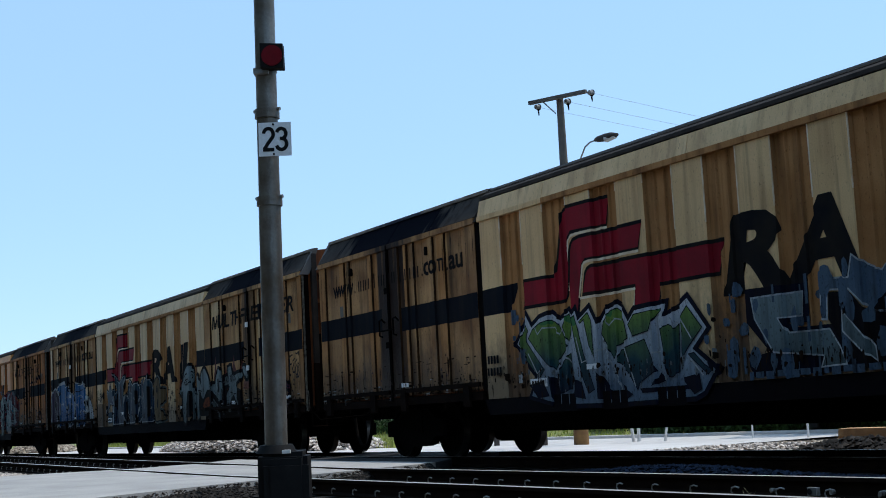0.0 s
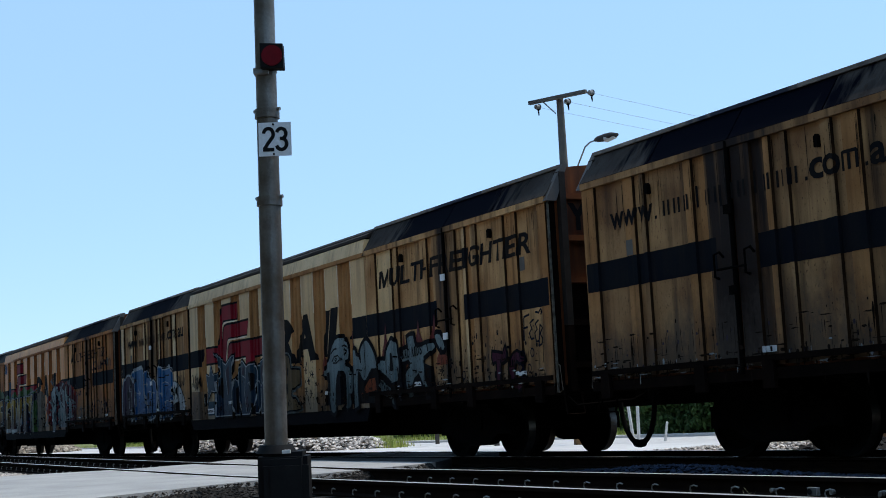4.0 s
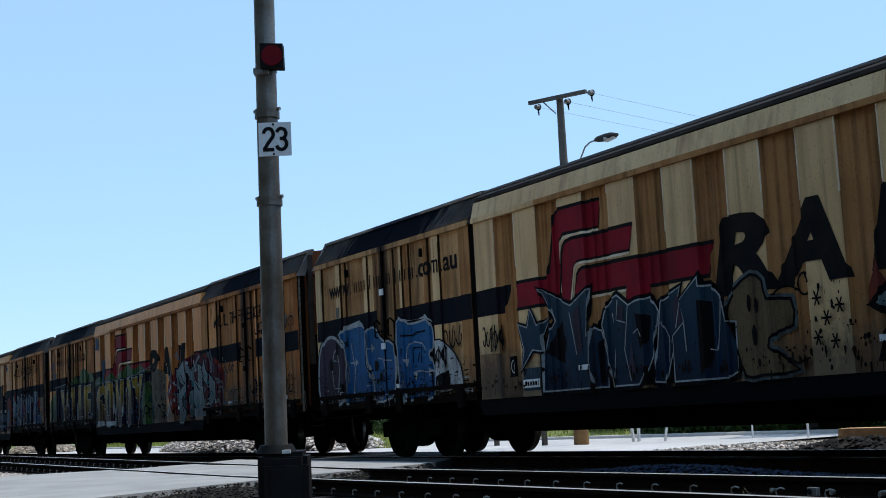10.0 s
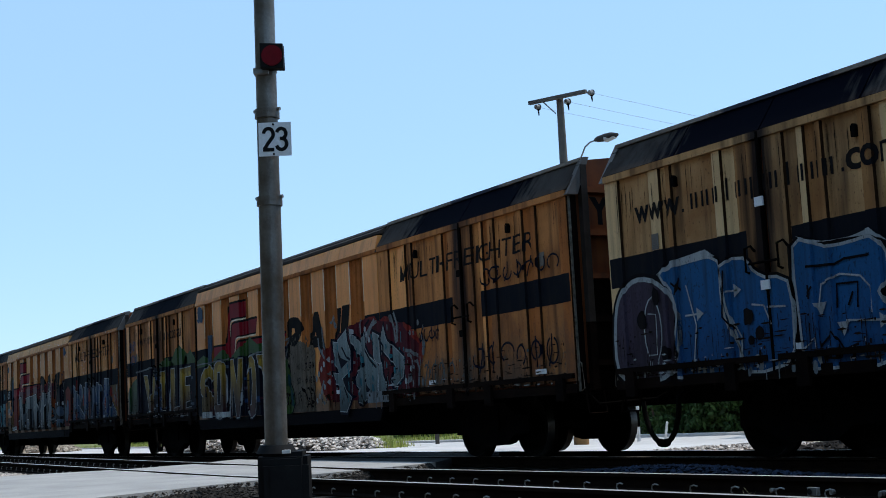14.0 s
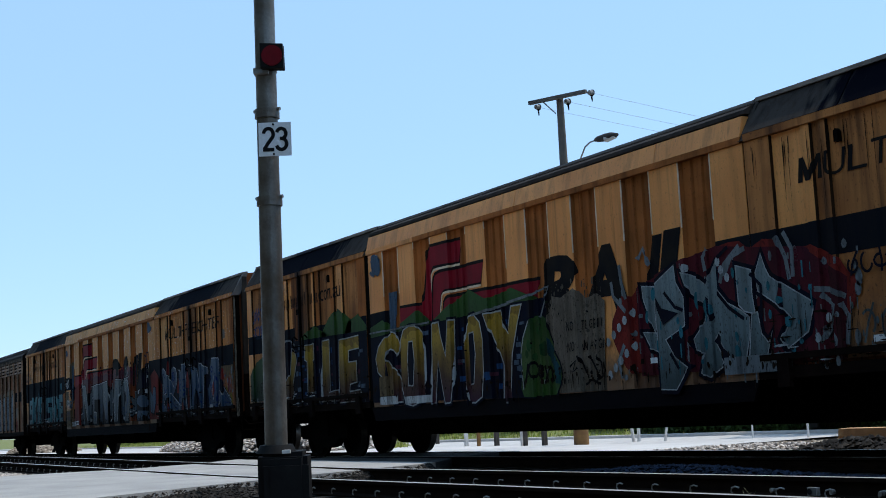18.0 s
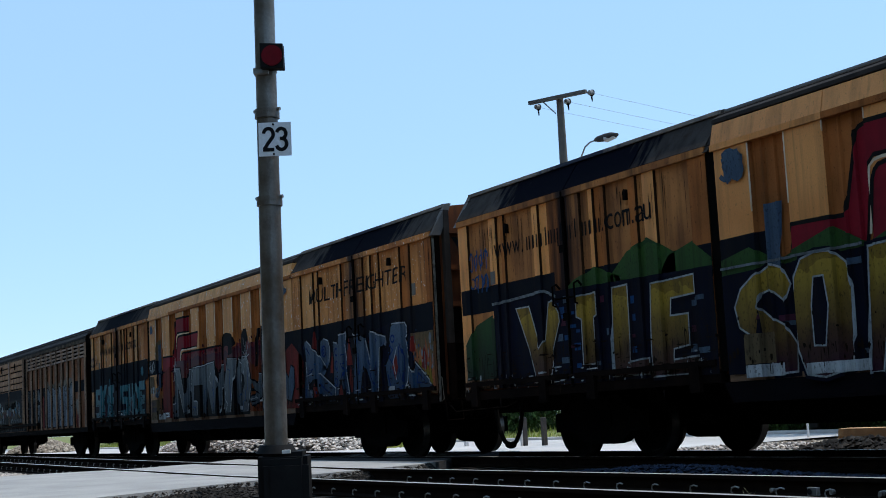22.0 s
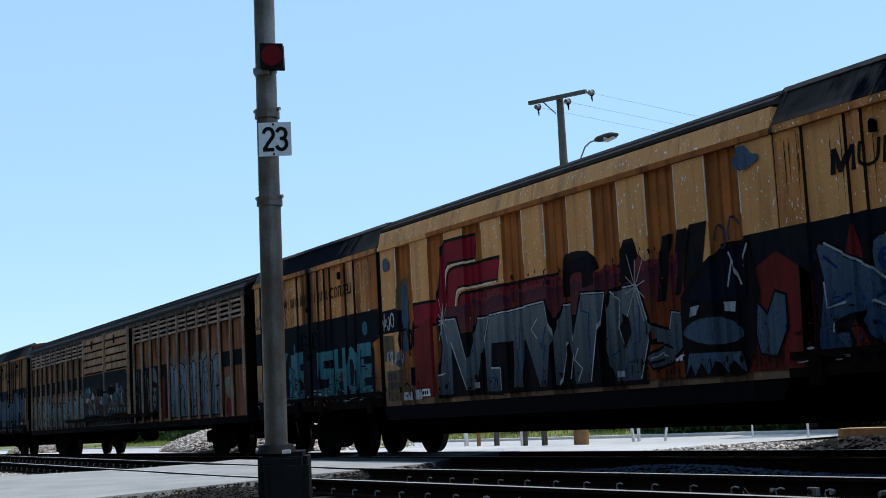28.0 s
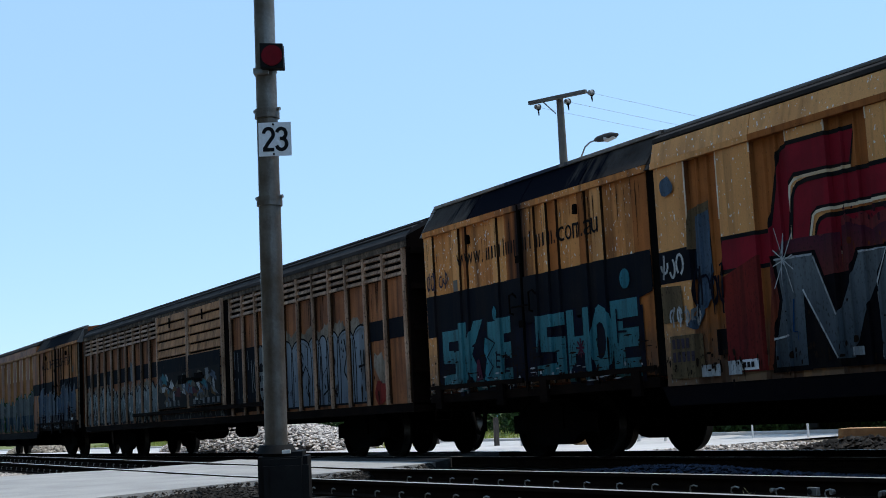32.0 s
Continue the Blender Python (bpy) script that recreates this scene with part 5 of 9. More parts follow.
F_MOSS = fade("moss_green_fade", [(0.95, (0.024, 0.07, 0.011)), (1.35, (0.05, 0.09, 0.024)), (1.7, (0.02, 0.066, 0.010)), (2.0, (0.014, 0.045, 0.009))])
F_HILL = fade("hill_green_fade", [(1.2, (0.0047, 0.0156, 0.0094)), (2.2, (0.0156, 0.0507, 0.0117)), (2.7, (0.0312, 0.0858, 0.0156))])

for m in (F_GREEN, F_CHALK, F_SPIRE, F_BLUE, F_SILVER, F_YELLOW, F_STEEL, F_RIVER, F_FLAME, F_TEAL, F_HILL, F_MOSS):
    grime(m, (0.012, 0.008, 0.006), 0.85, 0.5, 0.58)
for m in (LOUVRE_TAN, LOUVRE_PALE):
    grime(m, (0.02, 0.012, 0.008), 0.9, 0.52)

FLAT = (LU, LD)


def layer_part(root, name, shapes, layer, mats, bands=(), profile=None, label="", joined=False):
    """Coats of paint, each shape a part; bands are heights at which the colour changes, from the lowest up."""
    if not joined and len(shapes) > 1:
        for k, s in enumerate(shapes):
            layer_part(root, name, [s], layer + 0.16 * (k % 5), mats, bands, profile, label)
        return None
    b = drape(shapes, layer + 2.2, profile or (PU, PD))
    mats = mats if isinstance(mats, (list, tuple)) else [mats]
    if bands:
        bm = bmesh.new()
        vs = [bm.verts.new(v) for v in b.verts]
        for f in b.faces:
            bm.faces.new([vs[i] for i in f])
        for z in bands:
            bmesh.ops.bisect_plane(bm, geom=bm.verts[:] + bm.edges[:] + bm.faces[:], plane_co=(0, 0, z), plane_no=(0, 0, 1))
        bm.verts.index_update()
        c = Build()
        c.add([v.co for v in bm.verts], [[v.index for v in f.verts] for f in bm.faces])
        c.mats = [sum(1 for z in bands if f.calc_center_median().z > z) for f in bm.faces]
        bm.free()
        b = c
    return part(name, b, list(mats), root, label)


def ribbon(points, width):
    """A stroke of even width along points."""
    out, faces = [], []
    n = len(points)
    for i, (u, z) in enumerate(points):
        a = points[max(0, i - 1)]
        c = points[min(n - 1, i + 1)]
        d = math.hypot(c[0] - a[0], c[1] - a[1]) or 1.0
        nx, nz = -(c[1] - a[1]) / d * width / 2, (c[0] - a[0]) / d * width / 2
        out += [(u + nx, z + nz), (u - nx, z - nz)]
    faces = [(2 * i, 2 * i + 1, 2 * i + 3, 2 * i + 2) for i in range(n - 1)]
    return out, faces


def arc(u, z, ru, rz, a0, a1, n=14):
    return [(u + ru * math.cos(radians(a0 + (a1 - a0) * k / n)), z + rz * math.sin(radians(a0 + (a1 - a0) * k / n))) for k in range(n + 1)]


def blob(u, z, ru, rz, n=22, rough=0.0, seed=0.0):
    pts = []
    for k in range(n):
        a = 2 * math.pi * k / n
        w = 1 + rough * noise.noise((math.cos(a) * 2 + seed, math.sin(a) * 2, seed * 1.7))
        pts.append((u + ru * w * math.cos(a), z + rz * w * math.sin(a)))
    return poly(*pts)


def word_piece(root, text, cells, z0, z1, fill, bands, line, halo, rng, weights=(0.025, 0.025, 0.085), lean=0.06, profile=None, base=2, label=""):
    """Tall outlined letters: a dark backing, a thin light contour, a filled face, each a coat of its own."""
    jitter = [(rng.uniform(-0.04, 0.04), rng.uniform(-0.05, 0.06), rng.uniform(-lean, lean)) for _ in text]
    for w, mat, k, nm in ((weights[2], halo, 0, "graffiti_backing"), (weights[1], line, 1, "graffiti_outline"), (weights[0], fill, 2, "graffiti_face")):
        shapes = []
        for c, (a, e), (dz0, dz1, sl) in zip(text, cells, jitter):
            sh = glyph_at(c, a, e, z0 + dz0, z1 + dz1, w, sl)
            if k == 0:
                sh = [(u + 0.035, z - 0.025) for u, z in sh[0]], sh[1]
            if k == 1:
                sh = [(u - 0.024, z + 0.02) for u, z in sh[0]], sh[1]
            shapes.append(sh)
        layer_part(root, nm, shapes, base + k, mat, bands if k == 2 else (), profile, label if k == 2 else "")


def even(u0, u1, n, gap=0.08):
    w = (u1 - u0 - gap * (n - 1)) / n
    return [(u0 + k * (w + gap), u0 + k * (w + gap) + w) for k in range(n)]


def shard(u0, u1, z0, z1, rng, grow=0.0):
    """An angular, arrow-like form of a wild style, grown outwards for its outlines."""
    w, h = u1 - u0, z1 - z0
    a, b2, c = rng.uniform(-0.12, 0.12), rng.uniform(-0.12, 0.12), rng.uniform(0.3, 0.6)
    g = grow
    return poly((u0 + 0.10 * w - g, z0 - g), (u0 + 0.38 * w + g, z0 - 0.02 * h - g), (u0 + (0.45 + a * 0.3) * w + g * 0.3, z0 + 0.38 * h - g), (u0 + 0.62 * w - g * 0.3, z0 + 0.02 * h - g),
                (u0 + 0.95 * w + g, z0 + 0.05 * h - g), (u0 + (0.86 + a) * w + g, z0 + c * h), (u0 + w + 1.4 * g, z0 + (0.72 + b2) * h), (u0 + 0.80 * w + g, z0 + h + 1.3 * g),
                (u0 + 0.52 * w, z0 + (0.86 + b2) * h + g), (u0 + 0.30 * w, z0 + (1.0 + a * 0.4) * h + g), (u0 + 0.02 * w - 1.2 * g, z0 + (0.80 - b2) * h + g), (u0 + (0.14 + a * 0.5) * w - g, z0 + c * 0.9 * h))


def wild_piece(root, cells, z0, z1, fill, bands, line, halo, seed, form=shard, profile=None, base=2, rise=0.12, grow=(0.07, 0.03), label=""):
    for g, mat, k, nm in ((grow[0], halo, 0, "graffiti_backing"), (grow[1], line, 1, "graffiti_outline"), (0.0, fill, 2, "graffiti_face")):
        shapes = []
        for i, (a, e) in enumerate(cells):
            r = random.Random(seed * 100 + i)
            dz = r.uniform(-rise, rise)
            shapes.append(form(a, e, z0, z1 + dz, r, g))
        layer_part(root, nm, shapes, base + k, mat, bands if k == 2 else (), profile, label if k == 2 else "")


def scribble(root, u0, u1, z0, z1, mat, seed, width=0.025, n=4, layer=6, profile=None):
    """A thin looping tag that nobody can read."""
    rng = random.Random(seed)
    w = (u1 - u0) / n
    shapes = []
    for k in range(n):
        u = u0 + w * (k + 0.5)
        zc = (z0 + z1) / 2 + rng.uniform(-0.1, 0.1) * (z1 - z0)
        s0 = rng.uniform(0, 360)
        shapes.append(ribbon(arc(u, zc, w * rng.uniform(0.3, 0.5), (z1 - z0) * rng.uniform(0.25, 0.45), s0, s0 + rng.uniform(180, 330), 12), width))
        if rng.random() < 0.7:
            shapes.append(ribbon([(u + rng.uniform(-0.3, 0.1) * w, z0), (u + rng.uniform(-0.1, 0.2) * w, zc), (u + rng.uniform(-0.1, 0.4) * w, z1)], width))
    layer_part(root, "graffiti_tag", shapes, layer, mat, (), profile, joined=True)


def marks(root, u0, u1, z0, z1, n, mat, seed, layer=5, size=(0.02, 0.09), profile=None, name="paint_spatter"):
    """Scattered drips, chips and dabs of paint."""
    rng = random.Random(seed)
    shapes = []
    for _ in range(n):
        u, z, s = rng.uniform(u0, u1), rng.uniform(z0, z1), rng.uniform(*size)
        if rng.random() < 0.5:
            shapes.append(blob(u, z, s * 0.5, s * rng.uniform(0.4, 1.2), 8, 0.4, u))
        else:
            shapes.append(rect(u, u + s * 0.25, z - s * rng.uniform(0.5, 2.5), z))
    p = layer_part(root, name, shapes, layer, mat, (), profile, joined=True)
    p["kind"] = "stuff"


def soften(pts, n=3):
    """A closed outline rounded through its corners."""
    out = []
    m = len(pts)
    for i in range(m):
        p0, p1, p2, p3 = (Vector(pts[(i + k) % m]) for k in (-1, 0, 1, 2))
        for j in range(n):
            t = j / n
            q = 0.5 * (2 * p1 + (p2 - p0) * t + (2 * p0 - 5 * p1 + 4 * p2 - p3) * t * t + (3 * p1 - p0 - 3 * p2 + p3) * t ** 3)
            out.append((q.x, q.y))
    return out


def closed(pts, width):
    """A stroke of even width all round a closed outline."""
    out = []
    m = len(pts)
    for i in range(m):
        a, b, c = Vector(pts[i - 1]), Vector(pts[i]), Vector(pts[(i + 1) % m])
        d1, d2 = (b - a).normalized(), (c - b).normalized()
        n1, n2 = Vector((-d1.y, d1.x)), Vector((-d2.y, d2.x))
        n = (n1 + n2).normalized() if (n1 + n2).length > 1e-4 else n1
        k = min(1.6, 1.0 / max(0.4, n.dot(n1))) * width / 2
        out += [(b.x + n.x * k, b.y + n.y * k), (b.x - n.x * k, b.y - n.y * k)]
    return out, [(2 * i, 2 * i + 1, 2 * ((i + 1) % m) + 1, 2 * ((i + 1) % m)) for i in range(m)]


def form(root, pts, fill, line=None, halo=None, base=2, lw=0.03, hw=0.14, rounded=0, label="", profile=None):
    """One sprayed form: a dark edge round it, its face, and a thin contour."""
    pts = soften(list(pts), rounded) if rounded else list(pts)
    if halo:
        layer_part(root, "graffiti_backing", [closed(pts, hw)], base, halo, profile=profile)
    layer_part(root, "graffiti_face", [poly(*pts)], base + 1, fill, profile=profile, label=label)
    if line:
        layer_part(root, "graffiti_outline", [closed(pts, lw)], base + 2, line, profile=profile)


def strokes(root, paths, mat, width=0.025, layer=6, profile=None):
    layer_part(root, "graffiti_stroke", [ribbon(p, width) for p in paths], layer, mat, (), profile)


def star(root, u, z, r, mat, layer=7):
    shapes = []
    for k in range(5):
        a = radians(36 * k + 10)
        q = r * (1.0 if k % 2 else 0.7)
        shapes.append(ribbon([(u - q * 0.6 * math.cos(a), z - q * math.sin(a)), (u, z), (u + q * 0.6 * math.cos(a), z + q * math.sin(a))], 0.012))
    layer_part(root, "graffiti_star", shapes, layer, mat, joined=True)


van_a, van_b, van_c, van_d, van_e = [v for v, x in VANS[:5]]
rng = random.Random(21)

# first van: green wild style with a broad white edge, silver blocks
SIL = ((7.15, 1.67), (7.51, 2.05), (7.65, 1.87), (7.87, 1.98), (8.14, 2.02), (8.34, 1.91), (8.56, 2.02), (8.65, 1.92), (8.78, 2.01), (8.84, 1.87), (9.12, 2.01), (9.27, 1.78), (9.47, 1.96), (9.71, 2.01), (9.87, 1.93), (9.99, 1.76), (10.14, 1.89), (10.72, 1.92), (10.67, 1.76), (11, 1.83), (11.22, 1.94), (11.55, 1.56), (11.26, 1.33), (11.66, 1.06), (11.43, 0.82), (11.26, 0.76), (9.71, 0.74), (8.32, 0.76), (7.56, 0.9), (7.75, 1.18))
layer_part(van_a, "graffiti_backing", [closed(SIL, 0.13)], 1, S_NAVY)
layer_part(van_a, "graffiti_edge", [poly(*SIL)], 1.6, F_CHALK, label="chalk-white graffiti edging")
for pts in (((7.2, 1.67), (7.47, 1.95), (7.56, 1.83), (7.47, 1.71), (7.94, 1.25), (7.82, 1.16), (7.66, 1.25)),
            ((7.56, 1.72), (7.68, 1.84), (7.89, 1.92), (8.11, 1.94), (8.3, 1.87), (8.36, 1.78), (8.5, 1.55), (8.32, 1.41), (8.17, 1.24), (7.99, 1.35), (7.75, 1.54)),
            ((8.37, 1.82), (8.49, 1.96), (8.58, 1.99), (8.62, 1.86), (8.58, 1.7), (8.53, 1.61)),
            ((8.68, 1.92), (8.76, 1.95), (8.82, 1.79), (8.94, 1.42), (9.05, 1.17), (9.15, 0.93), (9.01, 0.88), (8.88, 1.11), (8.76, 1.53)),
            ((8.87, 1.85), (9.09, 1.96), (9.16, 1.85), (9.17, 1.5), (9.18, 1.35), (9.08, 1.52), (8.99, 1.87), (8.9, 1.83)),
            ((9.32, 1.65), (9.37, 1.81), (9.54, 1.94), (9.71, 1.96), (9.84, 1.89), (9.91, 1.76), (9.96, 1.55), (9.8, 1.5), (9.68, 1.47), (9.57, 1.31), (9.45, 1.48)),
            ((9.99, 1.72), (10.12, 1.84), (10.66, 1.87), (10.5, 1.77), (10.41, 1.61), (10.08, 1.57)),
            ((9.64, 1.28), (9.74, 1.41), (10.32, 1.51), (10.44, 1.28), (10.49, 1.1), (10.17, 0.97), (10.12, 0.88), (9.93, 1.12)),
            ((10.58, 1.62), (10.76, 1.66), (10.89, 1.6), (10.98, 1.65), (10.93, 1.07), (10.77, 1.01), (10.71, 1.02), (10.63, 1.33)),
            ((11.03, 1.69), (11.21, 1.85), (11.47, 1.57), (11.2, 1.36), (11.02, 1.19), (10.99, 1.3)),
            ((11.18, 1.27), (11.25, 1.21), (11.53, 1.01), (11.61, 1.06), (11.47, 1.13), (11.29, 1.28)),
            ((8.56, 1.45), (8.57, 1.2), (8.55, 0.97), (8.29, 0.91), (8.21, 1.15), (8.37, 1.35))):
    form(van_a, pts, F_GREEN, None, None, 2, label="green and teal wild-style graffiti")
    layer_part(van_a, "graffiti_outline", [closed(pts, 0.014)], 3.5, S_NAVY)
layer_part(van_a, "graffiti_shadow", [poly(*pts) for pts in (((7.52, 1.06), (7.89, 1.1), (8.04, 0.88), (7.74, 0.86)),
           ((8.02, 1.16), (8.19, 1.12), (8.27, 0.8), (8.1, 0.8)),
           ((8.65, 1.09), (8.86, 1.05), (8.94, 0.81), (8.56, 0.86)),
           ((9.21, 1.16), (9.36, 1.05), (9.62, 0.78), (9.21, 0.8)),
           ((9.74, 0.97), (10.02, 0.83), (9.81, 0.75)),
           ((10.17, 0.9), (11.19, 0.9), (11.2, 0.85), (10.21, 0.84)),
           ((11.03, 0.99), (11.37, 1.03), (11.4, 0.84), (11.25, 0.78), (11.11, 0.91)),
           ((10.56, 1.08), (10.68, 0.98), (10.4, 0.92)),
           ((8.84, 1.8), (8.86, 1.73), (8.84, 1.66)),
           ((11.47, 1.24), (11.64, 1.09), (11.58, 1.06)))], 4, S_NAVY)
strokes(van_a, [[(7.54, 1.51), (7.76, 1.21), (7.89, 1.28)], [(7.76, 1.86), (7.82, 1.76), (7.95, 1.84), (8.21, 1.83), (8.32, 1.72), (8.4, 1.8)], [(8.79, 1.65), (8.9, 1.3), (9.01, 1.32)], [(9.46, 1.84), (9.51, 1.75), (9.66, 1.83), (9.8, 1.8)], [(9.89, 1.44), (10.09, 0.93)], [(9.41, 1.42), (9.7, 0.98), (9.74, 0.85)], [(11.07, 1.72), (11.27, 1.45)], [(11.23, 1.21), (11.45, 1)], [(10.81, 1.74), (10.89, 1.64), (10.98, 1.67)], [(8.47, 1.4), (8.59, 1.32)], [(10.45, 1.33), (10.58, 1.34)], [(9.22, 1.43), (9.41, 1.46)]], S_LINE, 0.02, 6)
layer_part(van_a, "stencil", [rect(6.36 + 0.09 * k, 6.42 + 0.09 * k, 1.42, 1.54) for k in range(4)] + [rect(6.34 + 0.09 * k, 6.40 + 0.09 * k, 1.24, 1.36) for k in range(5)], 3, S_BLACK)
layer_part(van_a, "label_plate", [rect(7.16, 7.3, 1.1, 1.22)], 6, S_WHITE)
marks(van_a, 7.1, 11.8, 0.95, 1.3, 50, S_PALE, 41, 5, (0.02, 0.06))
marks(van_a, 7.0, 7.5, 1.4, 2.1, 16, S_STEEL, 42, 3, (0.04, 0.14))
layer_part(van_a, "graffiti_backing", [poly((12.28, 1.93), (13.24, 1.91), (13.22, 1.48), (12.9, 1.5), (12.98, 1.44), (13.65, 1.43), (13.98, 0.99), (14.0, 0.93), (12.34, 0.93), (12.22, 1.14), (12.62, 1.2), (12.27, 1.55))], 2, S_NAVY)
form(van_a, ((12.38, 1.82), (13.16, 1.82), (13.13, 1.56), (12.79, 1.56), (12.91, 1.39), (13.58, 1.38), (13.71, 1.19), (13.79, 1.0), (13.36, 0.99), (13.42, 1.11), (12.69, 1.19), (12.42, 1.58)), F_SILVER, S_LINE, None, 3, 0.02, label="silver block graffiti with navy edges")
form(van_a, ((13.5, 1.92), (13.9, 1.89), (13.97, 2.12), (14.14, 2.0), (14.32, 1.92), (14.41, 2.0), (14.35, 1.5), (14.15, 1.52), (13.89, 1.77), (13.58, 1.79), (13.55, 1.48), (13.45, 1.49)), S_STEEL, S_LINE, None, 2, 0.02)
layer_part(van_a, "graffiti_face", [poly((13.6, 1.76), (13.89, 1.75), (14.12, 1.51), (14.37, 1.71), (14.9, 1.8), (14.9, 0.95), (14.05, 0.94), (13.79, 1.12), (13.57, 1.48))], 4, S_BLACK)
form(van_a, ((13.78, 1.55), (14.16, 1.16), (14.17, 1.01), (14.04, 1.1), (13.77, 1.34)), F_SILVER, S_LINE, None, 5, 0.02)
marks(van_a, 11.5, 14.8, 1.0, 2.1, 60, S_STEEL, 43, 4, (0.05, 0.22))
layer_part(van_a, "graffiti_face", [rect(12.2 + 0.17 * k, 12.33 + 0.17 * k, 0.90 + 0.02 * (k % 2), 0.99) for k in range(15)], 4, S_STEEL)
marks(van_a, 0.3, 6.0, 1.05, 1.6, 70, S_LILAC, 44, 4, (0.01, 0.04))

# second van: blue bubble piece on the doors, dark spires, big grey letters
form(van_b, ((0.09, 1.81), (0.27, 2.15), (0.57, 2.27), (1.02, 2.17), (1.29, 1.91), (1.39, 1.57), (1.2, 1.08), (0.64, 0.98), (0.1, 1.11)), S_LILAC, S_LINE, S_BLACK, 2, 0.06, 0.16, 3)
for pts in (((1.07, 2.27), (1.35, 2.38), (2.02, 2.38), (2.21, 2.2), (2.28, 1.78), (2.48, 1.18), (2.27, 1.01), (1.28, 1.0), (1.36, 1.71), (1.3, 2.0)),
            ((2.21, 2.24), (2.65, 2.29), (2.79, 2.14), (3.0, 2.03), (3.35, 1.95), (3.39, 1.39), (3.25, 1.05), (2.5, 1.0), (2.45, 1.27), (2.26, 1.64)),
            ((3.43, 2.31), (3.68, 2.34), (3.95, 2.25), (4.34, 2.26), (4.6, 2.27), (4.77, 2.09), (4.76, 1.81), (4.66, 1.7), (4.78, 1.45), (4.73, 1.0), (4.32, 0.98), (3.5, 0.98), (3.47, 1.17), (3.45, 1.55))):
    form(van_b, pts, F_BLUE, S_LINE, S_BLACK, 3, 0.035, 0.1, 2, "bright blue bubble graffiti with white edges")
layer_part(van_b, "graffiti_face", [poly((1.02, 2.28), (1.3, 2.42), (1.95, 2.48), (2.12, 2.38), (1.36, 2.34)), poly((3.5, 2.42), (3.7, 2.36), (3.95, 2.3), (4.3, 2.31), (4.6, 2.36), (4.8, 2.2), (4.6, 2.29), (3.68, 2.32))], 6, S_LINE)
for u, z, d in ((2.49, 1.94, 0), (1.79, 1.73, 0), (4.72, 1.41, 0), (3.8, 1.61, 1), (4.11, 1.38, 1)):
    layer_part(van_b, "graffiti_arrow", [poly((u - 0.07, z - 0.08), (u + 0.06, z), (u - 0.07, z + 0.08)) if d == 0 else poly((u - 0.09, z + 0.06), (u, z - 0.09), (u + 0.09, z + 0.06))], 7, S_LINE)
strokes(van_b, [arc(0.86, 1.6, 0.2, 0.42, -80, 220), [(0.72, 1.3), (0.9, 1.3), (0.92, 1.8), (0.75, 1.82)], [(3.77, 1.62), (3.83, 1.86), (4.11, 1.94), (4.4, 1.89), (4.54, 1.75), (4.52, 1.5)], [(4.15, 1.45), (4.72, 1.41)], [(1.5, 1.73), (1.79, 1.73)],
                [(2.3, 1.94), (2.49, 1.94)], [(2.25, 1.95), (2.3, 1.7), (2.5, 1.4), (2.48, 1.1)], [(1.6, 1.1), (1.7, 1.6), (1.55, 2.1)], [(3.0, 1.7), (3.3, 1.68)], [(2.75, 1.75), (2.95, 1.72), (3.05, 1.5)], [(3.5, 1.2), (3.7, 1.3), (3.75, 1.0)]], S_LINE, 0.022, 7)
strokes(van_b, [[(3.65, 2.07), (4.05, 2.05), (4.19, 2.09), (4.58, 2.09)], [(4.04, 1.59), (4.06, 1.84), (4.36, 1.83), (4.33, 1.57)], [(2.29, 2.19), (2.22, 1.65), (2.4, 1.5)], [(3.6, 1.75), (3.72, 1.85)], [(3.66, 1.87), (3.66, 1.72)],
                [(4.2, 1.6), (4.28, 1.74)], [(3.75, 1.2), (3.95, 1.35), (4.1, 1.15), (4.3, 1.2)], [(1.3, 2.15), (1.45, 2.05)], [(1.36, 2.0), (1.42, 2.2)]], S_BLACK, 0.028, 7)
layer_part(van_b, "graffiti_dot", [blob(u, z, r, r * 1.2, 12, 0.3, u) for u, z, r in ((2.66, 1.62, 0.09), (2.85, 1.42, 0.07), (2.7, 1.35, 0.05), (0.95, 2.02, 0.1), (0.62, 1.75, 0.1), (1.1, 1.3, 0.08))], 7, S_BLACK)
form(van_b, ((4.80, 1.90), (5.05, 1.9), (5.43, 1.67), (5.63, 1.46), (5.7, 1.15), (5.19, 1.07), (4.80, 1.05), (4.82, 1.45)), S_WHITE, None, S_BLACK, 2, 0.03, 0.05)
layer_part(van_b, "graffiti_stroke", [poly((4.83, 1.31), (5.26, 1.41), (5.29, 1.18), (4.83, 1.05))], 6, S_BLACK)
scribble(van_b, 4.75, 5.25, 1.45, 1.8, S_BLACK, 54, 0.03, 3)
scribble(van_b, 5.1, 5.75, 1.75, 2.1, S_BLACK, 55, 0.03, 3)
scribble(van_b, 6.45, 7.0, 1.6, 2.0, S_BLACK, 56, 0.03, 5)
layer_part(van_b, "stencil", [rect(7.12, 7.32, 1.2, 1.5)], 3, S_BLACK)
layer_part(van_b, "stencil", [ribbon(arc(7.22, 1.35, 0.065, 0.09, 0, 360, 18), 0.018)], 4, S_WHITE)
layer_part(van_b, "grime_patch", [poly((6.32, 1.58), (7.42, 1.55), (7.40, 0.92), (6.32, 0.92))], 0, SOOTY_DOOR)
layer_part(van_b, "graffiti_backing", [poly((8.0, 0.95), (12.3, 0.93), (12.2, 1.4), (10.8, 1.75), (9.5, 1.6), (8.2, 1.7))], 1, S_BLACK)
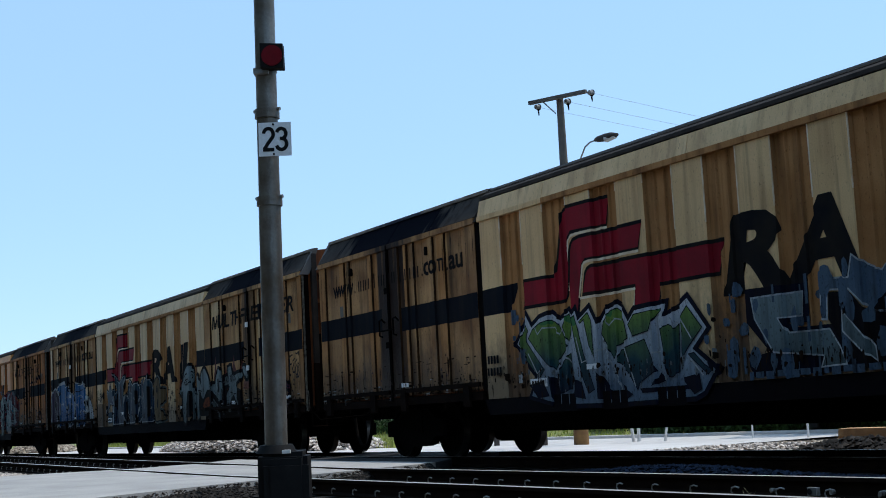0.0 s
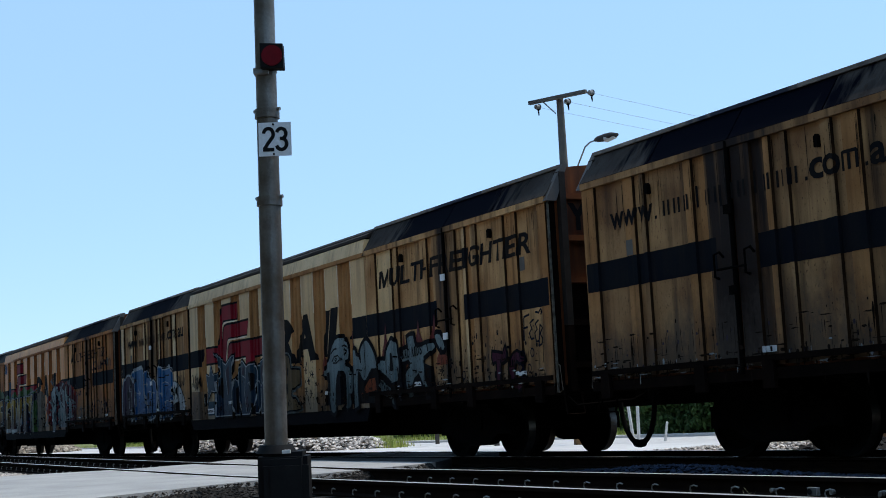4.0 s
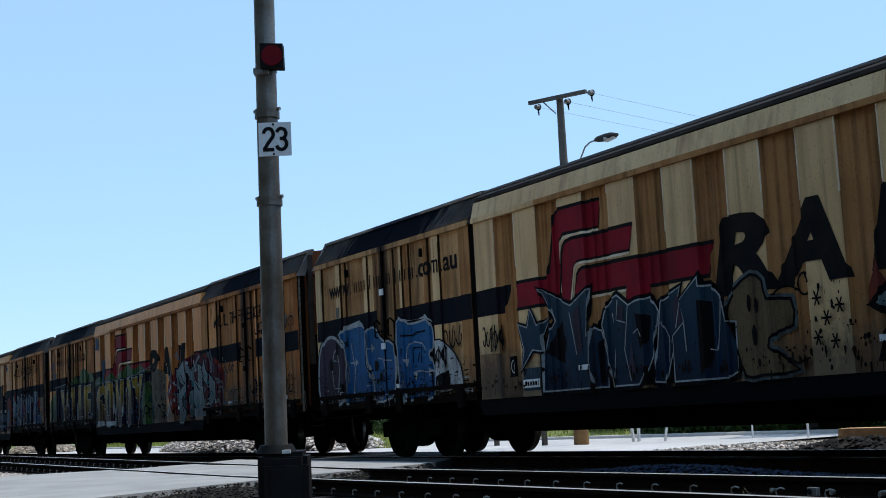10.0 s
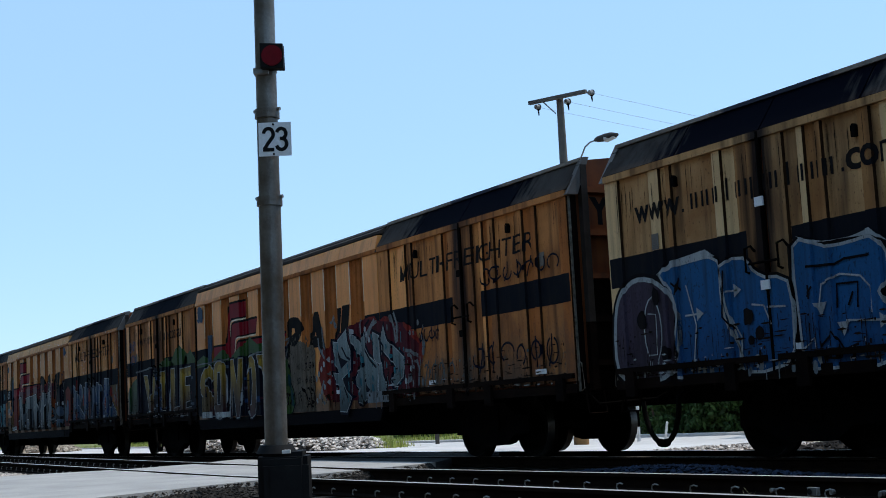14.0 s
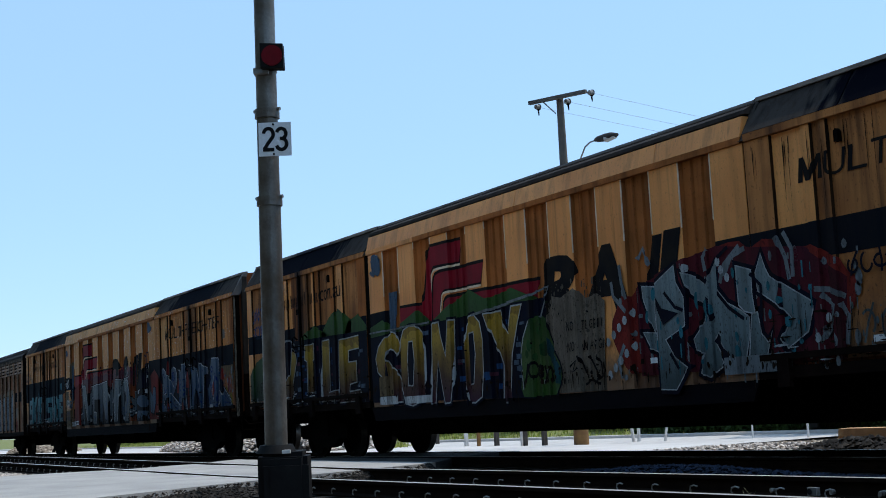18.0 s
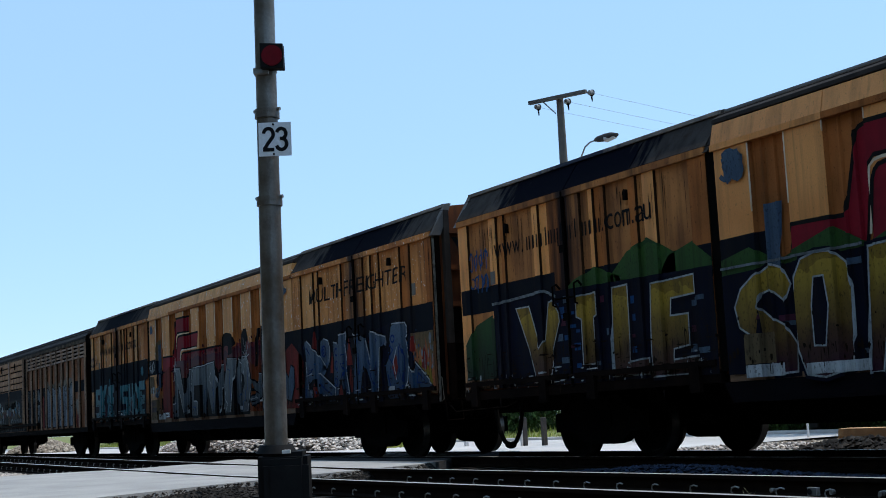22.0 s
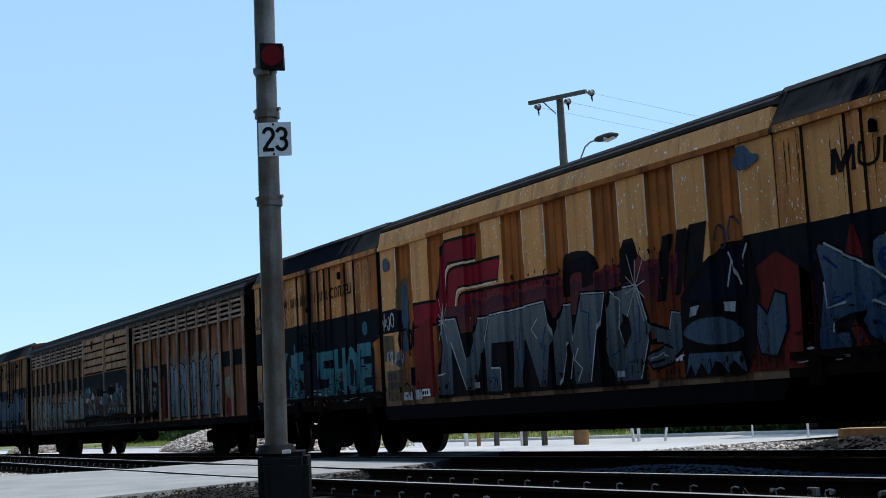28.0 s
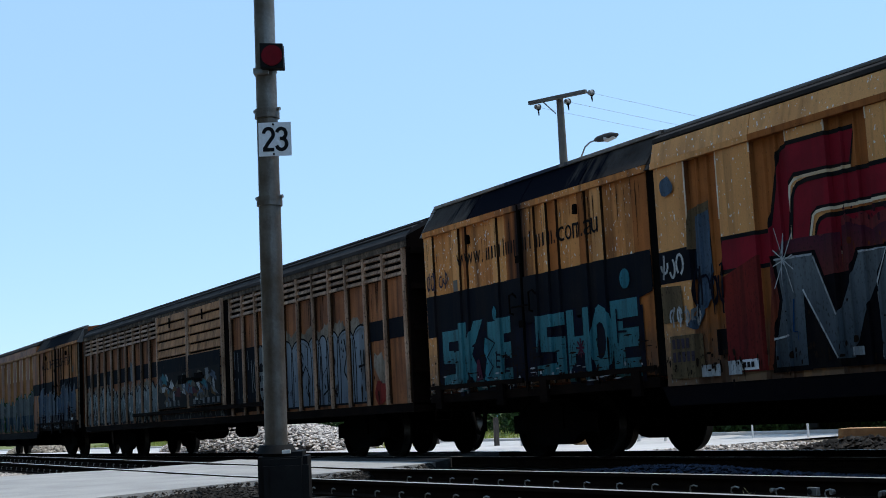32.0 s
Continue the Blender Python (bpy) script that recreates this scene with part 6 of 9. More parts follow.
form(van_b, ((7.5, 1.94), (7.74, 1.88), (7.85, 2.13), (8.0, 1.89), (8.29, 1.97), (8.09, 1.74), (8.1, 1.52), (7.86, 1.55), (7.54, 1.28), (7.63, 1.57)), F_SPIRE, S_LINE, S_BLACK, 4, 0.02, 0.09, label="dark teal graffiti star with a white edge")
layer_part(van_b, "graffiti_face", [rect(7.55, 8.08, 0.98, 1.3)], 1, S_DEEP)
for pts in (((8.06, 2.4), (8.88, 2.09), (9.31, 2.28), (9.22, 1.65), (9.34, 1.75), (9.52, 1.7), (9.63, 1.35), (9.61, 0.95), (8.75, 0.95), (8.08, 0.95), (8.09, 1.46), (8.24, 1.77), (8.42, 1.92)),
            ((9.53, 1.77), (9.61, 1.94), (9.8, 2.07), (9.98, 2.12), (10.22, 1.97), (10.37, 2.01), (10.64, 2.03), (10.78, 1.84), (10.7, 1.59), (10.61, 1.28), (10.41, 1.01), (10.35, 0.95), (9.73, 0.95), (9.66, 1.35)),
            ((10.82, 1.94), (11.3, 2.09), (11.22, 1.9), (11.63, 2.17), (11.64, 2.06), (11.83, 2.05), (11.97, 1.91), (12.03, 1.61), (12.29, 1.58), (12.27, 1.04), (12.04, 0.95), (11.09, 0.95), (11.1, 1.49), (10.93, 1.12), (10.86, 0.95), (10.63, 0.97), (10.75, 1.59))):
    form(van_b, pts, F_SPIRE, S_LINE, S_BLACK, 2, 0.022, 0.12, label="dark teal spired graffiti with white edges")
strokes(van_b, [[(8.34, 2.1), (8.42, 1.9)], [(8.86, 2.0), (8.99, 1.41)], [(9.3, 1.75), (9.25, 1.3), (9.3, 1.0)], [(10.0, 2.05), (9.95, 1.8), (10.15, 1.75)], [(10.22, 1.97), (10.1, 1.4), (10.2, 1.0)], [(10.3, 1.6), (10.4, 1.65), (10.45, 1.55)],
                [(11.1, 1.5), (11.34, 1.66), (11.28, 1.9), (11.18, 1.6)], [(11.34, 1.64), (11.36, 1.3)], [(11.99, 1.9), (11.95, 1.6), (11.89, 1.28), (11.75, 1.3)], [(10.7, 1.65), (10.85, 1.7), (10.98, 1.5), (10.95, 1.2)], [(9.75, 1.0), (9.85, 1.6), (9.8, 1.9)]], S_LINE, 0.018, 6)
layer_part(van_b, "graffiti_face", [poly((8.9, 1.95), (9.1, 2.1), (9.12, 1.5), (9.02, 1.4)), poly((9.95, 2.0), (10.12, 1.95), (10.1, 1.78), (9.98, 1.82)), poly((11.15, 1.9), (11.25, 2.02), (11.3, 1.68), (11.16, 1.58)), poly((10.15, 1.1), (10.3, 1.1), (10.25, 1.5))], 5, S_LILAC)
layer_part(van_b, "graffiti_face", [poly((8.15, 1.5), (8.6, 1.9), (8.75, 1.6), (8.65, 1.3)), poly((10.35, 1.85), (10.62, 1.8), (10.55, 1.5), (10.42, 1.4)), poly((9.4, 1.5), (9.58, 1.6), (9.56, 1.0), (9.45, 1.0)), poly((11.6, 1.9), (11.85, 1.85), (11.8, 1.2), (11.6, 1.0))], 5, S_BLACK)
form(van_b, ((12.09, 1.76), (12.28, 1.95), (12.58, 2.09), (12.77, 2.0), (12.82, 1.79), (13.16, 1.76), (13.17, 1.47), (12.93, 1.42), (12.8, 1.25), (13.22, 0.98), (12.68, 0.95), (12.4, 0.95), (12.28, 1.24), (12.11, 1.55)), S_TAN, S_BLACK, S_GREY, 2, 0.035, 0.11, 2, "tan ghost shape with black edges")
layer_part(van_b, "graffiti_stroke", [blob(12.54, 1.77, 0.035, 0.1), blob(12.66, 1.73, 0.035, 0.09), blob(12.60, 1.40, 0.04, 0.12)], 6, S_BLACK)
strokes(van_b, [arc(13.1, 1.75, 0.25, 0.15, 20, 150), arc(13.4, 1.9, 0.1, 0.12, 0, 300), [(12.9, 1.2), (13.2, 1.05), (13.4, 1.1)]], S_BLACK, 0.025, 6)
for u, z in ((13.62, 1.72), (13.75, 1.5), (13.6, 1.3), (13.85, 1.25), (13.95, 1.62), (19.3, 1.4), (19.5, 1.25), (19.6, 1.5), (19.35, 1.15)):
    strokes(van_b, [[(u - 0.07 * math.cos(radians(60 * k)), z - 0.09 * math.sin(radians(60 * k))), (u + 0.07 * math.cos(radians(60 * k)), z + 0.09 * math.sin(radians(60 * k)))] for k in range(3)], S_BLACK, 0.022, 6)
marks(van_b, 13.5, 14.2, 0.95, 1.9, 40, S_BLACK, 59, 5, (0.01, 0.045))
for u, z, h, w2 in ((14.45, 1.6, 0.55, 0.16), (15.87, 1.75, 0.6, 0.13), (17.18, 1.75, 0.6, 0.13), (17.05, 1.6, 0.35, 0.1), (18.44, 1.8, 0.5, 0.16), (19.02, 1.85, 0.5, 0.15), (17.88, 1.7, 0.4, 0.12), (19.3, 1.5, 0.4, 0.2)):
    layer_part(van_b, "graffiti_flame", [poly((u - w2, z), (u + w2, z), (u + w2 * 0.8, z + h * 0.3), (u + w2 * 0.2, z + h * 0.55), (u, z + h), (u - w2 * 0.45, z + h * 0.55), (u - w2 * 0.9, z + h * 0.3))], 1.3, F_FLAME)
layer_part(van_b, "graffiti_backing", [poly((14.35, 1.0), (19.0, 0.96), (18.9, 1.5), (17.9, 1.75), (16.0, 1.7), (14.6, 1.6))], 1, S_BLACK)
layer_part(van_b, "graffiti_flame", [poly((16.15, 1.15), (16.8, 1.2), (16.75, 1.42), (16.5, 1.4)), poly((15.1, 1.0), (15.3, 1.05), (15.25, 1.5), (15.15, 1.4)), poly((17.9, 1.1), (18.1, 1.1), (18.0, 1.6), (17.9, 1.5))], 2, S_ORANGE)
for pts in (((14.86, 2.05), (15.08, 2.23), (15.38, 2.24), (15.57, 2.06), (15.56, 1.83), (15.4, 1.74), (15.63, 1.66), (15.74, 1.5), (15.7, 1.19), (15.56, 0.91), (15.31, 0.92), (15.44, 1.28), (15.38, 1.51), (15.18, 1.6), (15.05, 1.3), (15.02, 0.87), (14.77, 0.87), (14.68, 1.28), (14.55, 1.51), (14.35, 1.59), (14.64, 1.8), (14.78, 1.89)),
            ((15.83, 1.96), (15.98, 1.97), (16.01, 1.87), (16.13, 1.84), (16.2, 1.71), (16.15, 1.92), (16.3, 2.07), (16.48, 2.12), (16.69, 1.96), (16.82, 1.78), (16.87, 1.56), (16.64, 1.56), (16.45, 1.42), (16.29, 1.36), (16.17, 1.46), (16.08, 1.54), (16.03, 1.25), (16.04, 0.93), (15.74, 0.92), (15.76, 1.34), (15.84, 1.65)),
            ((16.92, 1.73), (17.11, 1.72), (17.16, 1.86), (17.33, 2.01), (17.5, 2.05), (17.68, 1.9), (17.75, 1.65), (17.72, 1.44), (17.56, 1.29), (17.37, 1.28), (17.14, 1.41), (16.87, 1.54)),
            ((16.9, 1.41), (17.15, 1.3), (17.41, 1.17), (17.52, 0.88), (17.19, 1.03), (16.91, 1.11)),
            ((17.8, 1.84), (18.01, 1.87), (18, 2.04), (18.26, 2.07), (18.33, 1.88), (18.66, 1.88), (18.97, 1.9), (19.03, 1.78), (18.79, 1.69), (18.6, 1.59), (18.69, 1.3), (18.79, 1.16), (18.62, 1.06), (18.38, 1.38), (18.14, 1.2), (18.23, 1.04), (17.99, 0.99), (17.86, 1.41), (18.05, 1.54), (18.03, 1.63), (17.77, 1.61)),
            ((19.05, 1.99), (19.28, 2.01), (19.44, 1.77), (19.26, 1.71))):
    form(van_b, pts, F_SILVER, S_BLACK, S_BLACK, 2, 0.055, 0.10, 2, "pale grey bubble graffiti letters with black edges")
layer_part(van_b, "graffiti_stroke", [poly(*pts) for pts in (((15.16, 1.55), (15.37, 1.48), (15.4, 1.25), (15.26, 0.98), (15.08, 0.98), (15.08, 1.3)), ((17.34, 1.78), (17.48, 1.82), (17.53, 1.52), (17.47, 1.49), (17.31, 1.51)), ((16.16, 1.41), (16.29, 1.31), (16.37, 1.09), (16.2, 1.2)), ((14.62, 1.59), (14.78, 1.63), (14.8, 1.28), (14.74, 1.24)))], 6, S_BLACK)
strokes(van_b, [[(14.92, 1.8), (15.03, 1.89), (15.2, 1.91), (15.29, 1.83), (15.13, 1.77), (14.97, 1.78)], [(15.07, 1.87), (15.16, 1.84), (15.11, 1.8), (15.05, 1.84)], [(15.37, 1.99), (15.43, 2.03), (15.5, 1.97), (15.45, 1.9), (15.36, 1.92)], [(15.29, 2.07), (15.44, 2.09), (15.55, 2.02)], [(14.88, 1.95), (15.04, 2.03), (15.17, 2.04)], [(15.55, 1.61), (15.58, 1.53), (15.7, 1.53), (15.71, 1.61)], [(15.84, 1.52), (15.98, 1.51), (16.02, 1.6), (16.26, 1.57)], [(17.52, 1.74), (17.71, 1.72)], [(16.38, 2.11), (16.4, 1.61), (16.36, 1.44)], [(18.19, 1.47), (18.34, 1.45)], [(18.81, 1.87), (18.87, 1.66)]], S_BLACK, 0.028, 7)
for ch, k in zip("BADKIDS", (0, 1, 2, 3.5, 4.4, 5.1, 6.1)):
    u, z = 17.8 + 0.112 * k, 1.68 + 0.006 * k
    layer_part(van_b, "graffiti_letter", [glyph_at(ch, u, u + (0.03 if ch == "I" else 0.075), z, z + 0.15, 0.025)], 7, S_BLACK)
for k in range(6):
    strokes(van_b, [[(16.95 + 0.09 * k, 1.36 - 0.05 * k), (17.0 + 0.09 * k, 1.26 - 0.05 * k)], [(16.98 + 0.09 * k, 1.26 - 0.05 * k), (17.03 + 0.09 * k, 1.34 - 0.05 * k)]], S_BLACK, 0.018, 7)
marks(van_b, 14.2, 19.4, 0.95, 1.4, 110, S_BLACK, 60, 6, (0.01, 0.05))
marks(van_b, 19.0, 22.3, 1.05, 1.9, 120, S_BLACK, 61, 5, (0.015, 0.06))
for pts in (((20.84, 1.61), (21.18, 1.56), (21.29, 1.67), (21.32, 1.45), (21.13, 1.42), (21.08, 1.37), (21.05, 1.08), (20.94, 1.08), (20.95, 1.44), (20.85, 1.42)), ((21.37, 1.47), (21.54, 1.57), (21.71, 1.53), (21.79, 1.42), (21.67, 1.38), (21.58, 1.44), (21.5, 1.37), (21.47, 1.23), (21.57, 1.12), (21.68, 1.15), (21.75, 1.21), (21.82, 1.11), (21.63, 0.99), (21.43, 1.02), (21.35, 1.18))):
    form(van_b, pts, S_PLUM, S_BLACK, S_BLACK, 2, 0.035, 0.06, 2, "small plum graffiti letter with black edges")
strokes(van_b, [[(21.82, 2.04), (21.8, 1.7)], [(21.82, 2.04), (21.98, 2.07)], [(21.81, 1.88), (21.92, 1.89)], [(22.09, 1.99), (21.98, 1.94), (22.03, 1.86), (21.95, 1.8), (22, 1.71), (22.08, 1.72)], [(22.22, 1.97), (22.13, 1.92), (22.17, 1.84), (22.1, 1.79), (22.13, 1.67), (22.2, 1.67)], [(22.25, 1.91), (22.19, 1.6)], [(22.25, 1.9), (22.31, 1.85), (22.24, 1.77), (22.3, 1.7), (22.27, 1.62), (22.19, 1.6)], [(22.14, 2.09), (22.23, 2.07), (22.29, 2.12), (22.33, 2.08), (22.28, 2.04)]], S_NAVY, 0.032, 6)
for u, z in ((19.95, 1.3), (20.05, 1.15), (21.75, 1.5), (21.9, 1.3), (21.7, 1.32), (22.0, 1.52)):
    layer_part(van_b, "graffiti_ring", [ribbon(arc(u, z, 0.045, 0.06, 0, 360, 12), 0.02)], 6, S_NAVY)
marks(van_b, 0.2, 6.1, 0.98, 1.15, 50, S_PALE, 63, 6, (0.02, 0.08))

# third van: tall yellow words over green hills, grey letters among red dots
for a, e, z in ((0.1, 1.3, 2.15), (1.0, 3.0, 2.35), (2.6, 4.4, 2.55), (4.0, 5.4, 2.78), (5.0, 6.13, 2.62)):
    layer_part(van_c, "graffiti_hill", [poly((a, 1.2), (e, 1.2), (e, z - 0.25), ((a + e) / 2 + 0.2, z), ((a + e) / 2 - 0.3, z - 0.12), (a, z - 0.4))], 1, F_HILL)
layer_part(van_c, "graffiti_hill", [poly((6.3, 1.9), (12.1, 2.2), (11.2, 2.5), (10.4, 2.42), (9.9, 2.62), (9.2, 2.42), (8.6, 2.2), (8.1, 2.45), (7.2, 2.2), (6.8, 2.4), (6.3, 2.3))], 2, F_HILL)
S_DUST = spray("sprayed_dusty_grey", (0.12, 0.10, 0.075), (0.08, 0.07, 0.055))
S_CHALK = spray("sprayed_chalky_cream", (0.19, 0.15, 0.115), (0.13, 0.105, 0.08))
layer_part(van_c, "dust_patch", [poly((12.05, 0.91), (13.43, 0.91), (13.56, 2.08), (13.3, 2.2), (13.05, 2.16), (12.82, 2.32), (12.5, 2.22), (12.25, 2.27), (12.0, 1.9))], 1.8, S_CHALK, label="chalky speckled patch")
form(van_c, ((11.37, 1.5), (11.45, 1.74), (11.64, 1.99), (11.85, 2.03), (12.03, 1.97), (12.11, 1.74), (12.26, 1.5), (12.39, 1.34), (12.44, 1.14), (12.33, 0.96), (12.2, 0.90), (11.41, 0.90), (11.39, 1.2)), F_MOSS, None, S_NAVY, 4.2, 0.03, 0.05, rounded=2, label="green graffiti creature")
strokes(van_c, [[(11.42, 1.0), (11.4, 1.5), (11.48, 1.74), (11.64, 1.97)]], S_LINE, 0.022, 7.4)
layer_part(van_c, "graffiti_face", [poly((12.04, 1.74), (12.26, 1.47), (12.43, 1.24), (12.40, 1.04), (12.21, 1.06), (12.15, 1.31), (12.05, 1.52))], 6, S_SEA)
layer_part(van_c, "graffiti_face", [blob(u, z, r2, 1.2 * r2, 12, 0.3, u) for u, z, r2 in ((11.62, 1.62, 0.07), (11.56, 1.5, 0.05), (11.95, 1.55, 0.09), (11.82, 1.82, 0.05), (11.72, 1.45, 0.05))], 6.2, S_DARKGREEN)
strokes(van_c, [arc(11.68, 1.27, 0.09, 0.1, 20, 330), arc(11.84, 1.24, 0.06, 0.09, 0, 350), [(11.58, 1.36), (11.5, 1.1)], [(11.95, 1.32), (12.02, 1.08), (12.1, 1.3), (12.16, 1.08)], [(11.93, 1.06), (12.0, 1.18)]], S_BLACK, 0.045, 7.5)
layer_part(van_c, "graffiti_dot", [rect(11.97, 12.03, 1.2, 1.26), rect(11.9, 11.95, 1.06, 1.12)], 7.8, S_LINE)
layer_part(van_c, "graffiti_bar", [rect(11.28, 11.42, z, z + 0.07) for z in (1.62, 1.45, 1.28)], 7.6, S_STEEL)
layer_part(van_c, "graffiti_backing", [poly((1.05, 1.05), (6.13, 1.0), (6.13, 2.28), (1.0, 2.35))], 2, S_NAVY)
layer_part(van_c, "graffiti_backing", [poly((6.3, 0.98), (11.6, 0.88), (12.1, 2.28), (9.0, 2.2), (6.3, 2.12))], 3, S_NAVY)
for pts in (((1.62, 2.18), (1.98, 2.18), (2.1, 1.88), (2.22, 1.56), (2.37, 1.67), (2.5, 2.19), (2.66, 2.2), (2.79, 2.02), (2.81, 1.9), (2.63, 1.56), (2.49, 1.19), (2.33, 1.13), (2.07, 1.16), (1.92, 1.58), (1.78, 1.86)),
            ((3.24, 2.2), (3.71, 2.21), (3.71, 1.91), (3.59, 1.86), (3.6, 1.27), (3.34, 1.26), (3.35, 1.88), (3.23, 1.92)),
            ((4.05, 2.23), (4.39, 2.24), (4.38, 1.62), (4.36, 1.25), (4.77, 1.27), (4.75, 1.07), (4.01, 1.08), (4.01, 1.56)),
            ((4.93, 2.19), (5.75, 2.22), (5.75, 1.99), (5.28, 1.97), (5.25, 1.76), (5.6, 1.76), (5.59, 1.38), (5.28, 1.35), (5.26, 1.22), (5.75, 1.24), (5.72, 1.03), (4.85, 1.03), (4.88, 1.59))):
    form(van_c, pts, F_YELLOW, S_LINE, S_NAVY, 4, 0.022, 0.10, label="tall yellow graffiti letters with pale edges on navy")
for pts in (((6.5, 1.74), (6.62, 1.94), (6.84, 2.07), (7.09, 2.17), (7.28, 2.11), (7.39, 1.92), (7.28, 1.74), (7.06, 1.89), (6.91, 1.86), (6.86, 1.71), (7.04, 1.58), (7.27, 1.47), (7.43, 1.26), (7.4, 0.96), (7.05, 0.95), (6.98, 1.14), (6.78, 1.38), (6.56, 1.5)),
            ((7.5, 1.98), (7.62, 2.16), (7.83, 2.21), (8.05, 2.2), (8.24, 2.06), (8.31, 1.79), (8.3, 1.3), (8.21, 0.95), (7.87, 0.88), (7.6, 0.92), (7.49, 1.19), (7.45, 1.67)),
            ((8.56, 2.18), (8.9, 2.19), (8.95, 1.96), (9.09, 1.63), (9.2, 2.19), (9.35, 2.19), (9.28, 1.17), (9.19, 0.89), (9, 0.88), (8.83, 1.56), (8.69, 0.9), (8.48, 0.89), (8.52, 1.59)),
            ((9.65, 1.72), (9.74, 2.06), (9.9, 2.19), (10.05, 2.21), (10.23, 2.08), (10.3, 1.8), (10.28, 1.32), (10.2, 0.94), (9.99, 0.86), (9.72, 0.87), (9.65, 1.22)),
            ((10.34, 2.19), (10.57, 2.19), (10.8, 2.2), (10.9, 1.93), (11.03, 1.8), (11.18, 2.23), (11.48, 2.23), (11.34, 1.96), (11.15, 1.52), (11.07, 1.01), (11.01, 0.84), (10.75, 0.82), (10.81, 1.39), (10.73, 1.56), (10.55, 1.81))):
    form(van_c, pts, F_YELLOW, S_LINE, S_NAVY, 4.4, 0.024, 0.10, label="tall yellow graffiti letters with pale edges on navy")
for pts in (((7.8, 1.95), (7.95, 1.95), (7.99, 1.63), (7.91, 1.21), (7.74, 1.22), (7.74, 1.65)), ((9.89, 1.93), (10.03, 1.94), (10.06, 1.61), (9.97, 1.15), (9.83, 1.14), (9.83, 1.56))):
    layer_part(van_c, "graffiti_hole", [poly(*pts)], 6.6, S_NAVY)
    layer_part(van_c, "graffiti_outline", [closed(pts, 0.02)], 7, S_LINE)
rb = random.Random(77)
for a, e, zb, zt, base in ((2.5, 6.0, 1.15, 2.15, 5), (6.5, 11.8, 1.0, 2.05, 7)):
    for mat in (S_BLUE, S_STEEL, S_PLUM):
        layer_part(van_c, "graffiti_bar", [rect(u, u + rb.uniform(0.1, 0.28), z, z + rb.uniform(0.04, 0.1)) for u, z in [(rb.uniform(a, e), rb.uniform(zb, zt)) for _ in range(16)]], 3 if base == 5 else 4, mat)
layer_part(van_c, "graffiti_stroke", [ribbon([(1.0, 2.3), (2.4, 2.36), (2.75, 2.25)], 0.04), ribbon([(10.0, 2.2), (11.6, 2.33), (12.15, 2.42), (11.9, 2.0)], 0.04), ribbon([(6.3, 2.2), (8.5, 2.22)], 0.03)], 7, S_PALE)
scribble(van_c, 0.3, 0.9, 2.86, 3.18, S_BLUE, 71, 0.03, 4)
scribble(van_c, 0.32, 0.88, 2.52, 2.8, S_BLUE, 171, 0.03, 4)
scribble(van_c, 6.4, 6.8, 3.2, 3.55, S_STEEL, 72, 0.06, 2)
layer_part(van_c, "graffiti_smear", [blob(6.62, 3.38, 0.2, 0.2, 16, 0.5, 1.0), poly((7.05, 1.9), (7.25, 1.9), (7.35, 2.85), (7.05, 2.85))], 5, S_STEEL)

marks(van_c, 12.05, 13.5, 1.5, 2.42, 260, S_DUST, 73, 2.6, (0.012, 0.04))
marks(van_c, 12.1, 13.5, 1.0, 2.2, 120, S_BLACK, 173, 2.8, (0.006, 0.025))
for z, text in ((1.74, "NO TAGGIN"), (1.46, "NO   AGGIN")):
    for k, ch in enumerate(text):
        if ch != " ":
            layer_part(van_c, "graffiti_letter", [glyph_at(ch, 12.62 + 0.096 * k, 12.62 + 0.096 * k + (0.03 if ch == "I" else 0.075), z + 0.006 * (k % 3), z + 0.13, 0.0, 0.12)], 7, S_BLACK)
scribble(van_c, 12.9, 13.08, 1.46, 1.6, S_BLACK, 75, 0.018, 2)
strokes(van_c, [[(12.66, 1.26), (12.8, 1.33), (12.72, 1.18), (12.84, 1.24)], [(12.84, 1.4), (12.98, 1.16)], [(13.08, 1.38), (13.3, 1.08)], [(13.22, 1.38), (13.34, 1.28), (13.36, 1.1), (13.22, 1.04)], [(12.95, 1.0), (13.1, 1.06), (13.3, 1.0)]], S_BLACK, 0.035, 7)
layer_part(van_c, "graffiti_cloud", [blob(14.2, 1.65, 0.5, 0.52, 24, 0.3, 4.0), blob(15.3, 1.6, 0.8, 0.45, 24, 0.3, 5.0), blob(17.2, 1.72, 0.85, 0.55, 24, 0.3, 6.0), blob(16.3, 1.9, 0.7, 0.6, 24, 0.3, 7.0)], 2, S_RED)
marks(van_c, 13.9, 18.1, 1.0, 2.4, 90, S_PALE, 78, 3, (0.03, 0.11))
layer_part(van_c, "graffiti_backing", [poly((14.19, 2.17), (15.21, 2.42), (15.81, 2.5), (16.47, 2.4), (17.3, 2.3), (17.9, 1.9), (17.8, 1.05), (14.2, 1.05))], 3, S_MAROON)
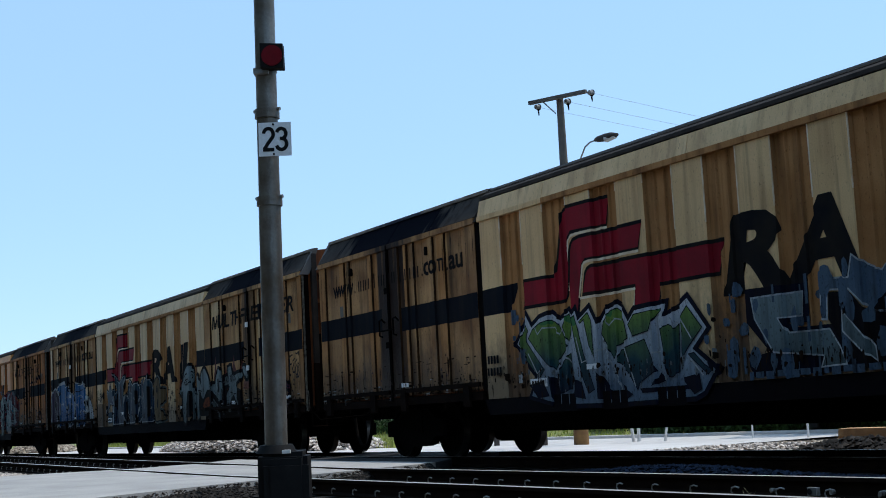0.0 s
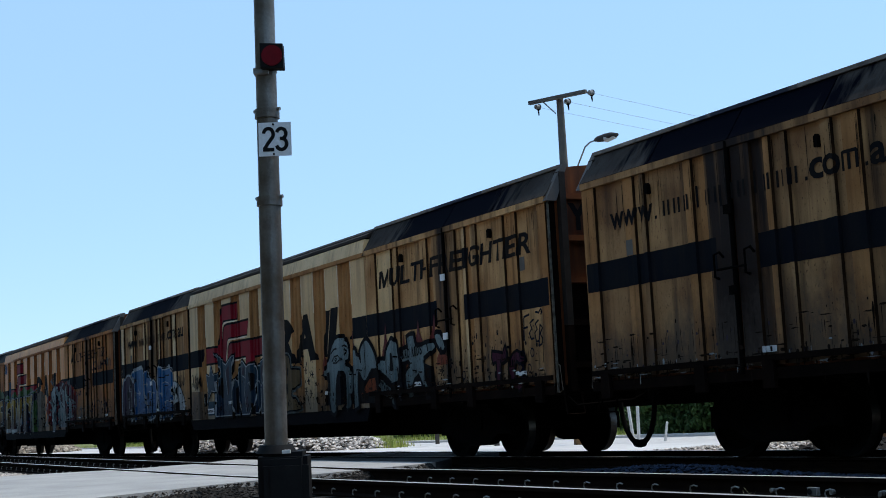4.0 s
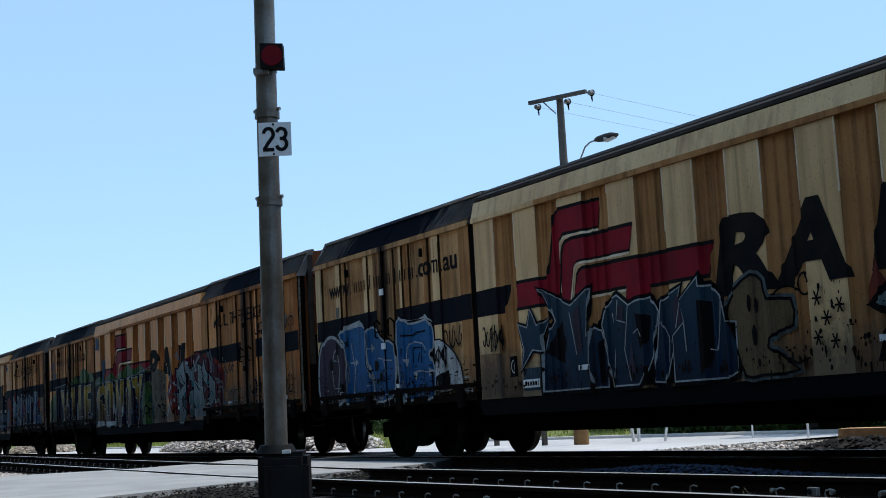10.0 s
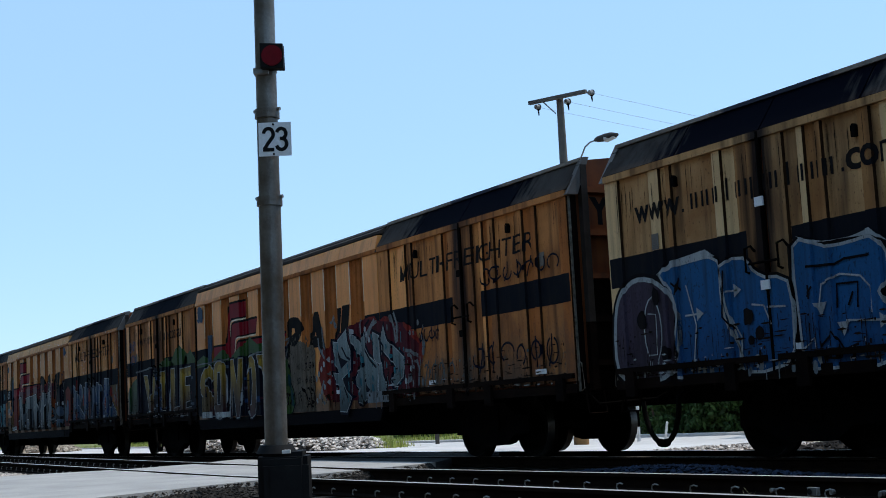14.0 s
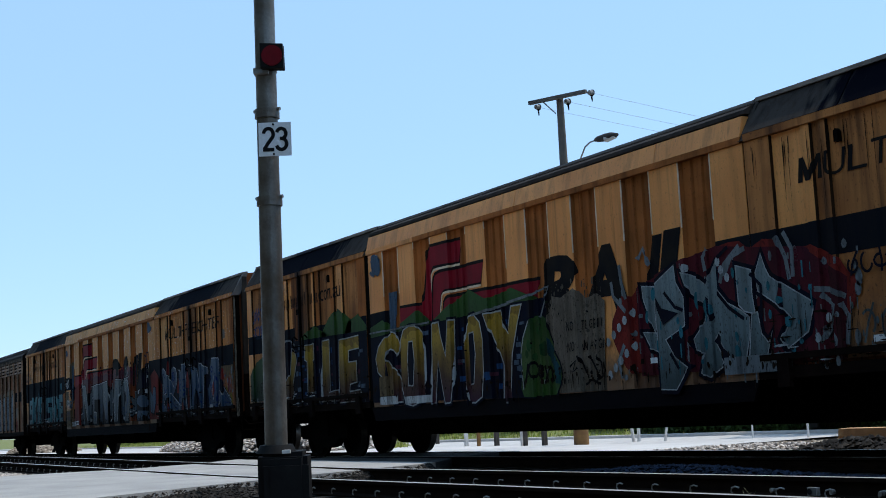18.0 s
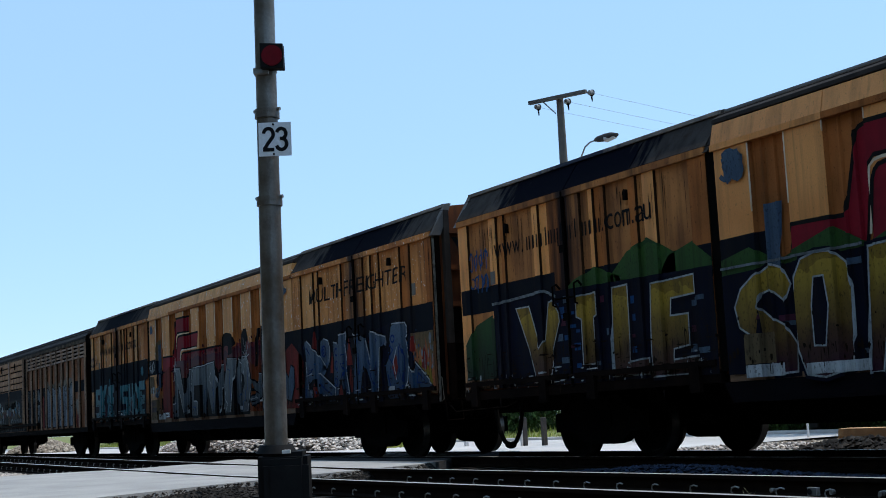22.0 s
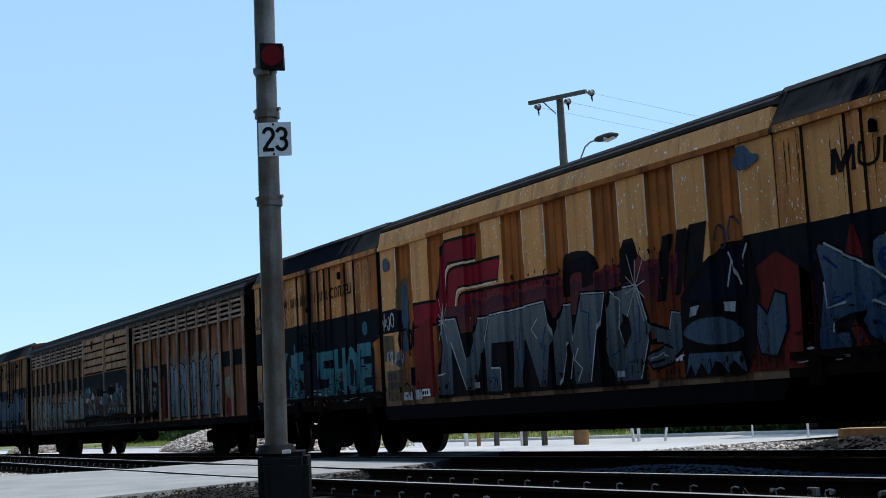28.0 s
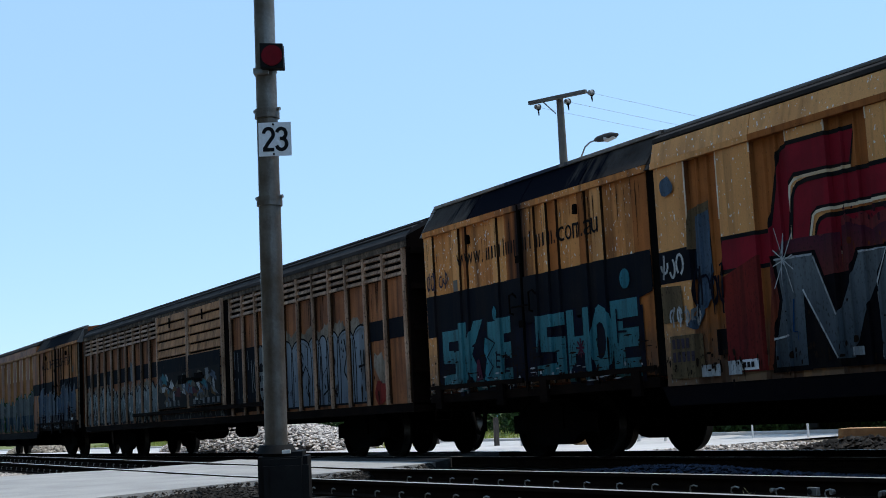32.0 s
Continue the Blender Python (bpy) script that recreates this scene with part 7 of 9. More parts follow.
for pts in (((14.61, 2.15), (14.87, 2.27), (15.07, 2.36), (15.09, 2.15), (15.22, 1.96), (15.21, 1.61), (14.82, 1.47), (15, 1.23), (15.21, 1.11), (15.11, 0.99), (14.97, 0.85), (14.61, 0.87), (14.6, 1.21), (14.6, 1.5), (14.57, 1.71), (14.63, 2.02)),
            ((14.33, 2.18), (14.6, 2.15), (14.55, 1.58), (14.44, 1.79), (14.34, 2.02)),
            ((14.3, 1.6), (14.58, 1.57), (14.58, 1.34), (14.44, 1.39)),
            ((15.19, 2.26), (15.41, 2.18), (15.59, 2.06), (15.79, 2.31), (15.84, 2.19), (15.84, 2), (16.02, 1.81), (16.26, 1.7), (16.39, 1.61), (16.36, 1.37), (16.27, 1.11), (16.04, 1.12), (15.77, 1.48), (15.69, 1.4), (15.79, 1.24), (15.89, 1.13), (15.78, 1.07), (15.56, 0.97), (15.4, 1.03), (15.49, 1.26), (15.34, 1.31), (15.3, 1.44), (15.53, 1.63), (15.59, 1.82), (15.31, 1.99)),
            ((16.21, 2.22), (16.47, 2.14), (16.46, 1.87), (16.49, 1.64), (16.32, 1.68), (16.22, 1.76)),
            ((16.54, 2.1), (16.65, 2.3), (16.71, 2.13), (16.77, 2.03), (16.94, 1.93), (17.4, 1.68), (17.28, 1.38), (16.95, 1.22), (16.87, 1.33), (17.03, 1.55), (16.83, 1.73), (16.56, 1.89)),
            ((16.43, 1.64), (16.53, 1.66), (16.57, 1.41), (16.68, 1.3), (16.75, 1.43), (16.61, 1.09), (16.33, 1.11))):
    form(van_c, pts, F_SILVER, S_LINE, S_NAVY, 4, 0.016, 0.11, label="grey graffiti letters with navy edges among red dots")
layer_part(van_c, "graffiti_stroke", [poly(*pts) for pts in (((14.66, 2.02), (14.78, 1.86), (15.11, 1.77), (14.79, 1.65), (14.68, 1.87)), ((15.57, 1.93), (15.63, 1.89), (15.73, 1.66), (15.66, 1.62), (15.58, 1.72)), ((15.76, 1.48), (16.01, 1.16), (15.89, 1.14), (15.74, 1.37)), ((14.85, 1.45), (15.2, 1.52), (15.18, 1.18), (14.99, 1.25)))], 7, S_NAVY)
strokes(van_c, [[(13.73, 2.3), (13.76, 2.11), (13.94, 1.95), (14.01, 1.89)], [(13.93, 2.5), (13.96, 2.27), (14.03, 2.05)], [(14.28, 2.53), (14.39, 2.66), (14.51, 2.43)], [(15.59, 2.23), (15.56, 2.4), (15.66, 2.49)], [(15.91, 2.05), (16, 2.25), (16.29, 2.44)], [(15.99, 2.12), (16.13, 2.33), (16.38, 2.4)], [(16.88, 2.46), (17, 2.22), (17.04, 1.97)], [(16.99, 2.5), (17.11, 2.3), (17.1, 1.99)], [(17.44, 1.82), (17.66, 1.79), (17.86, 1.7)], [(17.53, 1.75), (17.7, 1.62), (17.65, 1.42), (17.48, 1.25)], [(17.79, 1.64), (17.88, 1.49), (17.83, 1.2)], [(13.94, 1.47), (13.79, 1.26), (13.86, 1.04)]], S_PALE, 0.06, 3.6)
marks(van_c, 14.4, 17.4, 1.1, 2.2, 50, S_TEAL, 178, 7, (0.03, 0.10))
strokes(van_c, [[(14.85, 2.05), (15.05, 1.85), (15.2, 1.8)], [(14.9, 1.3), (15.05, 1.1)], [(15.85, 1.95), (16.05, 1.75), (16.3, 1.6)], [(15.7, 1.4), (16.0, 1.2)], [(16.45, 2.1), (16.62, 1.95), (16.6, 1.6)], [(15.9, 2.35), (16.1, 2.45)]], S_NAVY, 0.045, 7)
layer_part(van_c, "graffiti_dot", [blob(13.6 + 0.13 * (k % 5), 1.1 + 0.085 * k, 0.05, 0.06, 10) for k in range(10)] + [blob(u, z, 0.045, 0.055, 10) for u, z in ((15.95, 2.2), (15.9, 2.3), (16.05, 2.1), (17.45, 1.3), (17.6, 1.5), (15.25, 2.3))], 6, S_LINE)
layer_part(van_c, "label_plate", [rect(15.9, 17.0, 0.98, 1.18)], 8, S_PALE)
scribble(van_c, 17.9, 18.7, 1.9, 2.15, S_NAVY, 79, 0.03, 4)
scribble(van_c, 19.75, 22.2, 1.3, 1.75, S_NAVY, 81, 0.035, 6)
scribble(van_c, 20.1, 22.3, 2.62, 2.9, S_NAVY, 82, 0.03, 7)
scribble(van_c, 18.0, 19.2, 1.2, 1.6, S_GREY, 83, 0.03, 4)
marks(van_c, 17.8, 22.3, 1.05, 1.6, 120, S_GREY, 80, 3, (0.01, 0.045))
layer_part(van_c, "label_plate", [rect(6.62, 7.1, 1.08, 1.42)], 8, S_TAN)
layer_part(van_c, "label_plate", [rect(6.62, 7.2, 0.93, 1.07), rect(7.6, 8.5, 0.92, 1.04)], 8, S_WHITE)

# fourth van: teal words, steel letters in flames, blue letters
layer_part(van_d, "stripe", [poly((0.03, 1.95), (5.2, 1.9), (6.13, 2.1), (6.13, 2.62), (0.03, 2.62))], 1, NAVY)
layer_part(van_d, "stripe", [rect(0.3, 5.9, 1.12, 1.95)], 1, S_NAVY)
BLOCK_S = ((0, 1), (1, 1), (1, 0.80), (0.34, 0.80), (0.34, 0.64), (1, 0.62), (1, 0), (0, 0.02), (0, 0.2), (0.66, 0.22), (0.66, 0.40), (0, 0.42))
for a, e in ((0.47, 1.06), (3.34, 4.05)):
    form(van_d, [(a + (e - a) * p, 1.14 + 0.88 * q) for p, q in BLOCK_S], F_TEAL, None, S_NAVY, 3, 0.02, 0.06, label="flat teal graffiti letter on navy")
word_piece(van_d, "KIE", [(1.10, 1.72), (2.0, 2.2), (2.26, 2.62)], 1.14, 2.02, [F_TEAL], (), S_NAVY, S_NAVY, rng, (0.05, 0.05, 0.085), 0.04, label="flat teal graffiti letters on navy")
word_piece(van_d, "HOE", [(4.15, 4.65), (4.7, 5.15), (5.25, 5.75)], 1.14, 2.02, [F_TEAL], (), S_NAVY, S_NAVY, rng, (0.05, 0.05, 0.085), 0.04, label="flat teal graffiti letters on navy")
layer_part(van_d, "graffiti_face", [blob(2.18, 2.17, 0.09, 0.11), blob(5.52, 2.32, 0.11, 0.13)], 5, S_TEAL)
layer_part(van_d, "graffiti_face", [poly((1.84, 1.86), (2.13, 1.72), (1.98, 1.5), (2.05, 1.38), (1.9, 1.16), (1.76, 1.2), (1.86, 1.5), (1.78, 1.62))], 5, S_TEAL)
layer_part(van_d, "graffiti_stroke", [poly((1.42, 1.73), (1.82, 1.87), (1.77, 1.62)), poly((4.13, 1.15), (4.2, 1.26), (4.35, 1.31), (4.5, 1.28), (4.6, 1.15))], 6, S_NAVY)
layer_part(van_d, "graffiti_smear", [poly((1.5, 1.18), (1.56, 1.5), (1.63, 1.52), (1.72, 1.2))], 5.6, S_PLUM)
strokes(van_d, [[(1.84, 1.85), (2.13, 1.73), (1.89, 1.53), (2.05, 1.38), (1.9, 1.25)], [(2.23, 1.6), (2.2, 1.36)], [(2.43, 1.58), (2.4, 1.26)], [(2.22, 1.55), (2.34, 1.54)], [(2.21, 1.46), (2.33, 1.45)], [(2.2, 1.37), (2.32, 1.36)],
                [(2.42, 1.5), (2.56, 1.49)], [(2.41, 1.4), (2.55, 1.39)], [(2.4, 1.3), (2.54, 1.29)], [(5.3, 1.95), (5.3, 1.5)], [(5.3, 1.8), (5.5, 1.79)], [(5.3, 1.65), (5.5, 1.64)], [(0.85, 1.8), (0.85, 1.68), (1.05, 1.7)]], S_NAVY, 0.03, 7)
layer_part(van_d, "graffiti_star", [ribbon([(4.42 - 0.1 * math.cos(radians(45 * k)), 1.5 - 0.13 * math.sin(radians(45 * k))), (4.42 + 0.1 * math.cos(radians(45 * k)), 1.5 + 0.13 * math.sin(radians(45 * k)))], 0.03) for k in range(4)], 6, S_PLUM)
for k, (u, w2) in enumerate(((0.1, 0.25), (0.45, 0.3))):
    scribble(van_d, u, u + w2, 2.7, 3.0, S_LILAC, 90 + k, 0.03, 2)
layer_part(van_d, "graffiti_smear", [poly((6.75, 1.6), (6.95, 1.75), (7.0, 2.9), (7.25, 2.95), (7.3, 2.2), (7.2, 1.9), (6.9, 1.55)), blob(6.55, 3.35, 0.13, 0.12, 14, 0.5, 2.0)], 3, S_STEEL)
layer_part(van_d, "stencil", [rect(6.42, 6.98, 0.98, 1.5)], 3, S_TAN)
layer_part(van_d, "label_print", [rect(6.46 + 0.09 * k, 6.52 + 0.09 * k, 1.34, 1.46) for k in range(4)] + [rect(6.46 + 0.09 * k, 6.52 + 0.09 * k, 1.18, 1.30) for k in range(5)], 4, S_LILAC)
layer_part(van_d, "stencil", [rect(7.28, 7.48, 1.22, 1.52)], 3, S_BLACK)
layer_part(van_d, "faded_patch", [poly((6.86, 2.52), (7.24, 2.5), (7.26, 3.06), (6.9, 3.0)), poly((7.55, 2.09), (7.86, 2.08), (7.78, 1.58), (7.56, 1.66)), poly((6.30, 2.12), (6.7, 2.1), (6.72, 1.68), (6.32, 1.66))], 1.6, S_TAN)
layer_part(van_d, "label_plate", [rect(6.93, 7.3, 0.98, 1.12), rect(7.42, 7.72, 0.98, 1.14)], 6, S_WHITE)
scribble(van_d, 6.9, 7.5, 1.7, 2.3, S_NAVY, 193, 0.03, 4)
scribble(van_d, 6.35, 6.8, 2.2, 2.5, S_WHITE, 93, 0.035, 3)
scribble(van_d, 6.45, 7.0, 1.6, 1.85, S_WHITE, 94, 0.03, 4)
layer_part(van_d, "graffiti_cloud", [poly((7.4, 1.0), (8.1, 1.0), (8.1, 2.3), (7.45, 2.1))], 2, S_RED)
rf = random.Random(31)
flame = [(14.75 - 0.057 * k, 2.50 + 0.035 * math.sin(k * 0.5) + 0.03 * math.sin(k * 1.3) + rf.uniform(-0.025, 0.03)) for k in range(95)]
layer_part(van_d, "graffiti_flame", [poly((9.34, 1.7), (14.75, 1.7), *flame), poly((8.1, 1.0), (9.36, 1.0), (9.36, 2.38), (8.52, 2.40), (8.3, 2.25))], 3.4, F_FLAME, label="flames fading from orange to wine")
marks(van_d, 9.4, 14.7, 2.44, 2.66, 200, S_WINE, 331, 3.3, (0.01, 0.045))
marks(van_d, 9.4, 14.7, 2.12, 2.3, 90, S_ORANGE, 332, 3.9, (0.01, 0.05))
layer_part(van_d, "graffiti_backing", [poly((8.35, 0.98), (13.9, 0.95), (13.9, 1.85), (12.9, 1.95), (10.0, 2.0), (8.45, 1.9))], 4, S_BLACK)
for pts in (((8.35, 2.20), (8.99, 2.18), (9.26, 1.52), (9.6, 2.13), (10.03, 2.12), (9.62, 1.5), (9.44, 1.06), (9.25, 1.06), (8.81, 1.83), (8.8, 1.02), (8.24, 1.02), (8.3, 1.35), (8.42, 1.75)),
            ((10.05, 2.13), (11.6, 2.19), (11.7, 1.71), (11.55, 1.02), (11.38, 1.02), (11.06, 1.71), (10.93, 1.72), (10.86, 1.04), (10.56, 1.04), (10.68, 1.72), (10.07, 1.73), (10.03, 1.36), (10.31, 1.34), (10.29, 1.0), (9.84, 1.02), (9.86, 1.7)),
            ((11.69, 1.69), (12.01, 2.09), (12.23, 2.09), (12.28, 1.66), (12.53, 2.20), (13.0, 2.17), (12.85, 1.72), (12.66, 1.02), (12.29, 1.02), (12.1, 1.62), (11.87, 1.01), (11.71, 1.03)),
            ((13.14, 2.17), (13.78, 2.19), (13.97, 1.75), (13.99, 1.51), (13.78, 1.01), (13.18, 1.01), (12.97, 1.42), (13.02, 1.8))):
    form(van_d, pts, F_STEEL, None, S_BLACK, 5, 0.018, 0.11, label="steel-grey graffiti letters with white edges in flames")
layer_part(van_d, "graffiti_stroke", [poly((13.47, 1.87), (13.6, 1.8), (13.64, 1.62), (13.43, 1.37), (13.29, 1.68))], 8, S_BLACK)
strokes(van_d, [[(8.33, 2.21), (8.99, 2.19)], [(8.81, 1.83), (9.25, 1.07)], [(9.0, 2.17), (9.27, 1.52)], [(9.6, 2.14), (10.04, 2.13), (9.86, 1.75)], [(9.87, 1.7), (9.84, 1.04)], [(10.05, 2.15), (11.6, 2.21), (11.7, 1.72)], [(11.4, 1.98), (11.22, 1.84), (11.38, 1.7)],
                [(10.31, 1.35), (10.3, 1.02)], [(10.04, 1.36), (10.3, 1.35)], [(12.01, 2.11), (12.23, 2.11)], [(12.28, 1.68), (12.1, 1.1)], [(11.87, 1.03), (12.09, 1.6)], [(12.53, 2.22), (13.01, 2.19), (12.86, 1.72), (12.67, 1.04)], [(12.4, 1.5), (12.3, 1.35), (12.48, 1.22), (12.36, 1.05)],
                [(13.14, 2.19), (13.36, 2.05), (13.3, 1.7), (13.44, 1.38)], [(13.5, 2.2), (13.8, 2.21), (13.98, 1.75)], [(13.99, 1.5), (13.79, 1.02)], [(8.24, 1.33), (8.5, 1.36)]], S_WHITE, 0.022, 8)
strokes(van_d, [[(12.54, 2.12), (12.52, 1.99), (12.7, 1.95), (12.66, 1.7), (12.69, 1.34)], [(13.84, 1.95), (13.79, 1.48), (13.67, 1.47), (13.67, 1.25), (13.52, 1.24), (13.49, 1.04)], [(10.83, 1.95), (10.80, 1.6), (10.72, 1.58), (10.74, 1.24)], [(11.62, 1.86), (11.46, 1.54), (11.58, 1.6), (11.5, 1.38)],
                [(10.0, 1.22), (10.22, 1.2), (10.12, 1.28)], [(10.22, 1.2), (10.08, 1.1)], [(13.3, 1.4), (13.1, 1.35), (13.2, 1.3)], [(8.6, 1.75), (8.56, 1.4), (8.68, 1.38), (8.64, 1.1)], [(11.5, 1.3), (11.48, 1.08)]], S_BLUE, 0.026, 8)
layer_part(van_d, "graffiti_flame", [poly((13.9, 1.0), (14.7, 1.0), (14.75, 1.8), (14.6, 2.25), (14.5, 1.95), (14.3, 2.2), (14.15, 1.95), (13.95, 2.1))], 3.5, S_ORANGE)
form(van_d, ((13.92, 1.74), (14.1, 1.64), (14.36, 1.58), (14.41, 1.80), (14.59, 1.75), (14.58, 1.36), (14.36, 1.19), (14.04, 1.14), (13.92, 1.28), (14.16, 1.36), (14.3, 1.42), (13.9, 1.5)), F_STEEL, None, S_BLACK, 5, 0.02, 0.07)
strokes(van_d, [[(14.36, 1.60), (14.42, 1.81), (14.59, 1.77)], [(14.02, 1.25), (14.2, 1.32), (14.3, 1.27)]], S_LINE, 0.02, 8)
strokes(van_d, [[(13.95, 1.45), (14.2, 1.44), (14.4, 1.36)], [(14.0, 1.2), (14.25, 1.24)]], S_BLACK, 0.03, 7.6)
layer_part(van_d, "graffiti_letter", [poly((12.01, 2.22), (12.11, 2.69), (12.83, 2.73), (12.84, 2.33), (12.56, 2.29), (12.58, 2.51), (12.3, 2.53), (12.27, 2.22)), poly((13.33, 2.2), (13.44, 2.66), (13.55, 2.76), (13.81, 2.75), (13.74, 2.3)),
                                         poly((14.13, 1.95), (14.32, 2.76), (14.54, 2.76), (14.31, 1.95)), poly((14.5, 2.0), (14.72, 2.76), (14.92, 2.76), (14.68, 2.0))], 4, S_BLACK)
star(van_d, 8.49, 2.19, 0.42, S_WHITE, 9)
star(van_d, 13.78, 2.18, 0.5, S_WHITE, 9)
layer_part(van_d, "graffiti_cloud", [poly((14.0, 1.0), (17.0, 1.0), (16.9, 2.0), (16.4, 2.3), (15.9, 2.1), (15.2, 2.2), (14.6, 2.0))], 2, S_RED)
layer_part(van_d, "graffiti_backing", [poly((14.66, 1.95), (15.0, 2.25), (15.5, 2.52), (15.95, 2.5), (16.1, 1.9), (15.95, 1.2), (15.7, 0.98), (14.6, 0.98), (14.6, 1.5))], 4, S_BLACK)
form(van_d, ((14.75, 1.91), (15.05, 2.17), (15.54, 2.44), (15.9, 2.43), (15.86, 1.86), (15.18, 1.84)), S_NAVY, S_BLACK, None, 5, 0.03)
form(van_d, ((14.67, 1.49), (14.87, 1.66), (15.34, 1.68), (15.71, 1.52), (15.66, 1.36), (15.13, 1.34)), S_STEEL, S_BLACK, None, 5, 0.03, rounded=3)
layer_part(van_d, "graffiti_face", [poly((14.76, 1.27), (15.67, 1.24), (15.72, 1.0), (15.5, 1.15), (15.4, 1.0), (15.25, 1.16), (15.1, 1.0), (14.98, 1.15), (14.85, 1.0), (14.78, 1.14), (14.67, 1.0))], 5, S_STEEL)
layer_part(van_d, "graffiti_stroke", [poly((14.82, 1.70), (14.85, 1.82), (15.02, 1.83), (14.95, 1.72)), poly((15.45, 1.72), (15.4, 1.83), (15.62, 1.82), (15.6, 1.7))], 7, S_LINE)
strokes(van_d, [[(15.5, 2.0), (15.6, 2.3), (15.55, 2.4)], [(15.6, 2.3), (15.75, 2.0)], [(15.8, 2.2), (15.95, 2.45)]], S_LINE, 0.03, 7)
form(van_d, ((16.05, 1.75), (16.2, 1.6), (16.35, 1.85), (16.5, 1.8), (16.5, 1.45), (16.3, 1.15), (16.05, 1.2), (16.0, 1.4)), S_STEEL, None, S_BLACK, 5, 0.02, 0.06)
layer_part(van_d, "stripe", [rect(16.0, 22.54, 1.9, 2.54)], 0.6, NAVY)
layer_part(van_d, "graffiti_backing", [poly((16.7, 1.0), (21.8, 0.99), (21.7, 2.2), (21.0, 2.35), (20.0, 2.2), (18.5, 2.2), (16.75, 2.25))], 2, S_NAVY)
for u, z, h, w2 in ((17.55, 1.95, 0.5, 0.14), (18.33, 1.6, 0.4, 0.1), (19.2, 1.7, 0.5, 0.13), (19.25, 1.2, 0.5, 0.12), (20.0, 1.8, 0.4, 0.1), (17.5, 1.15, 0.3, 0.15), (18.75, 1.15, 0.25, 0.15)):
    layer_part(van_d, "graffiti_flame", [poly((u - w2, z), (u + w2, z), (u + w2 * 0.8, z + h * 0.3), (u, z + h), (u - w2 * 0.9, z + h * 0.3))], 3, S_RED)
for pts in (((17.0, 2.24), (17.12, 2.27), (17.4, 2.11), (17.79, 1.93), (18.05, 1.73), (17.93, 1.57), (17.41, 1.51), (17.18, 1.44), (17.17, 1.33), (17.39, 1.32), (17.41, 1.13), (16.95, 1.11), (17.0, 1.54), (17.08, 1.91)),
            ((17.82, 2.22), (18.04, 2.26), (18.27, 2.09), (18.22, 1.81), (18.01, 1.67), (17.75, 1.61), (18.1, 1.47), (18.5, 1.29), (18.43, 1.05), (17.95, 1.13), (17.59, 1.43), (17.87, 1.72), (17.8, 1.98)),
            ((18.44, 2.16), (18.71, 2.11), (18.76, 2.27), (19.11, 2.29), (19.07, 2.15), (18.97, 2.1), (19.07, 1.59), (19.2, 1.10), (18.95, 1.1), (18.8, 1.49), (18.62, 1.2), (18.4, 1.22), (18.44, 1.8)),
            ((19.4, 2.24), (19.88, 2.14), (20.13, 1.52), (20.03, 2.14), (20.16, 2.22), (20.71, 2.08), (20.68, 1.94), (20.51, 1.94), (20.39, 1.10), (20.14, 1.1), (19.81, 1.68), (19.63, 1.12), (19.33, 1.12), (19.5, 2.0)),
            ((20.98, 2.29), (21.48, 2.27), (21.62, 2.13), (21.48, 2.02), (21.59, 1.76), (21.49, 1.29), (21.24, 1.05), (20.93, 0.99), (20.68, 1.08), (20.72, 1.3), (20.66, 1.6), (20.87, 1.79), (20.85, 2.04), (20.9, 2.2))):
    form(van_d, pts, F_RIVER, None, S_BLACK, 4, 0.016, 0.11, 2, "steel-blue graffiti letters with black edges")
strokes(van_d, [arc(17.98, 2.03, 0.1, 0.1, 0, 350), arc(17.96, 2.03, 0.04, 0.04, 0, 350, 8), arc(18.56, 1.98, 0.06, 0.07, 0, 350, 10), arc(18.55, 1.73, 0.06, 0.08, 0, 350, 10), arc(18.52, 1.42, 0.06, 0.07, 0, 350, 10), [(18.82, 1.9), (18.92, 1.92), (18.9, 1.74), (18.8, 1.76), (18.92, 1.62), (18.84, 1.48)],
                arc(20.98, 2.05, 0.07, 0.06, 0, 350, 10), [(20.85, 1.95), (20.97, 1.86), (20.82, 1.74), (20.95, 1.62)], [(21.3, 1.95), (21.42, 1.7), (21.36, 1.3), (21.26, 1.5), (21.28, 1.9)], [(21.25, 1.22), (21.32, 1.16), (21.36, 1.24)], [(19.62, 1.9), (19.6, 1.5)], [(19.95, 1.75), (20.2, 1.3), (20.28, 1.7)],
                [(20.3, 2.1), (20.42, 2.06), (20.3, 2.02)], [(17.1, 2.15), (17.35, 1.96), (17.2, 1.7), (17.5, 1.72), (17.1, 1.6)], [(17.06, 1.35), (17.05, 1.2)], [(17.75, 1.42), (18.0, 1.3), (18.3, 1.2)], [(19.05, 1.3), (19.0, 1.2)], [(21.9, 1.42), (22.2, 1.24), (21.85, 1.26), (21.9, 1.42)], [(20.75, 1.45), (20.85, 1.2)]], S_COBALT, 0.035, 7.2)
layer_part(van_d, "graffiti_dot", [poly((21.0, 1.69), (21.1, 1.78), (21.14, 1.54), (21.04, 1.35), (20.92, 1.56))], 7, S_RED)
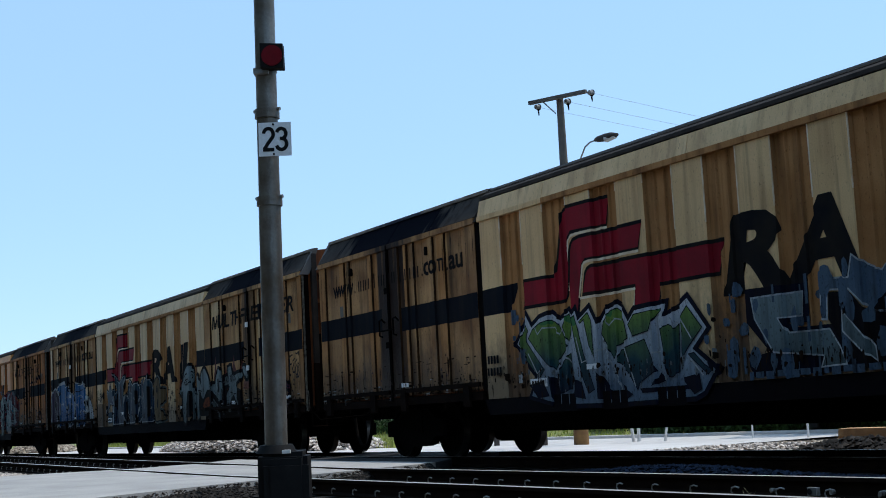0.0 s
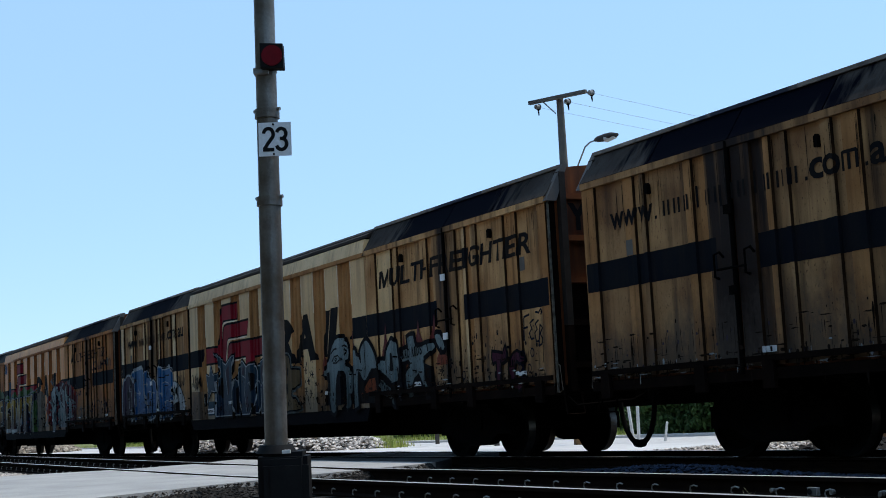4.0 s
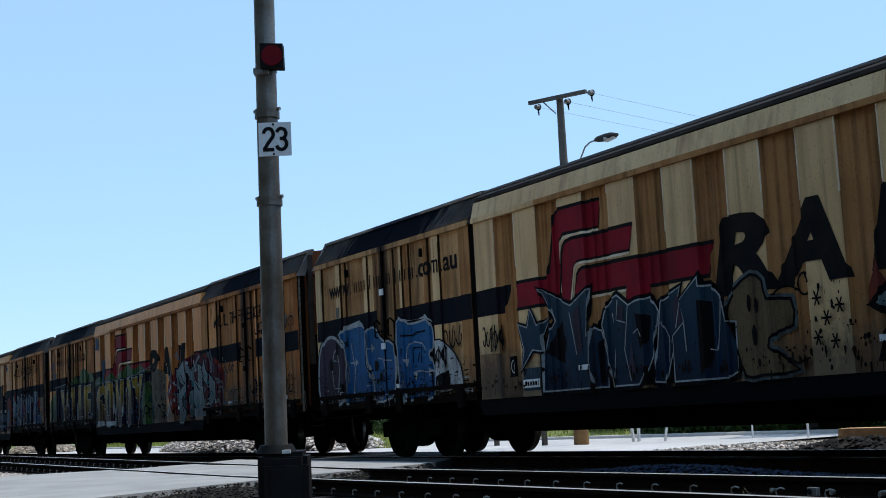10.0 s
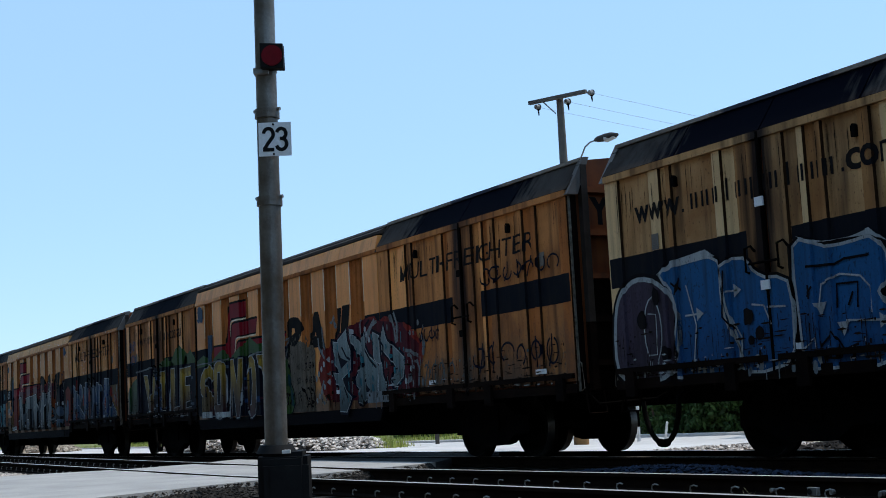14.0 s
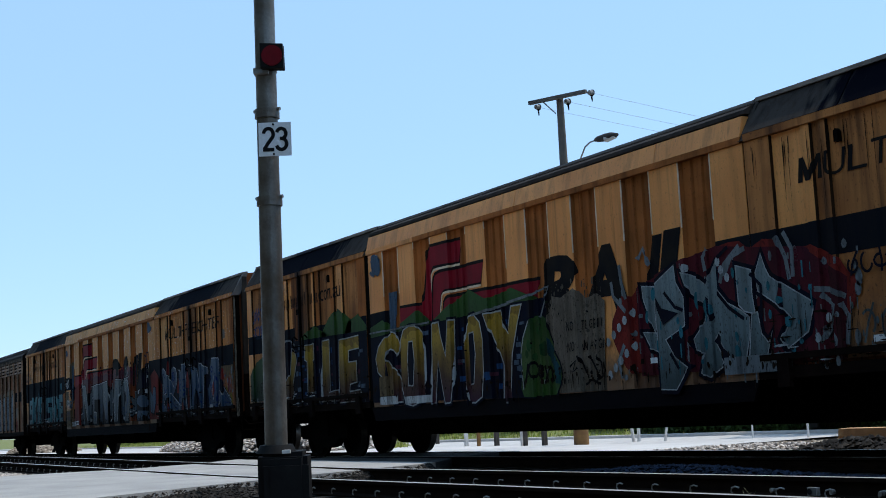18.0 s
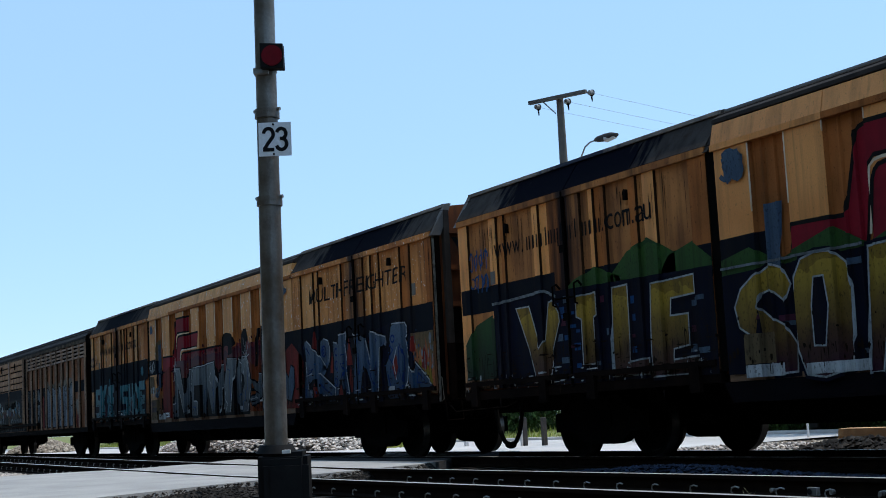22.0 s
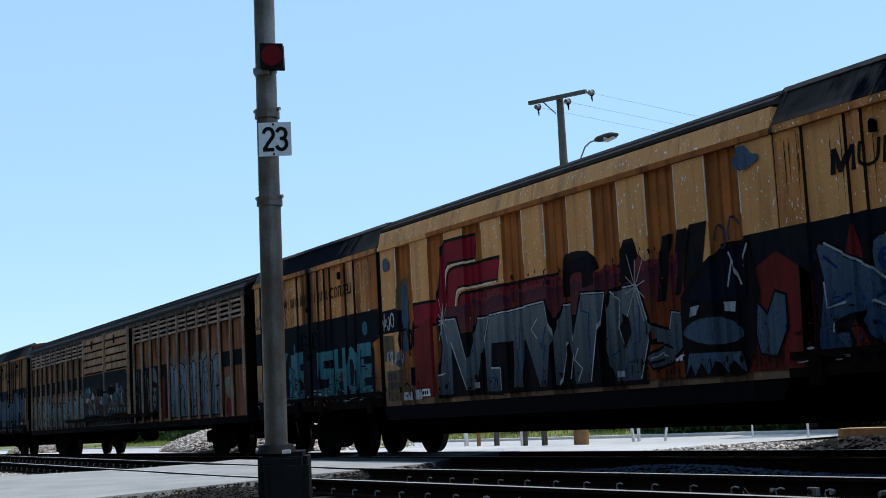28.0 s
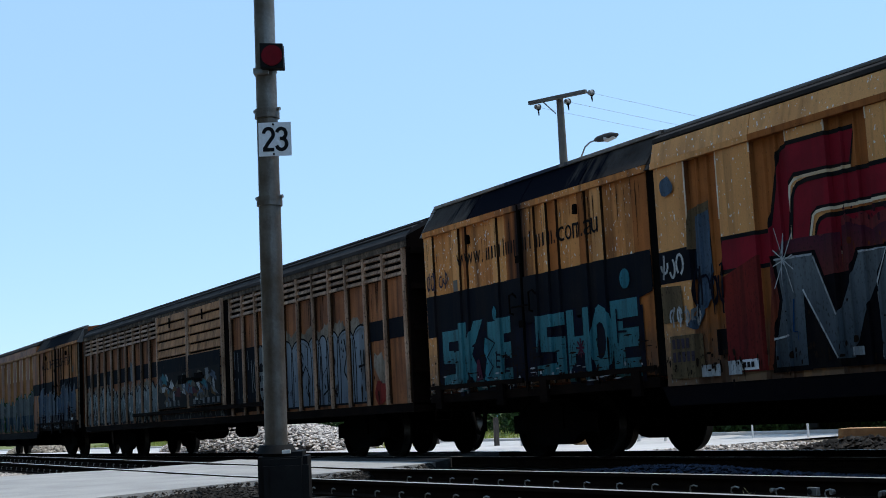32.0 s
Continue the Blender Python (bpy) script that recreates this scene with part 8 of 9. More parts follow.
strokes(van_d, [[(17.12, 2.29), (17.79, 1.95), (18.06, 1.74)], [(17.08, 1.88), (17.1, 1.6), (17.38, 1.64)], [(17.18, 1.44), (17.17, 1.34)], [(18.0, 2.27), (18.2, 2.22), (18.28, 2.08), (18.22, 1.82)], [(18.44, 2.17), (18.7, 2.13)], [(18.76, 2.28), (19.12, 2.31), (19.08, 2.17)], [(18.98, 2.09), (19.08, 1.6), (19.2, 1.12)],
                [(17.78, 1.62), (18.48, 1.31), (18.45, 1.1)], [(19.89, 2.1), (20.12, 1.56)], [(20.16, 2.24), (20.72, 2.10), (20.69, 1.96)], [(20.52, 1.94), (20.40, 1.12)], [(20.98, 2.31), (21.48, 2.29), (21.63, 2.14), (21.5, 2.04)], [(21.5, 2.0), (21.6, 1.75), (21.5, 1.3), (21.3, 1.08)], [(21.14, 1.9), (20.98, 1.65), (21.08, 1.34)], [(19.4, 2.26), (19.52, 2.2)]], S_LINE, 0.026, 8)
layer_part(van_d, "graffiti_flame", [poly((21.62, 1.3), (22.52, 1.05), (22.52, 2.08), (21.65, 2.09))], 1, S_TAN)
layer_part(van_d, "graffiti_flame", [poly((21.64, 1.35), (22.52, 1.15), (22.5, 1.75), (22.42, 1.55), (22.36, 1.9), (22.28, 1.62), (22.18, 1.98), (22.08, 1.68), (21.98, 1.85), (21.9, 1.7), (21.78, 2.0), (21.66, 1.85))], 1.6, S_EMBER)
layer_part(van_d, "graffiti_flame", [poly((21.75, 1.4), (22.45, 1.15), (22.4, 1.5), (22.3, 1.34), (22.2, 1.6), (22.1, 1.42), (21.95, 1.66))], 2.2, S_YELLOW)
layer_part(van_d, "graffiti_flame", [poly((22.0, 1.5), (22.2, 1.45), (22.22, 1.66), (22.12, 1.86), (22.05, 1.7)), poly((21.66, 1.8), (21.8, 1.76), (21.76, 2.05), (21.7, 2.02))], 2.6, S_RED)
form(van_d, ((21.81, 1.58), (22.42, 1.19), (21.9, 1.12), (21.55, 1.16), (21.62, 1.52), (21.74, 1.42)), F_RIVER, None, S_BLACK, 4, 0.02, 0.08, label="blue graffiti arrow")
strokes(van_d, [[(21.81, 1.60), (22.42, 1.21)], [(21.62, 1.54), (21.74, 1.44)], [(22.14, 1.12), (22.16, 0.96), (22.24, 1.08)]], S_LINE, 0.026, 8)
layer_part(van_d, "label_plate", [rect(20.78, 21.0, 1.14, 1.24), rect(13.2, 13.37, 1.06, 1.14), rect(9.42, 9.58, 1.08, 1.17)], 9, S_LINE)
marks(van_d, 21.6, 22.5, 1.3, 2.1, 40, S_PALE, 197, 4, (0.02, 0.1))
marks(van_d, 16.8, 22.0, 1.1, 2.2, 90, S_BLUE, 97, 8, (0.01, 0.06))
scribble(van_d, 15.3, 15.8, 2.3, 2.9, S_LILAC, 98, 0.03, 2)
layer_part(van_d, "graffiti_smear", [blob(15.95, 3.42, 0.22, 0.12, 14, 0.6, 5.0)], 3, S_STEEL)

# fifth van: faded greens; and the louvred one
wild_piece(van_e, even(6.5, 16.0, 12, -0.05), 1.0, 2.2, [S_DEEP, S_GREY], (1.5,), S_PALE, S_DARKGREEN, 101, shard, rise=0.2)
wild_piece(van_e, even(16.8, 22.2, 6, -0.05), 1.0, 2.25, [S_NAVY, S_STEEL], (1.4,), S_PALE, S_NAVY, 102, shard, rise=0.2)
layer_part(louvred, "stripe", [rect(0.1, 7.95, 2.1, 2.5), rect(13.45, 16.5, 1.0, 2.39), rect(20.8, 22.4, 2.06, 2.41)], 0, NAVY, (), FLAT)
F_MIST = fade("misty_blue_fade", [(0.95, (0.11, 0.14, 0.18)), (1.5, (0.15, 0.185, 0.23)), (2.3, (0.20, 0.235, 0.275))], wear_amount=0.6)
S_PEEL = spray("peeled_pale_undercoat", (0.30, 0.25, 0.20), (0.15, 0.12, 0.09))
# round grey-blue letters over a ragged edge of bared undercoat
rp = random.Random(131)
ragged = [(16.5 + 0.0705 * k, 2.44 + 0.10 * abs(math.sin(k * 0.33)) + rp.uniform(-0.06, 0.05)) for k in range(61)]
layer_part(louvred, "bared_patch", [poly((16.5, 1.0), (20.85, 1.0), *reversed(ragged))], 0.6, S_PEEL, (), FLAT)
for a, e, top in ((16.55, 17.15, 2.36), (17.1, 18.12, 2.35), (17.95, 18.62, 2.34), (18.5, 18.95, 2.34), (18.9, 19.5, 2.38), (19.4, 20.2, 2.37), (20.12, 20.86, 2.40)):
    m, r2 = (a + e) / 2, (e - a) / 2
    pts = [(a, 1.0), (e, 1.0), (e + 0.03, 1.6)] + [(m + r2 * math.cos(radians(q)), top - 0.30 + 0.30 * math.sin(radians(q))) for q in range(10, 180, 20)] + [(a - 0.02, 1.55)]
    form(louvred, pts, F_MIST, S_BLACK, None, 1.4 + 0.1 * (a - 16.5), 0.035, label="grey-blue round graffiti letters with black edges", profile=FLAT)
strokes(louvred, [arc(17.62, 1.93, 0.11, 0.14, 0, 340), [(17.9, 1.25), (18.05, 1.55), (17.85, 1.8), (17.5, 1.45), (17.62, 1.1)], [(18.6, 1.95), (18.6, 1.5), (18.9, 1.72), (18.95, 1.3), (18.7, 1.2)],
                  [(19.15, 2.1), (19.3, 1.8), (19.1, 1.55), (19.3, 1.2)], [(19.75, 2.2), (19.85, 1.9), (19.7, 1.6), (20.0, 1.3), (19.9, 1.05)], [(20.45, 1.95), (20.5, 1.4), (20.6, 1.95), (20.62, 1.2)], [(20.35, 1.65), (20.7, 1.68)],
                  [(16.8, 2.0), (16.75, 1.5), (16.9, 1.3)]], S_BLACK, 0.045, 6, FLAT)
strokes(louvred, [arc(m, z, r2, 0.27, 30, 140, 8) for m, z, r2 in ((17.6, 2.0, 0.44), (18.3, 2.0, 0.28), (19.8, 2.03, 0.34), (20.5, 2.06, 0.31), (19.2, 2.03, 0.24))], S_PALE, 0.03, 6.2, FLAT)
layer_part(louvred, "bared_patch", [poly((20.95, 1.62), (21.0, 1.86), (21.12, 1.80), (21.3, 1.86), (21.36, 1.74), (21.5, 1.56), (21.44, 1.32), (21.5, 1.05), (21.1, 1.02), (21.2, 1.35))], 1, S_PEEL, (), FLAT)
layer_part(louvred, "graffiti_smear", [blob(21.2, 1.15, 0.25, 0.2, 16, 0.4, 3.0), poly((15.9, 1.0), (16.3, 1.0), (16.28, 2.02), (16.15, 2.1), (15.95, 1.8))], 1.4, S_RED, (), FLAT)
# pale scrawls and a hooded ghost shape on the navy panels
strokes(louvred, [[(13.5, 2.34), (13.5, 1.95)], [(13.68, 2.36), (13.7, 1.95)], [(13.5, 2.15), (13.7, 2.17)], [(13.9, 2.32), (13.92, 1.9)], [(14.2, 1.9), (14.22, 2.3), (14.4, 2.05), (14.55, 2.32), (14.58, 1.9)], [(13.7, 1.75), (13.5, 1.68), (13.66, 1.5), (13.5, 1.3)],
                  [(13.9, 1.75), (13.9, 1.3)], [(14.15, 1.3), (14.3, 1.75), (14.45, 1.3)], [(14.75, 2.1), (14.8, 1.4)], arc(14.98, 1.75, 0.1, 0.3, 20, 300)], S_PALE, 0.04, 2, FLAT)
layer_part(louvred, "graffiti_face", [poly((15.05, 2.0), (15.15, 2.28), (15.35, 2.38), (15.55, 2.25), (15.65, 1.98), (15.52, 1.92), (15.35, 2.02), (15.18, 1.92)), poly((15.2, 1.82), (15.55, 1.82), (15.5, 1.4), (15.35, 1.22), (15.22, 1.4))], 2, S_PALE, (), FLAT)
layer_part(louvred, "graffiti_stroke", [blob(15.29, 1.68, 0.05, 0.07, 8), blob(15.46, 1.68, 0.05, 0.07, 8), rect(15.28, 15.46, 1.42, 1.48)], 3, S_BLACK, (), FLAT)
# worn grey piece on the panels beside the doors
rp = random.Random(132)
worn = [(0.15 + 0.1 * k, 1.95 + 0.22 * math.sin(k * 0.7) * math.sin(k * 0.23) + rp.uniform(-0.09, 0.09)) for k in range(79)]
layer_part(louvred, "bared_patch", [poly((0.15, 1.0), (7.95, 1.0), *reversed(worn))], 1, S_PEEL, (), FLAT)
wild_piece(louvred, even(0.3, 7.9, 9, -0.05), 0.98, 1.85, [F_SILVER], (), S_BLACK, S_NAVY, 105, shard, FLAT, 1.6, 0.22, label="worn grey graffiti letters on stained panels")
strokes(louvred, [[(k * 0.78 + 0.3, 1.2), (k * 0.78 + 0.45, 1.75), (k * 0.78 + 0.62, 1.3)] for k in range(9)], S_PALE, 0.035, 5, FLAT)
layer_part(louvred, "graffiti_smear", [poly((7.62, 1.3), (7.9, 1.3), (7.92, 2.0), (7.8, 2.34), (7.68, 2.2)), blob(5.2, 2.35, 0.12, 0.3, 12, 0.5, 1.0), blob(3.0, 2.2, 0.16, 0.25, 12, 0.5, 2.0)], 2, S_PALE, (), FLAT)
marks(louvred, 0.3, 7.9, 1.0, 1.95, 260, S_LINE, 124, 5.4, (0.02, 0.11), FLAT)
layer_part(louvred, "graffiti_backing", [rect(8.0, 13.2, 0.95, 1.09)], 1, S_NAVY, (), FLAT)
marks(louvred, 8.0, 13.2, 0.98, 1.09, 60, S_PALE, 125, 2, (0.02, 0.07), FLAT)
marks(louvred, 0.3, 21.8, 1.0, 2.3, 330, S_BLACK, 123, 7.6, (0.015, 0.06), FLAT, "grime_spatter")
# dim many-coloured piece on the lower slats of the doors
DOORS = (np.array([-1.0, 30.0]), np.array([-0.075, -0.075]))
layer_part(louvred, "stripe", [rect(8.1, 10.5, 2.13, 2.47), rect(10.68, 13.05, 2.13, 2.47)], 0, NAVY, (), DOORS)
layer_part(louvred, "graffiti_backing", [rect(8.1, 10.5, 1.24, 2.13), rect(10.68, 13.05, 1.24, 2.13)], 0.3, S_BLACK, (), DOORS)
rp = random.Random(133)
for mat, n in ((S_DUST, 12), (S_STEEL, 9), (S_MAROON, 5), (S_OCHRE, 7), (S_WHITE, 6), (S_TEAL, 5), (S_LINE, 7)):
    shapes = []
    for _ in range(n):
        u, z, w2 = rp.uniform(8.2, 12.5), rp.uniform(1.38, 1.98), rp.uniform(0.22, 0.6)
        shapes.append(poly((u, z), (u + w2, z - rp.uniform(0.0, 0.2)), (u + w2 * 0.9, z + rp.uniform(0.02, 0.12)), (u + w2 * rp.uniform(0.3, 0.6), z + rp.uniform(0.1, 0.24))))
    layer_part(louvred, "graffiti_face", shapes, 1 + rp.random(), mat, (), DOORS)
layer_part(louvred, "graffiti_face", [poly((12.25, 1.78), (12.42, 1.72), (12.9, 1.46), (12.55, 1.52)), poly((11.95, 2.1), (12.2, 2.1), (12.3, 1.9), (12.05, 1.8))], 2.4, S_PALE, (), DOORS)
layer_part(louvred, "graffiti_bar", [rect(u, u + 0.16, 1.28, 1.41) for u in (8.8, 9.1, 9.45, 9.8, 11.05, 11.4, 11.75, 12.1, 12.45, 12.8)], 3, S_PALE, (), DOORS)
marks(louvred, 8.1, 13.1, 1.2, 2.3, 150, S_BLACK, 108, 6, (0.02, 0.10), DOORS)


# ---------------------------------------------------------------- soot and grime that has run down the vans
GRIME = material("black_brown_grime", (0.010, 0.006, 0.004), (0.022, 0.011, 0.006), 6.0, 0.85, specular=0.06)


def drips(root, u0, u1, top, long, n, seed, width=(0.004, 0.014), profile=None, layer=-0.9):
    """Ragged runs of grime from a seam."""
    r = random.Random(seed)
    shapes = []
    for _ in range(n):
        u, w, h = r.uniform(u0, u1), r.uniform(*width), r.uniform(*long)
        t0 = top - abs(r.gauss(0, 0.12))
        shapes.append(poly((u - w * 0.4, t0), (u + w * 0.4, t0), (u + w, t0 - h * 0.2), (u + w * r.uniform(0.4, 0.9), t0 - h * 0.6), (u + w * 0.1, t0 - h), (u - w * r.uniform(0.4, 0.8), t0 - h * r.uniform(0.5, 0.8)), (u - w, t0 - h * 0.2)))
    p = layer_part(root, "grime", shapes, layer, GRIME, (), profile, joined=True)
    p["kind"] = "stuff"


def scuffs(root, u0, u1, z0, z1, n, mat, seed, layer=8.9):
    """Level scrapes along the foot of the doors."""
    r = random.Random(seed)
    shapes = []
    for _ in range(n):
        u, z, w, h = r.uniform(u0, u1), z0 + (z1 - z0) * r.random() ** 2, r.uniform(0.04, 0.22), r.uniform(0.005, 0.02)
        shapes.append(poly((u, z), (u + w * 0.5, z - h * 0.6), (u + w, z + h * 0.2), (u + w * 0.7, z + h), (u + w * 0.2, z + h * 0.8)))
    p = layer_part(root, "scuffing", shapes, layer, mat, (), None, joined=True)
    p["kind"] = "stuff"


for k, van in enumerate((van_a, van_b, van_c, van_d, van_e)):
    for a, e in ((0.05, 6.0), (16.5, 22.3)):
        scuffs(van, a, e, 1.05, 1.6, 130, GRIME, 1600 + k + int(a))
        scuffs(van, a, e, 1.05, 1.3, 26, S_LINE, 1700 + k + int(a), 9.3)
    drips(van, 0.1, 6.1, TOP, (0.2, 0.9), 36, 950 + k, (0.003, 0.008))
    drips(van, 16.5, 22.5, TOP, (0.2, 0.9), 36, 960 + k, (0.003, 0.008))
    drips(van, 0.1, 6.1, 1.62, (0.15, 0.45), 60, 1400 + k, (0.003, 0.007), None, 7.3)
    drips(van, 16.5, 22.5, 1.62, (0.15, 0.45), 60, 1500 + k, (0.003, 0.007), None, 7.3)
    marks(van, 0.1, 22.4, 1.04, 1.26, 420, GRIME, 1100 + k, 8, (0.015, 0.05), None, "grime_spatter")
    marks(van, 0.1, 22.4, 1.04, 1.7, 260, GRIME, 1200 + k, 8, (0.008, 0.03), None, "grime_spatter")
    marks(van, 0.1, 6.1, 1.04, 1.25, 40, S_LINE, 1300 + k, 8.6, (0.01, 0.05))
    drips(van, 0.2, 22.4, 1.22, (0.06, 0.2), 170, 980 + k, (0.005, 0.02), None, 7)
drips(louvred, 0.2, 22.3, 3.2, (0.2, 1.4), 60, 990, (0.006, 0.02), FLAT)
drips(louvred, 0.2, 22.3, 1.4, (0.2, 0.45), 80, 991, (0.01, 0.05), FLAT, 6)


# ---------------------------------------------------------------- mast fittings
def mast_parts():
    """Collars, lamp, plate and the black foot, turned to face the road."""
    for z, r, h in ((2.64, 0.096, 0.045), (3.30, 0.093, 0.045), (3.625, 0.084, 0.02)):
        part("collar", Build().tube((0, 0, z - h), (0, 0, z + h * 0.5), r, n=28), MAST, mast, "bolted steel collar", smooth=True)
        for a in (-25, 155):
            c, s = math.cos(radians(a + 62)), math.sin(radians(a + 62))
            part("bolt", Build().tube((c * r * 0.9, s * r * 0.9, z + 0.02), (c * (r + 0.02), s * (r + 0.02), z + 0.02), 0.014, n=8), GALV, mast)
    turn = pose(0, 0, 0, 0, 0, 62)
    plate = part("number_plate", Build().box(-0.055, 0.187, -0.106, -0.101, 2.953, 3.205), WHITE, mast, "white plate with black number 23")
    plate.matrix_basis = turn
    two = arc(0.5, 0.70, 0.40, 0.24, 172, -35, 12) + [(0.50, 0.36), (0.16, 0.10)]
    three = arc(0.46, 0.715, 0.38, 0.215, 165, -78, 12)
    low = arc(0.46, 0.285, 0.42, 0.235, 80, -165, 14)
    for name, at, shapes in (("digit", -0.027, (two, [(0.02, 0.06), (0.96, 0.06)])), ("digit", 0.072, (three, low, [(0.34, 0.51), (0.60, 0.51)]))):
        b = Build()
        for k, path in enumerate(shapes):
            pts, faces = ribbon([(at + 0.090 * p, 2.990 + 0.180 * q) for p, q in path], 0.027)
            b.add([(p, -0.1085 - 0.0003 * k, q) for p, q in pts], faces)
        part(name, b, BLACK, plate)
    for z in (3.19, 2.968):
        part("plate_bolt", Build().tube((0.055, -0.112, z), (0.055, -0.10, z), 0.008, n=8), BLACK, plate)
    part("plate_bracket", Build().box(-0.05, 0.05, -0.101, -0.05, 3.05, 3.09), GALV, plate)
    lamp = part("marker_lamp", Build().prism([(-0.016, 3.602), (0.155, 3.594), (0.150, 3.778), (-0.020, 3.786)], "y", -0.19, -0.09), BLACK, mast, "black lamp box with a dark red lens")
    lamp.matrix_basis = turn
    part("lens", Build().tube((0.070, -0.197, 3.690), (0.070, -0.19, 3.690), 0.077, n=32), RED_LENS, lamp, "round dark red lens", smooth=True)
    part("lamp_bracket", Build().box(-0.08, 0.03, -0.12, 0.0, 3.575, 3.605), GALV, lamp)
    foot = part("foot", Build().box(-0.125, 0.235, -0.15, 0.2, 0.0, 0.785), BLACK, mast, "black moulded base housing")
    cover = part("cover", Build().box(-0.075, 0.25, -0.21, -0.14, 0.0, 0.74), BLACK, mast, "rounded black front cover")
    for ob, w in ((foot, 0.035), (cover, 0.05)):
        ob.matrix_basis = turn
        bm = bmesh.new()
        bm.from_mesh(ob.data)
        bmesh.ops.bevel(bm, geom=bm.edges[:], offset=w, segments=4, affect="EDGES")
        bm.to_mesh(ob.data)
        bm.free()
    part("base_cap", Build().tube((0, 0, 0.775), (0, 0, 0.835), 0.15, 0.12, 24), BLACK, mast, smooth=True)
    rag = part("cable_tie", Build().box(0.06, 0.12, -0.17, -0.14, 0.775, 0.80), POST_WHITE, mast)
    rag.matrix_basis = turn


mast_parts()


# ---------------------------------------------------------------- power pole with street lamp
def power_pole():
    root = thing("power_pole", pose(-28.4, 7.0, far_level(0, 7)), "tall timber power pole with crossarm and street lamp", "power pole")
    part("pole", Build().tube((0, 0, 0), (0, 0, 4.5), 0.18, 0.125, 18).tube((0, 0, 4.5), (0, 0, 8.70), 0.125, 0.088, 18), TIMBER, root, "grey-brown timber pole", smooth=True)
    part("pole_butt", Build().tube((0, 0, -0.02), (0, 0, 2.1), 0.186, 0.168, 18), CREOSOTE, root, "brown creosoted pole butt", smooth=True)
    d = Vector((0.908, 0.42, 0))
    n = Vector((-0.42, 0.908, 0))
    c = Vector((0.02, 0.0, 8.68))

    def along(a, e, wide, z0, z1, off):
        b = Build()
        v = []
        for s in (a, e):
            for o in (off - wide, off + wide):
                for z in (z0, z1):
                    p = c + d * s + n * o
                    v.append((p.x, p.y, 8.68 + z))
        return b.add(v, [(0, 1, 3, 2), (4, 6, 7, 5), (0, 4, 5, 1), (2, 3, 7, 6), (0, 2, 6, 4), (1, 5, 7, 3)])
    part("crossarm", along(-0.84, 0.84, 0.05, -0.05, 0.04, -0.14), TIMBER, root, "timber crossarm")
    part("brace", Build().tube(c + d * -0.42 + n * -0.14 + Vector((0, 0, -0.05)), c + d * -0.08 + n * -0.12 + Vector((0, 0, -0.40)), 0.018, n=6), GALV, root)
    for s, drop in ((-0.70, -0.10), (0.19, -0.12), (0.88, -0.02)):
        p = c + d * s + n * 0.05 + Vector((0, 0, drop))
        ins = part("insulator", Build().tube(p - d * 0.02 + n * -0.08, p + n * 0.02, 0.06, n=14).tube(p + n * 0.02, p + n * 0.08, 0.088, 0.045, n=14), PORCELAIN, root, "glazed disc insulator", smooth=True)
        part("hanger", Build().tube(p + Vector((0, 0, -0.06)), p + Vector((0.02, 0, -0.22)), 0.025, 0.015, n=8), FRAME, ins)
        span = 60.0
        far = Vector((-0.225, 0.974, 0))
        pts = [tuple(p + n * 0.08 + far * (span * k / 16) + Vector((0, 0, -0.6 * 4 * (k / 16) * (1 - k / 16)))) for k in range(17)]
        part("wire", Build().pipe(pts, 0.0045, 5), WIRE, root)
    arm = [(0.1, 0, 5.9), (0.5, 0, 6.72), (0.98, 0, 7.24), (1.2, 0, 7.31), (1.5, 0, 7.31)]
    part("lamp_arm", Build().pipe(arm, 0.02, 8), GALV, root)
    head = Build()
    sect = [(1.42, 0.04), (1.55, 0.075), (1.85, 0.095), (2.1, 0.09), (2.34, 0.035)]
    for (xa, ra), (xb, rb2) in zip(sect[:-1], sect[1:]):
        head.tube((xa, 0, 7.32 - (xa - 1.45) * 0.06), (xb, 0, 7.32 - (xb - 1.45) * 0.06), ra, rb2, 14)
    lamp = part("lamp_head", head, POST_DARK, root, "dark grey street lamp head with a clear bowl", smooth=True)
    part("bowl", Build().tube((1.9, 0, 7.265), (2.26, 0, 7.235), 0.10, 0.05, 14), GLASS_BOWL, lamp, smooth=True)
    return root


power_pole()


# ---------------------------------------------------------------- posts along the far road
def marker_post(x, y, h, w, mat, label, lean=0.0):
    root = thing("marker_post", pose(x, y, far_level(x, y) + 0.03, 0, lean, 0), label, "post", "posts along the far road")
    part("stake", Build().prism([(-w / 2, -w / 2), (w / 2, -w / 2), (w / 2, w / 2), (-w / 2, w / 2)], "z", -0.06, h), mat, root)
    part("cap", Build().tube((0, 0, h), (0, 0, h + 0.02), w * 0.62, w * 0.45, 8), mat, root)
    return root


for x, y, h, w, mat, lean in ((-34.2, 7.0, 0.75, 0.09, "w", 0), (-33.4, 6.95, 0.72, 0.08, "r", 0), (-32.5, 7.0, 0.75, 0.11, "g", 0), (-31.15, 7.0, 0.78, 0.09, "w", 0), (-30.85, 6.9, 0.72, 0.09, "g", 0),
                              (-30.0, 6.95, 0.70, 0.11, "g", 0), (-24.45, 9.0, 1.05, 0.03, "w", 0), (-38.6, 8.4, 0.7, 0.1, "g", 0), (-22.66, 9.0, 1.1, 0.035, "w", 0)):
    kind = {"w": (POST_WHITE, "chalky white painted post beside the road"), "r": (POST_RUST, "thin rusty yellow steel post"), "g": (POST_DARK, "dark weathered timber post")}[mat]
    marker_post(x, y, h, w, kind[0], kind[1], lean)


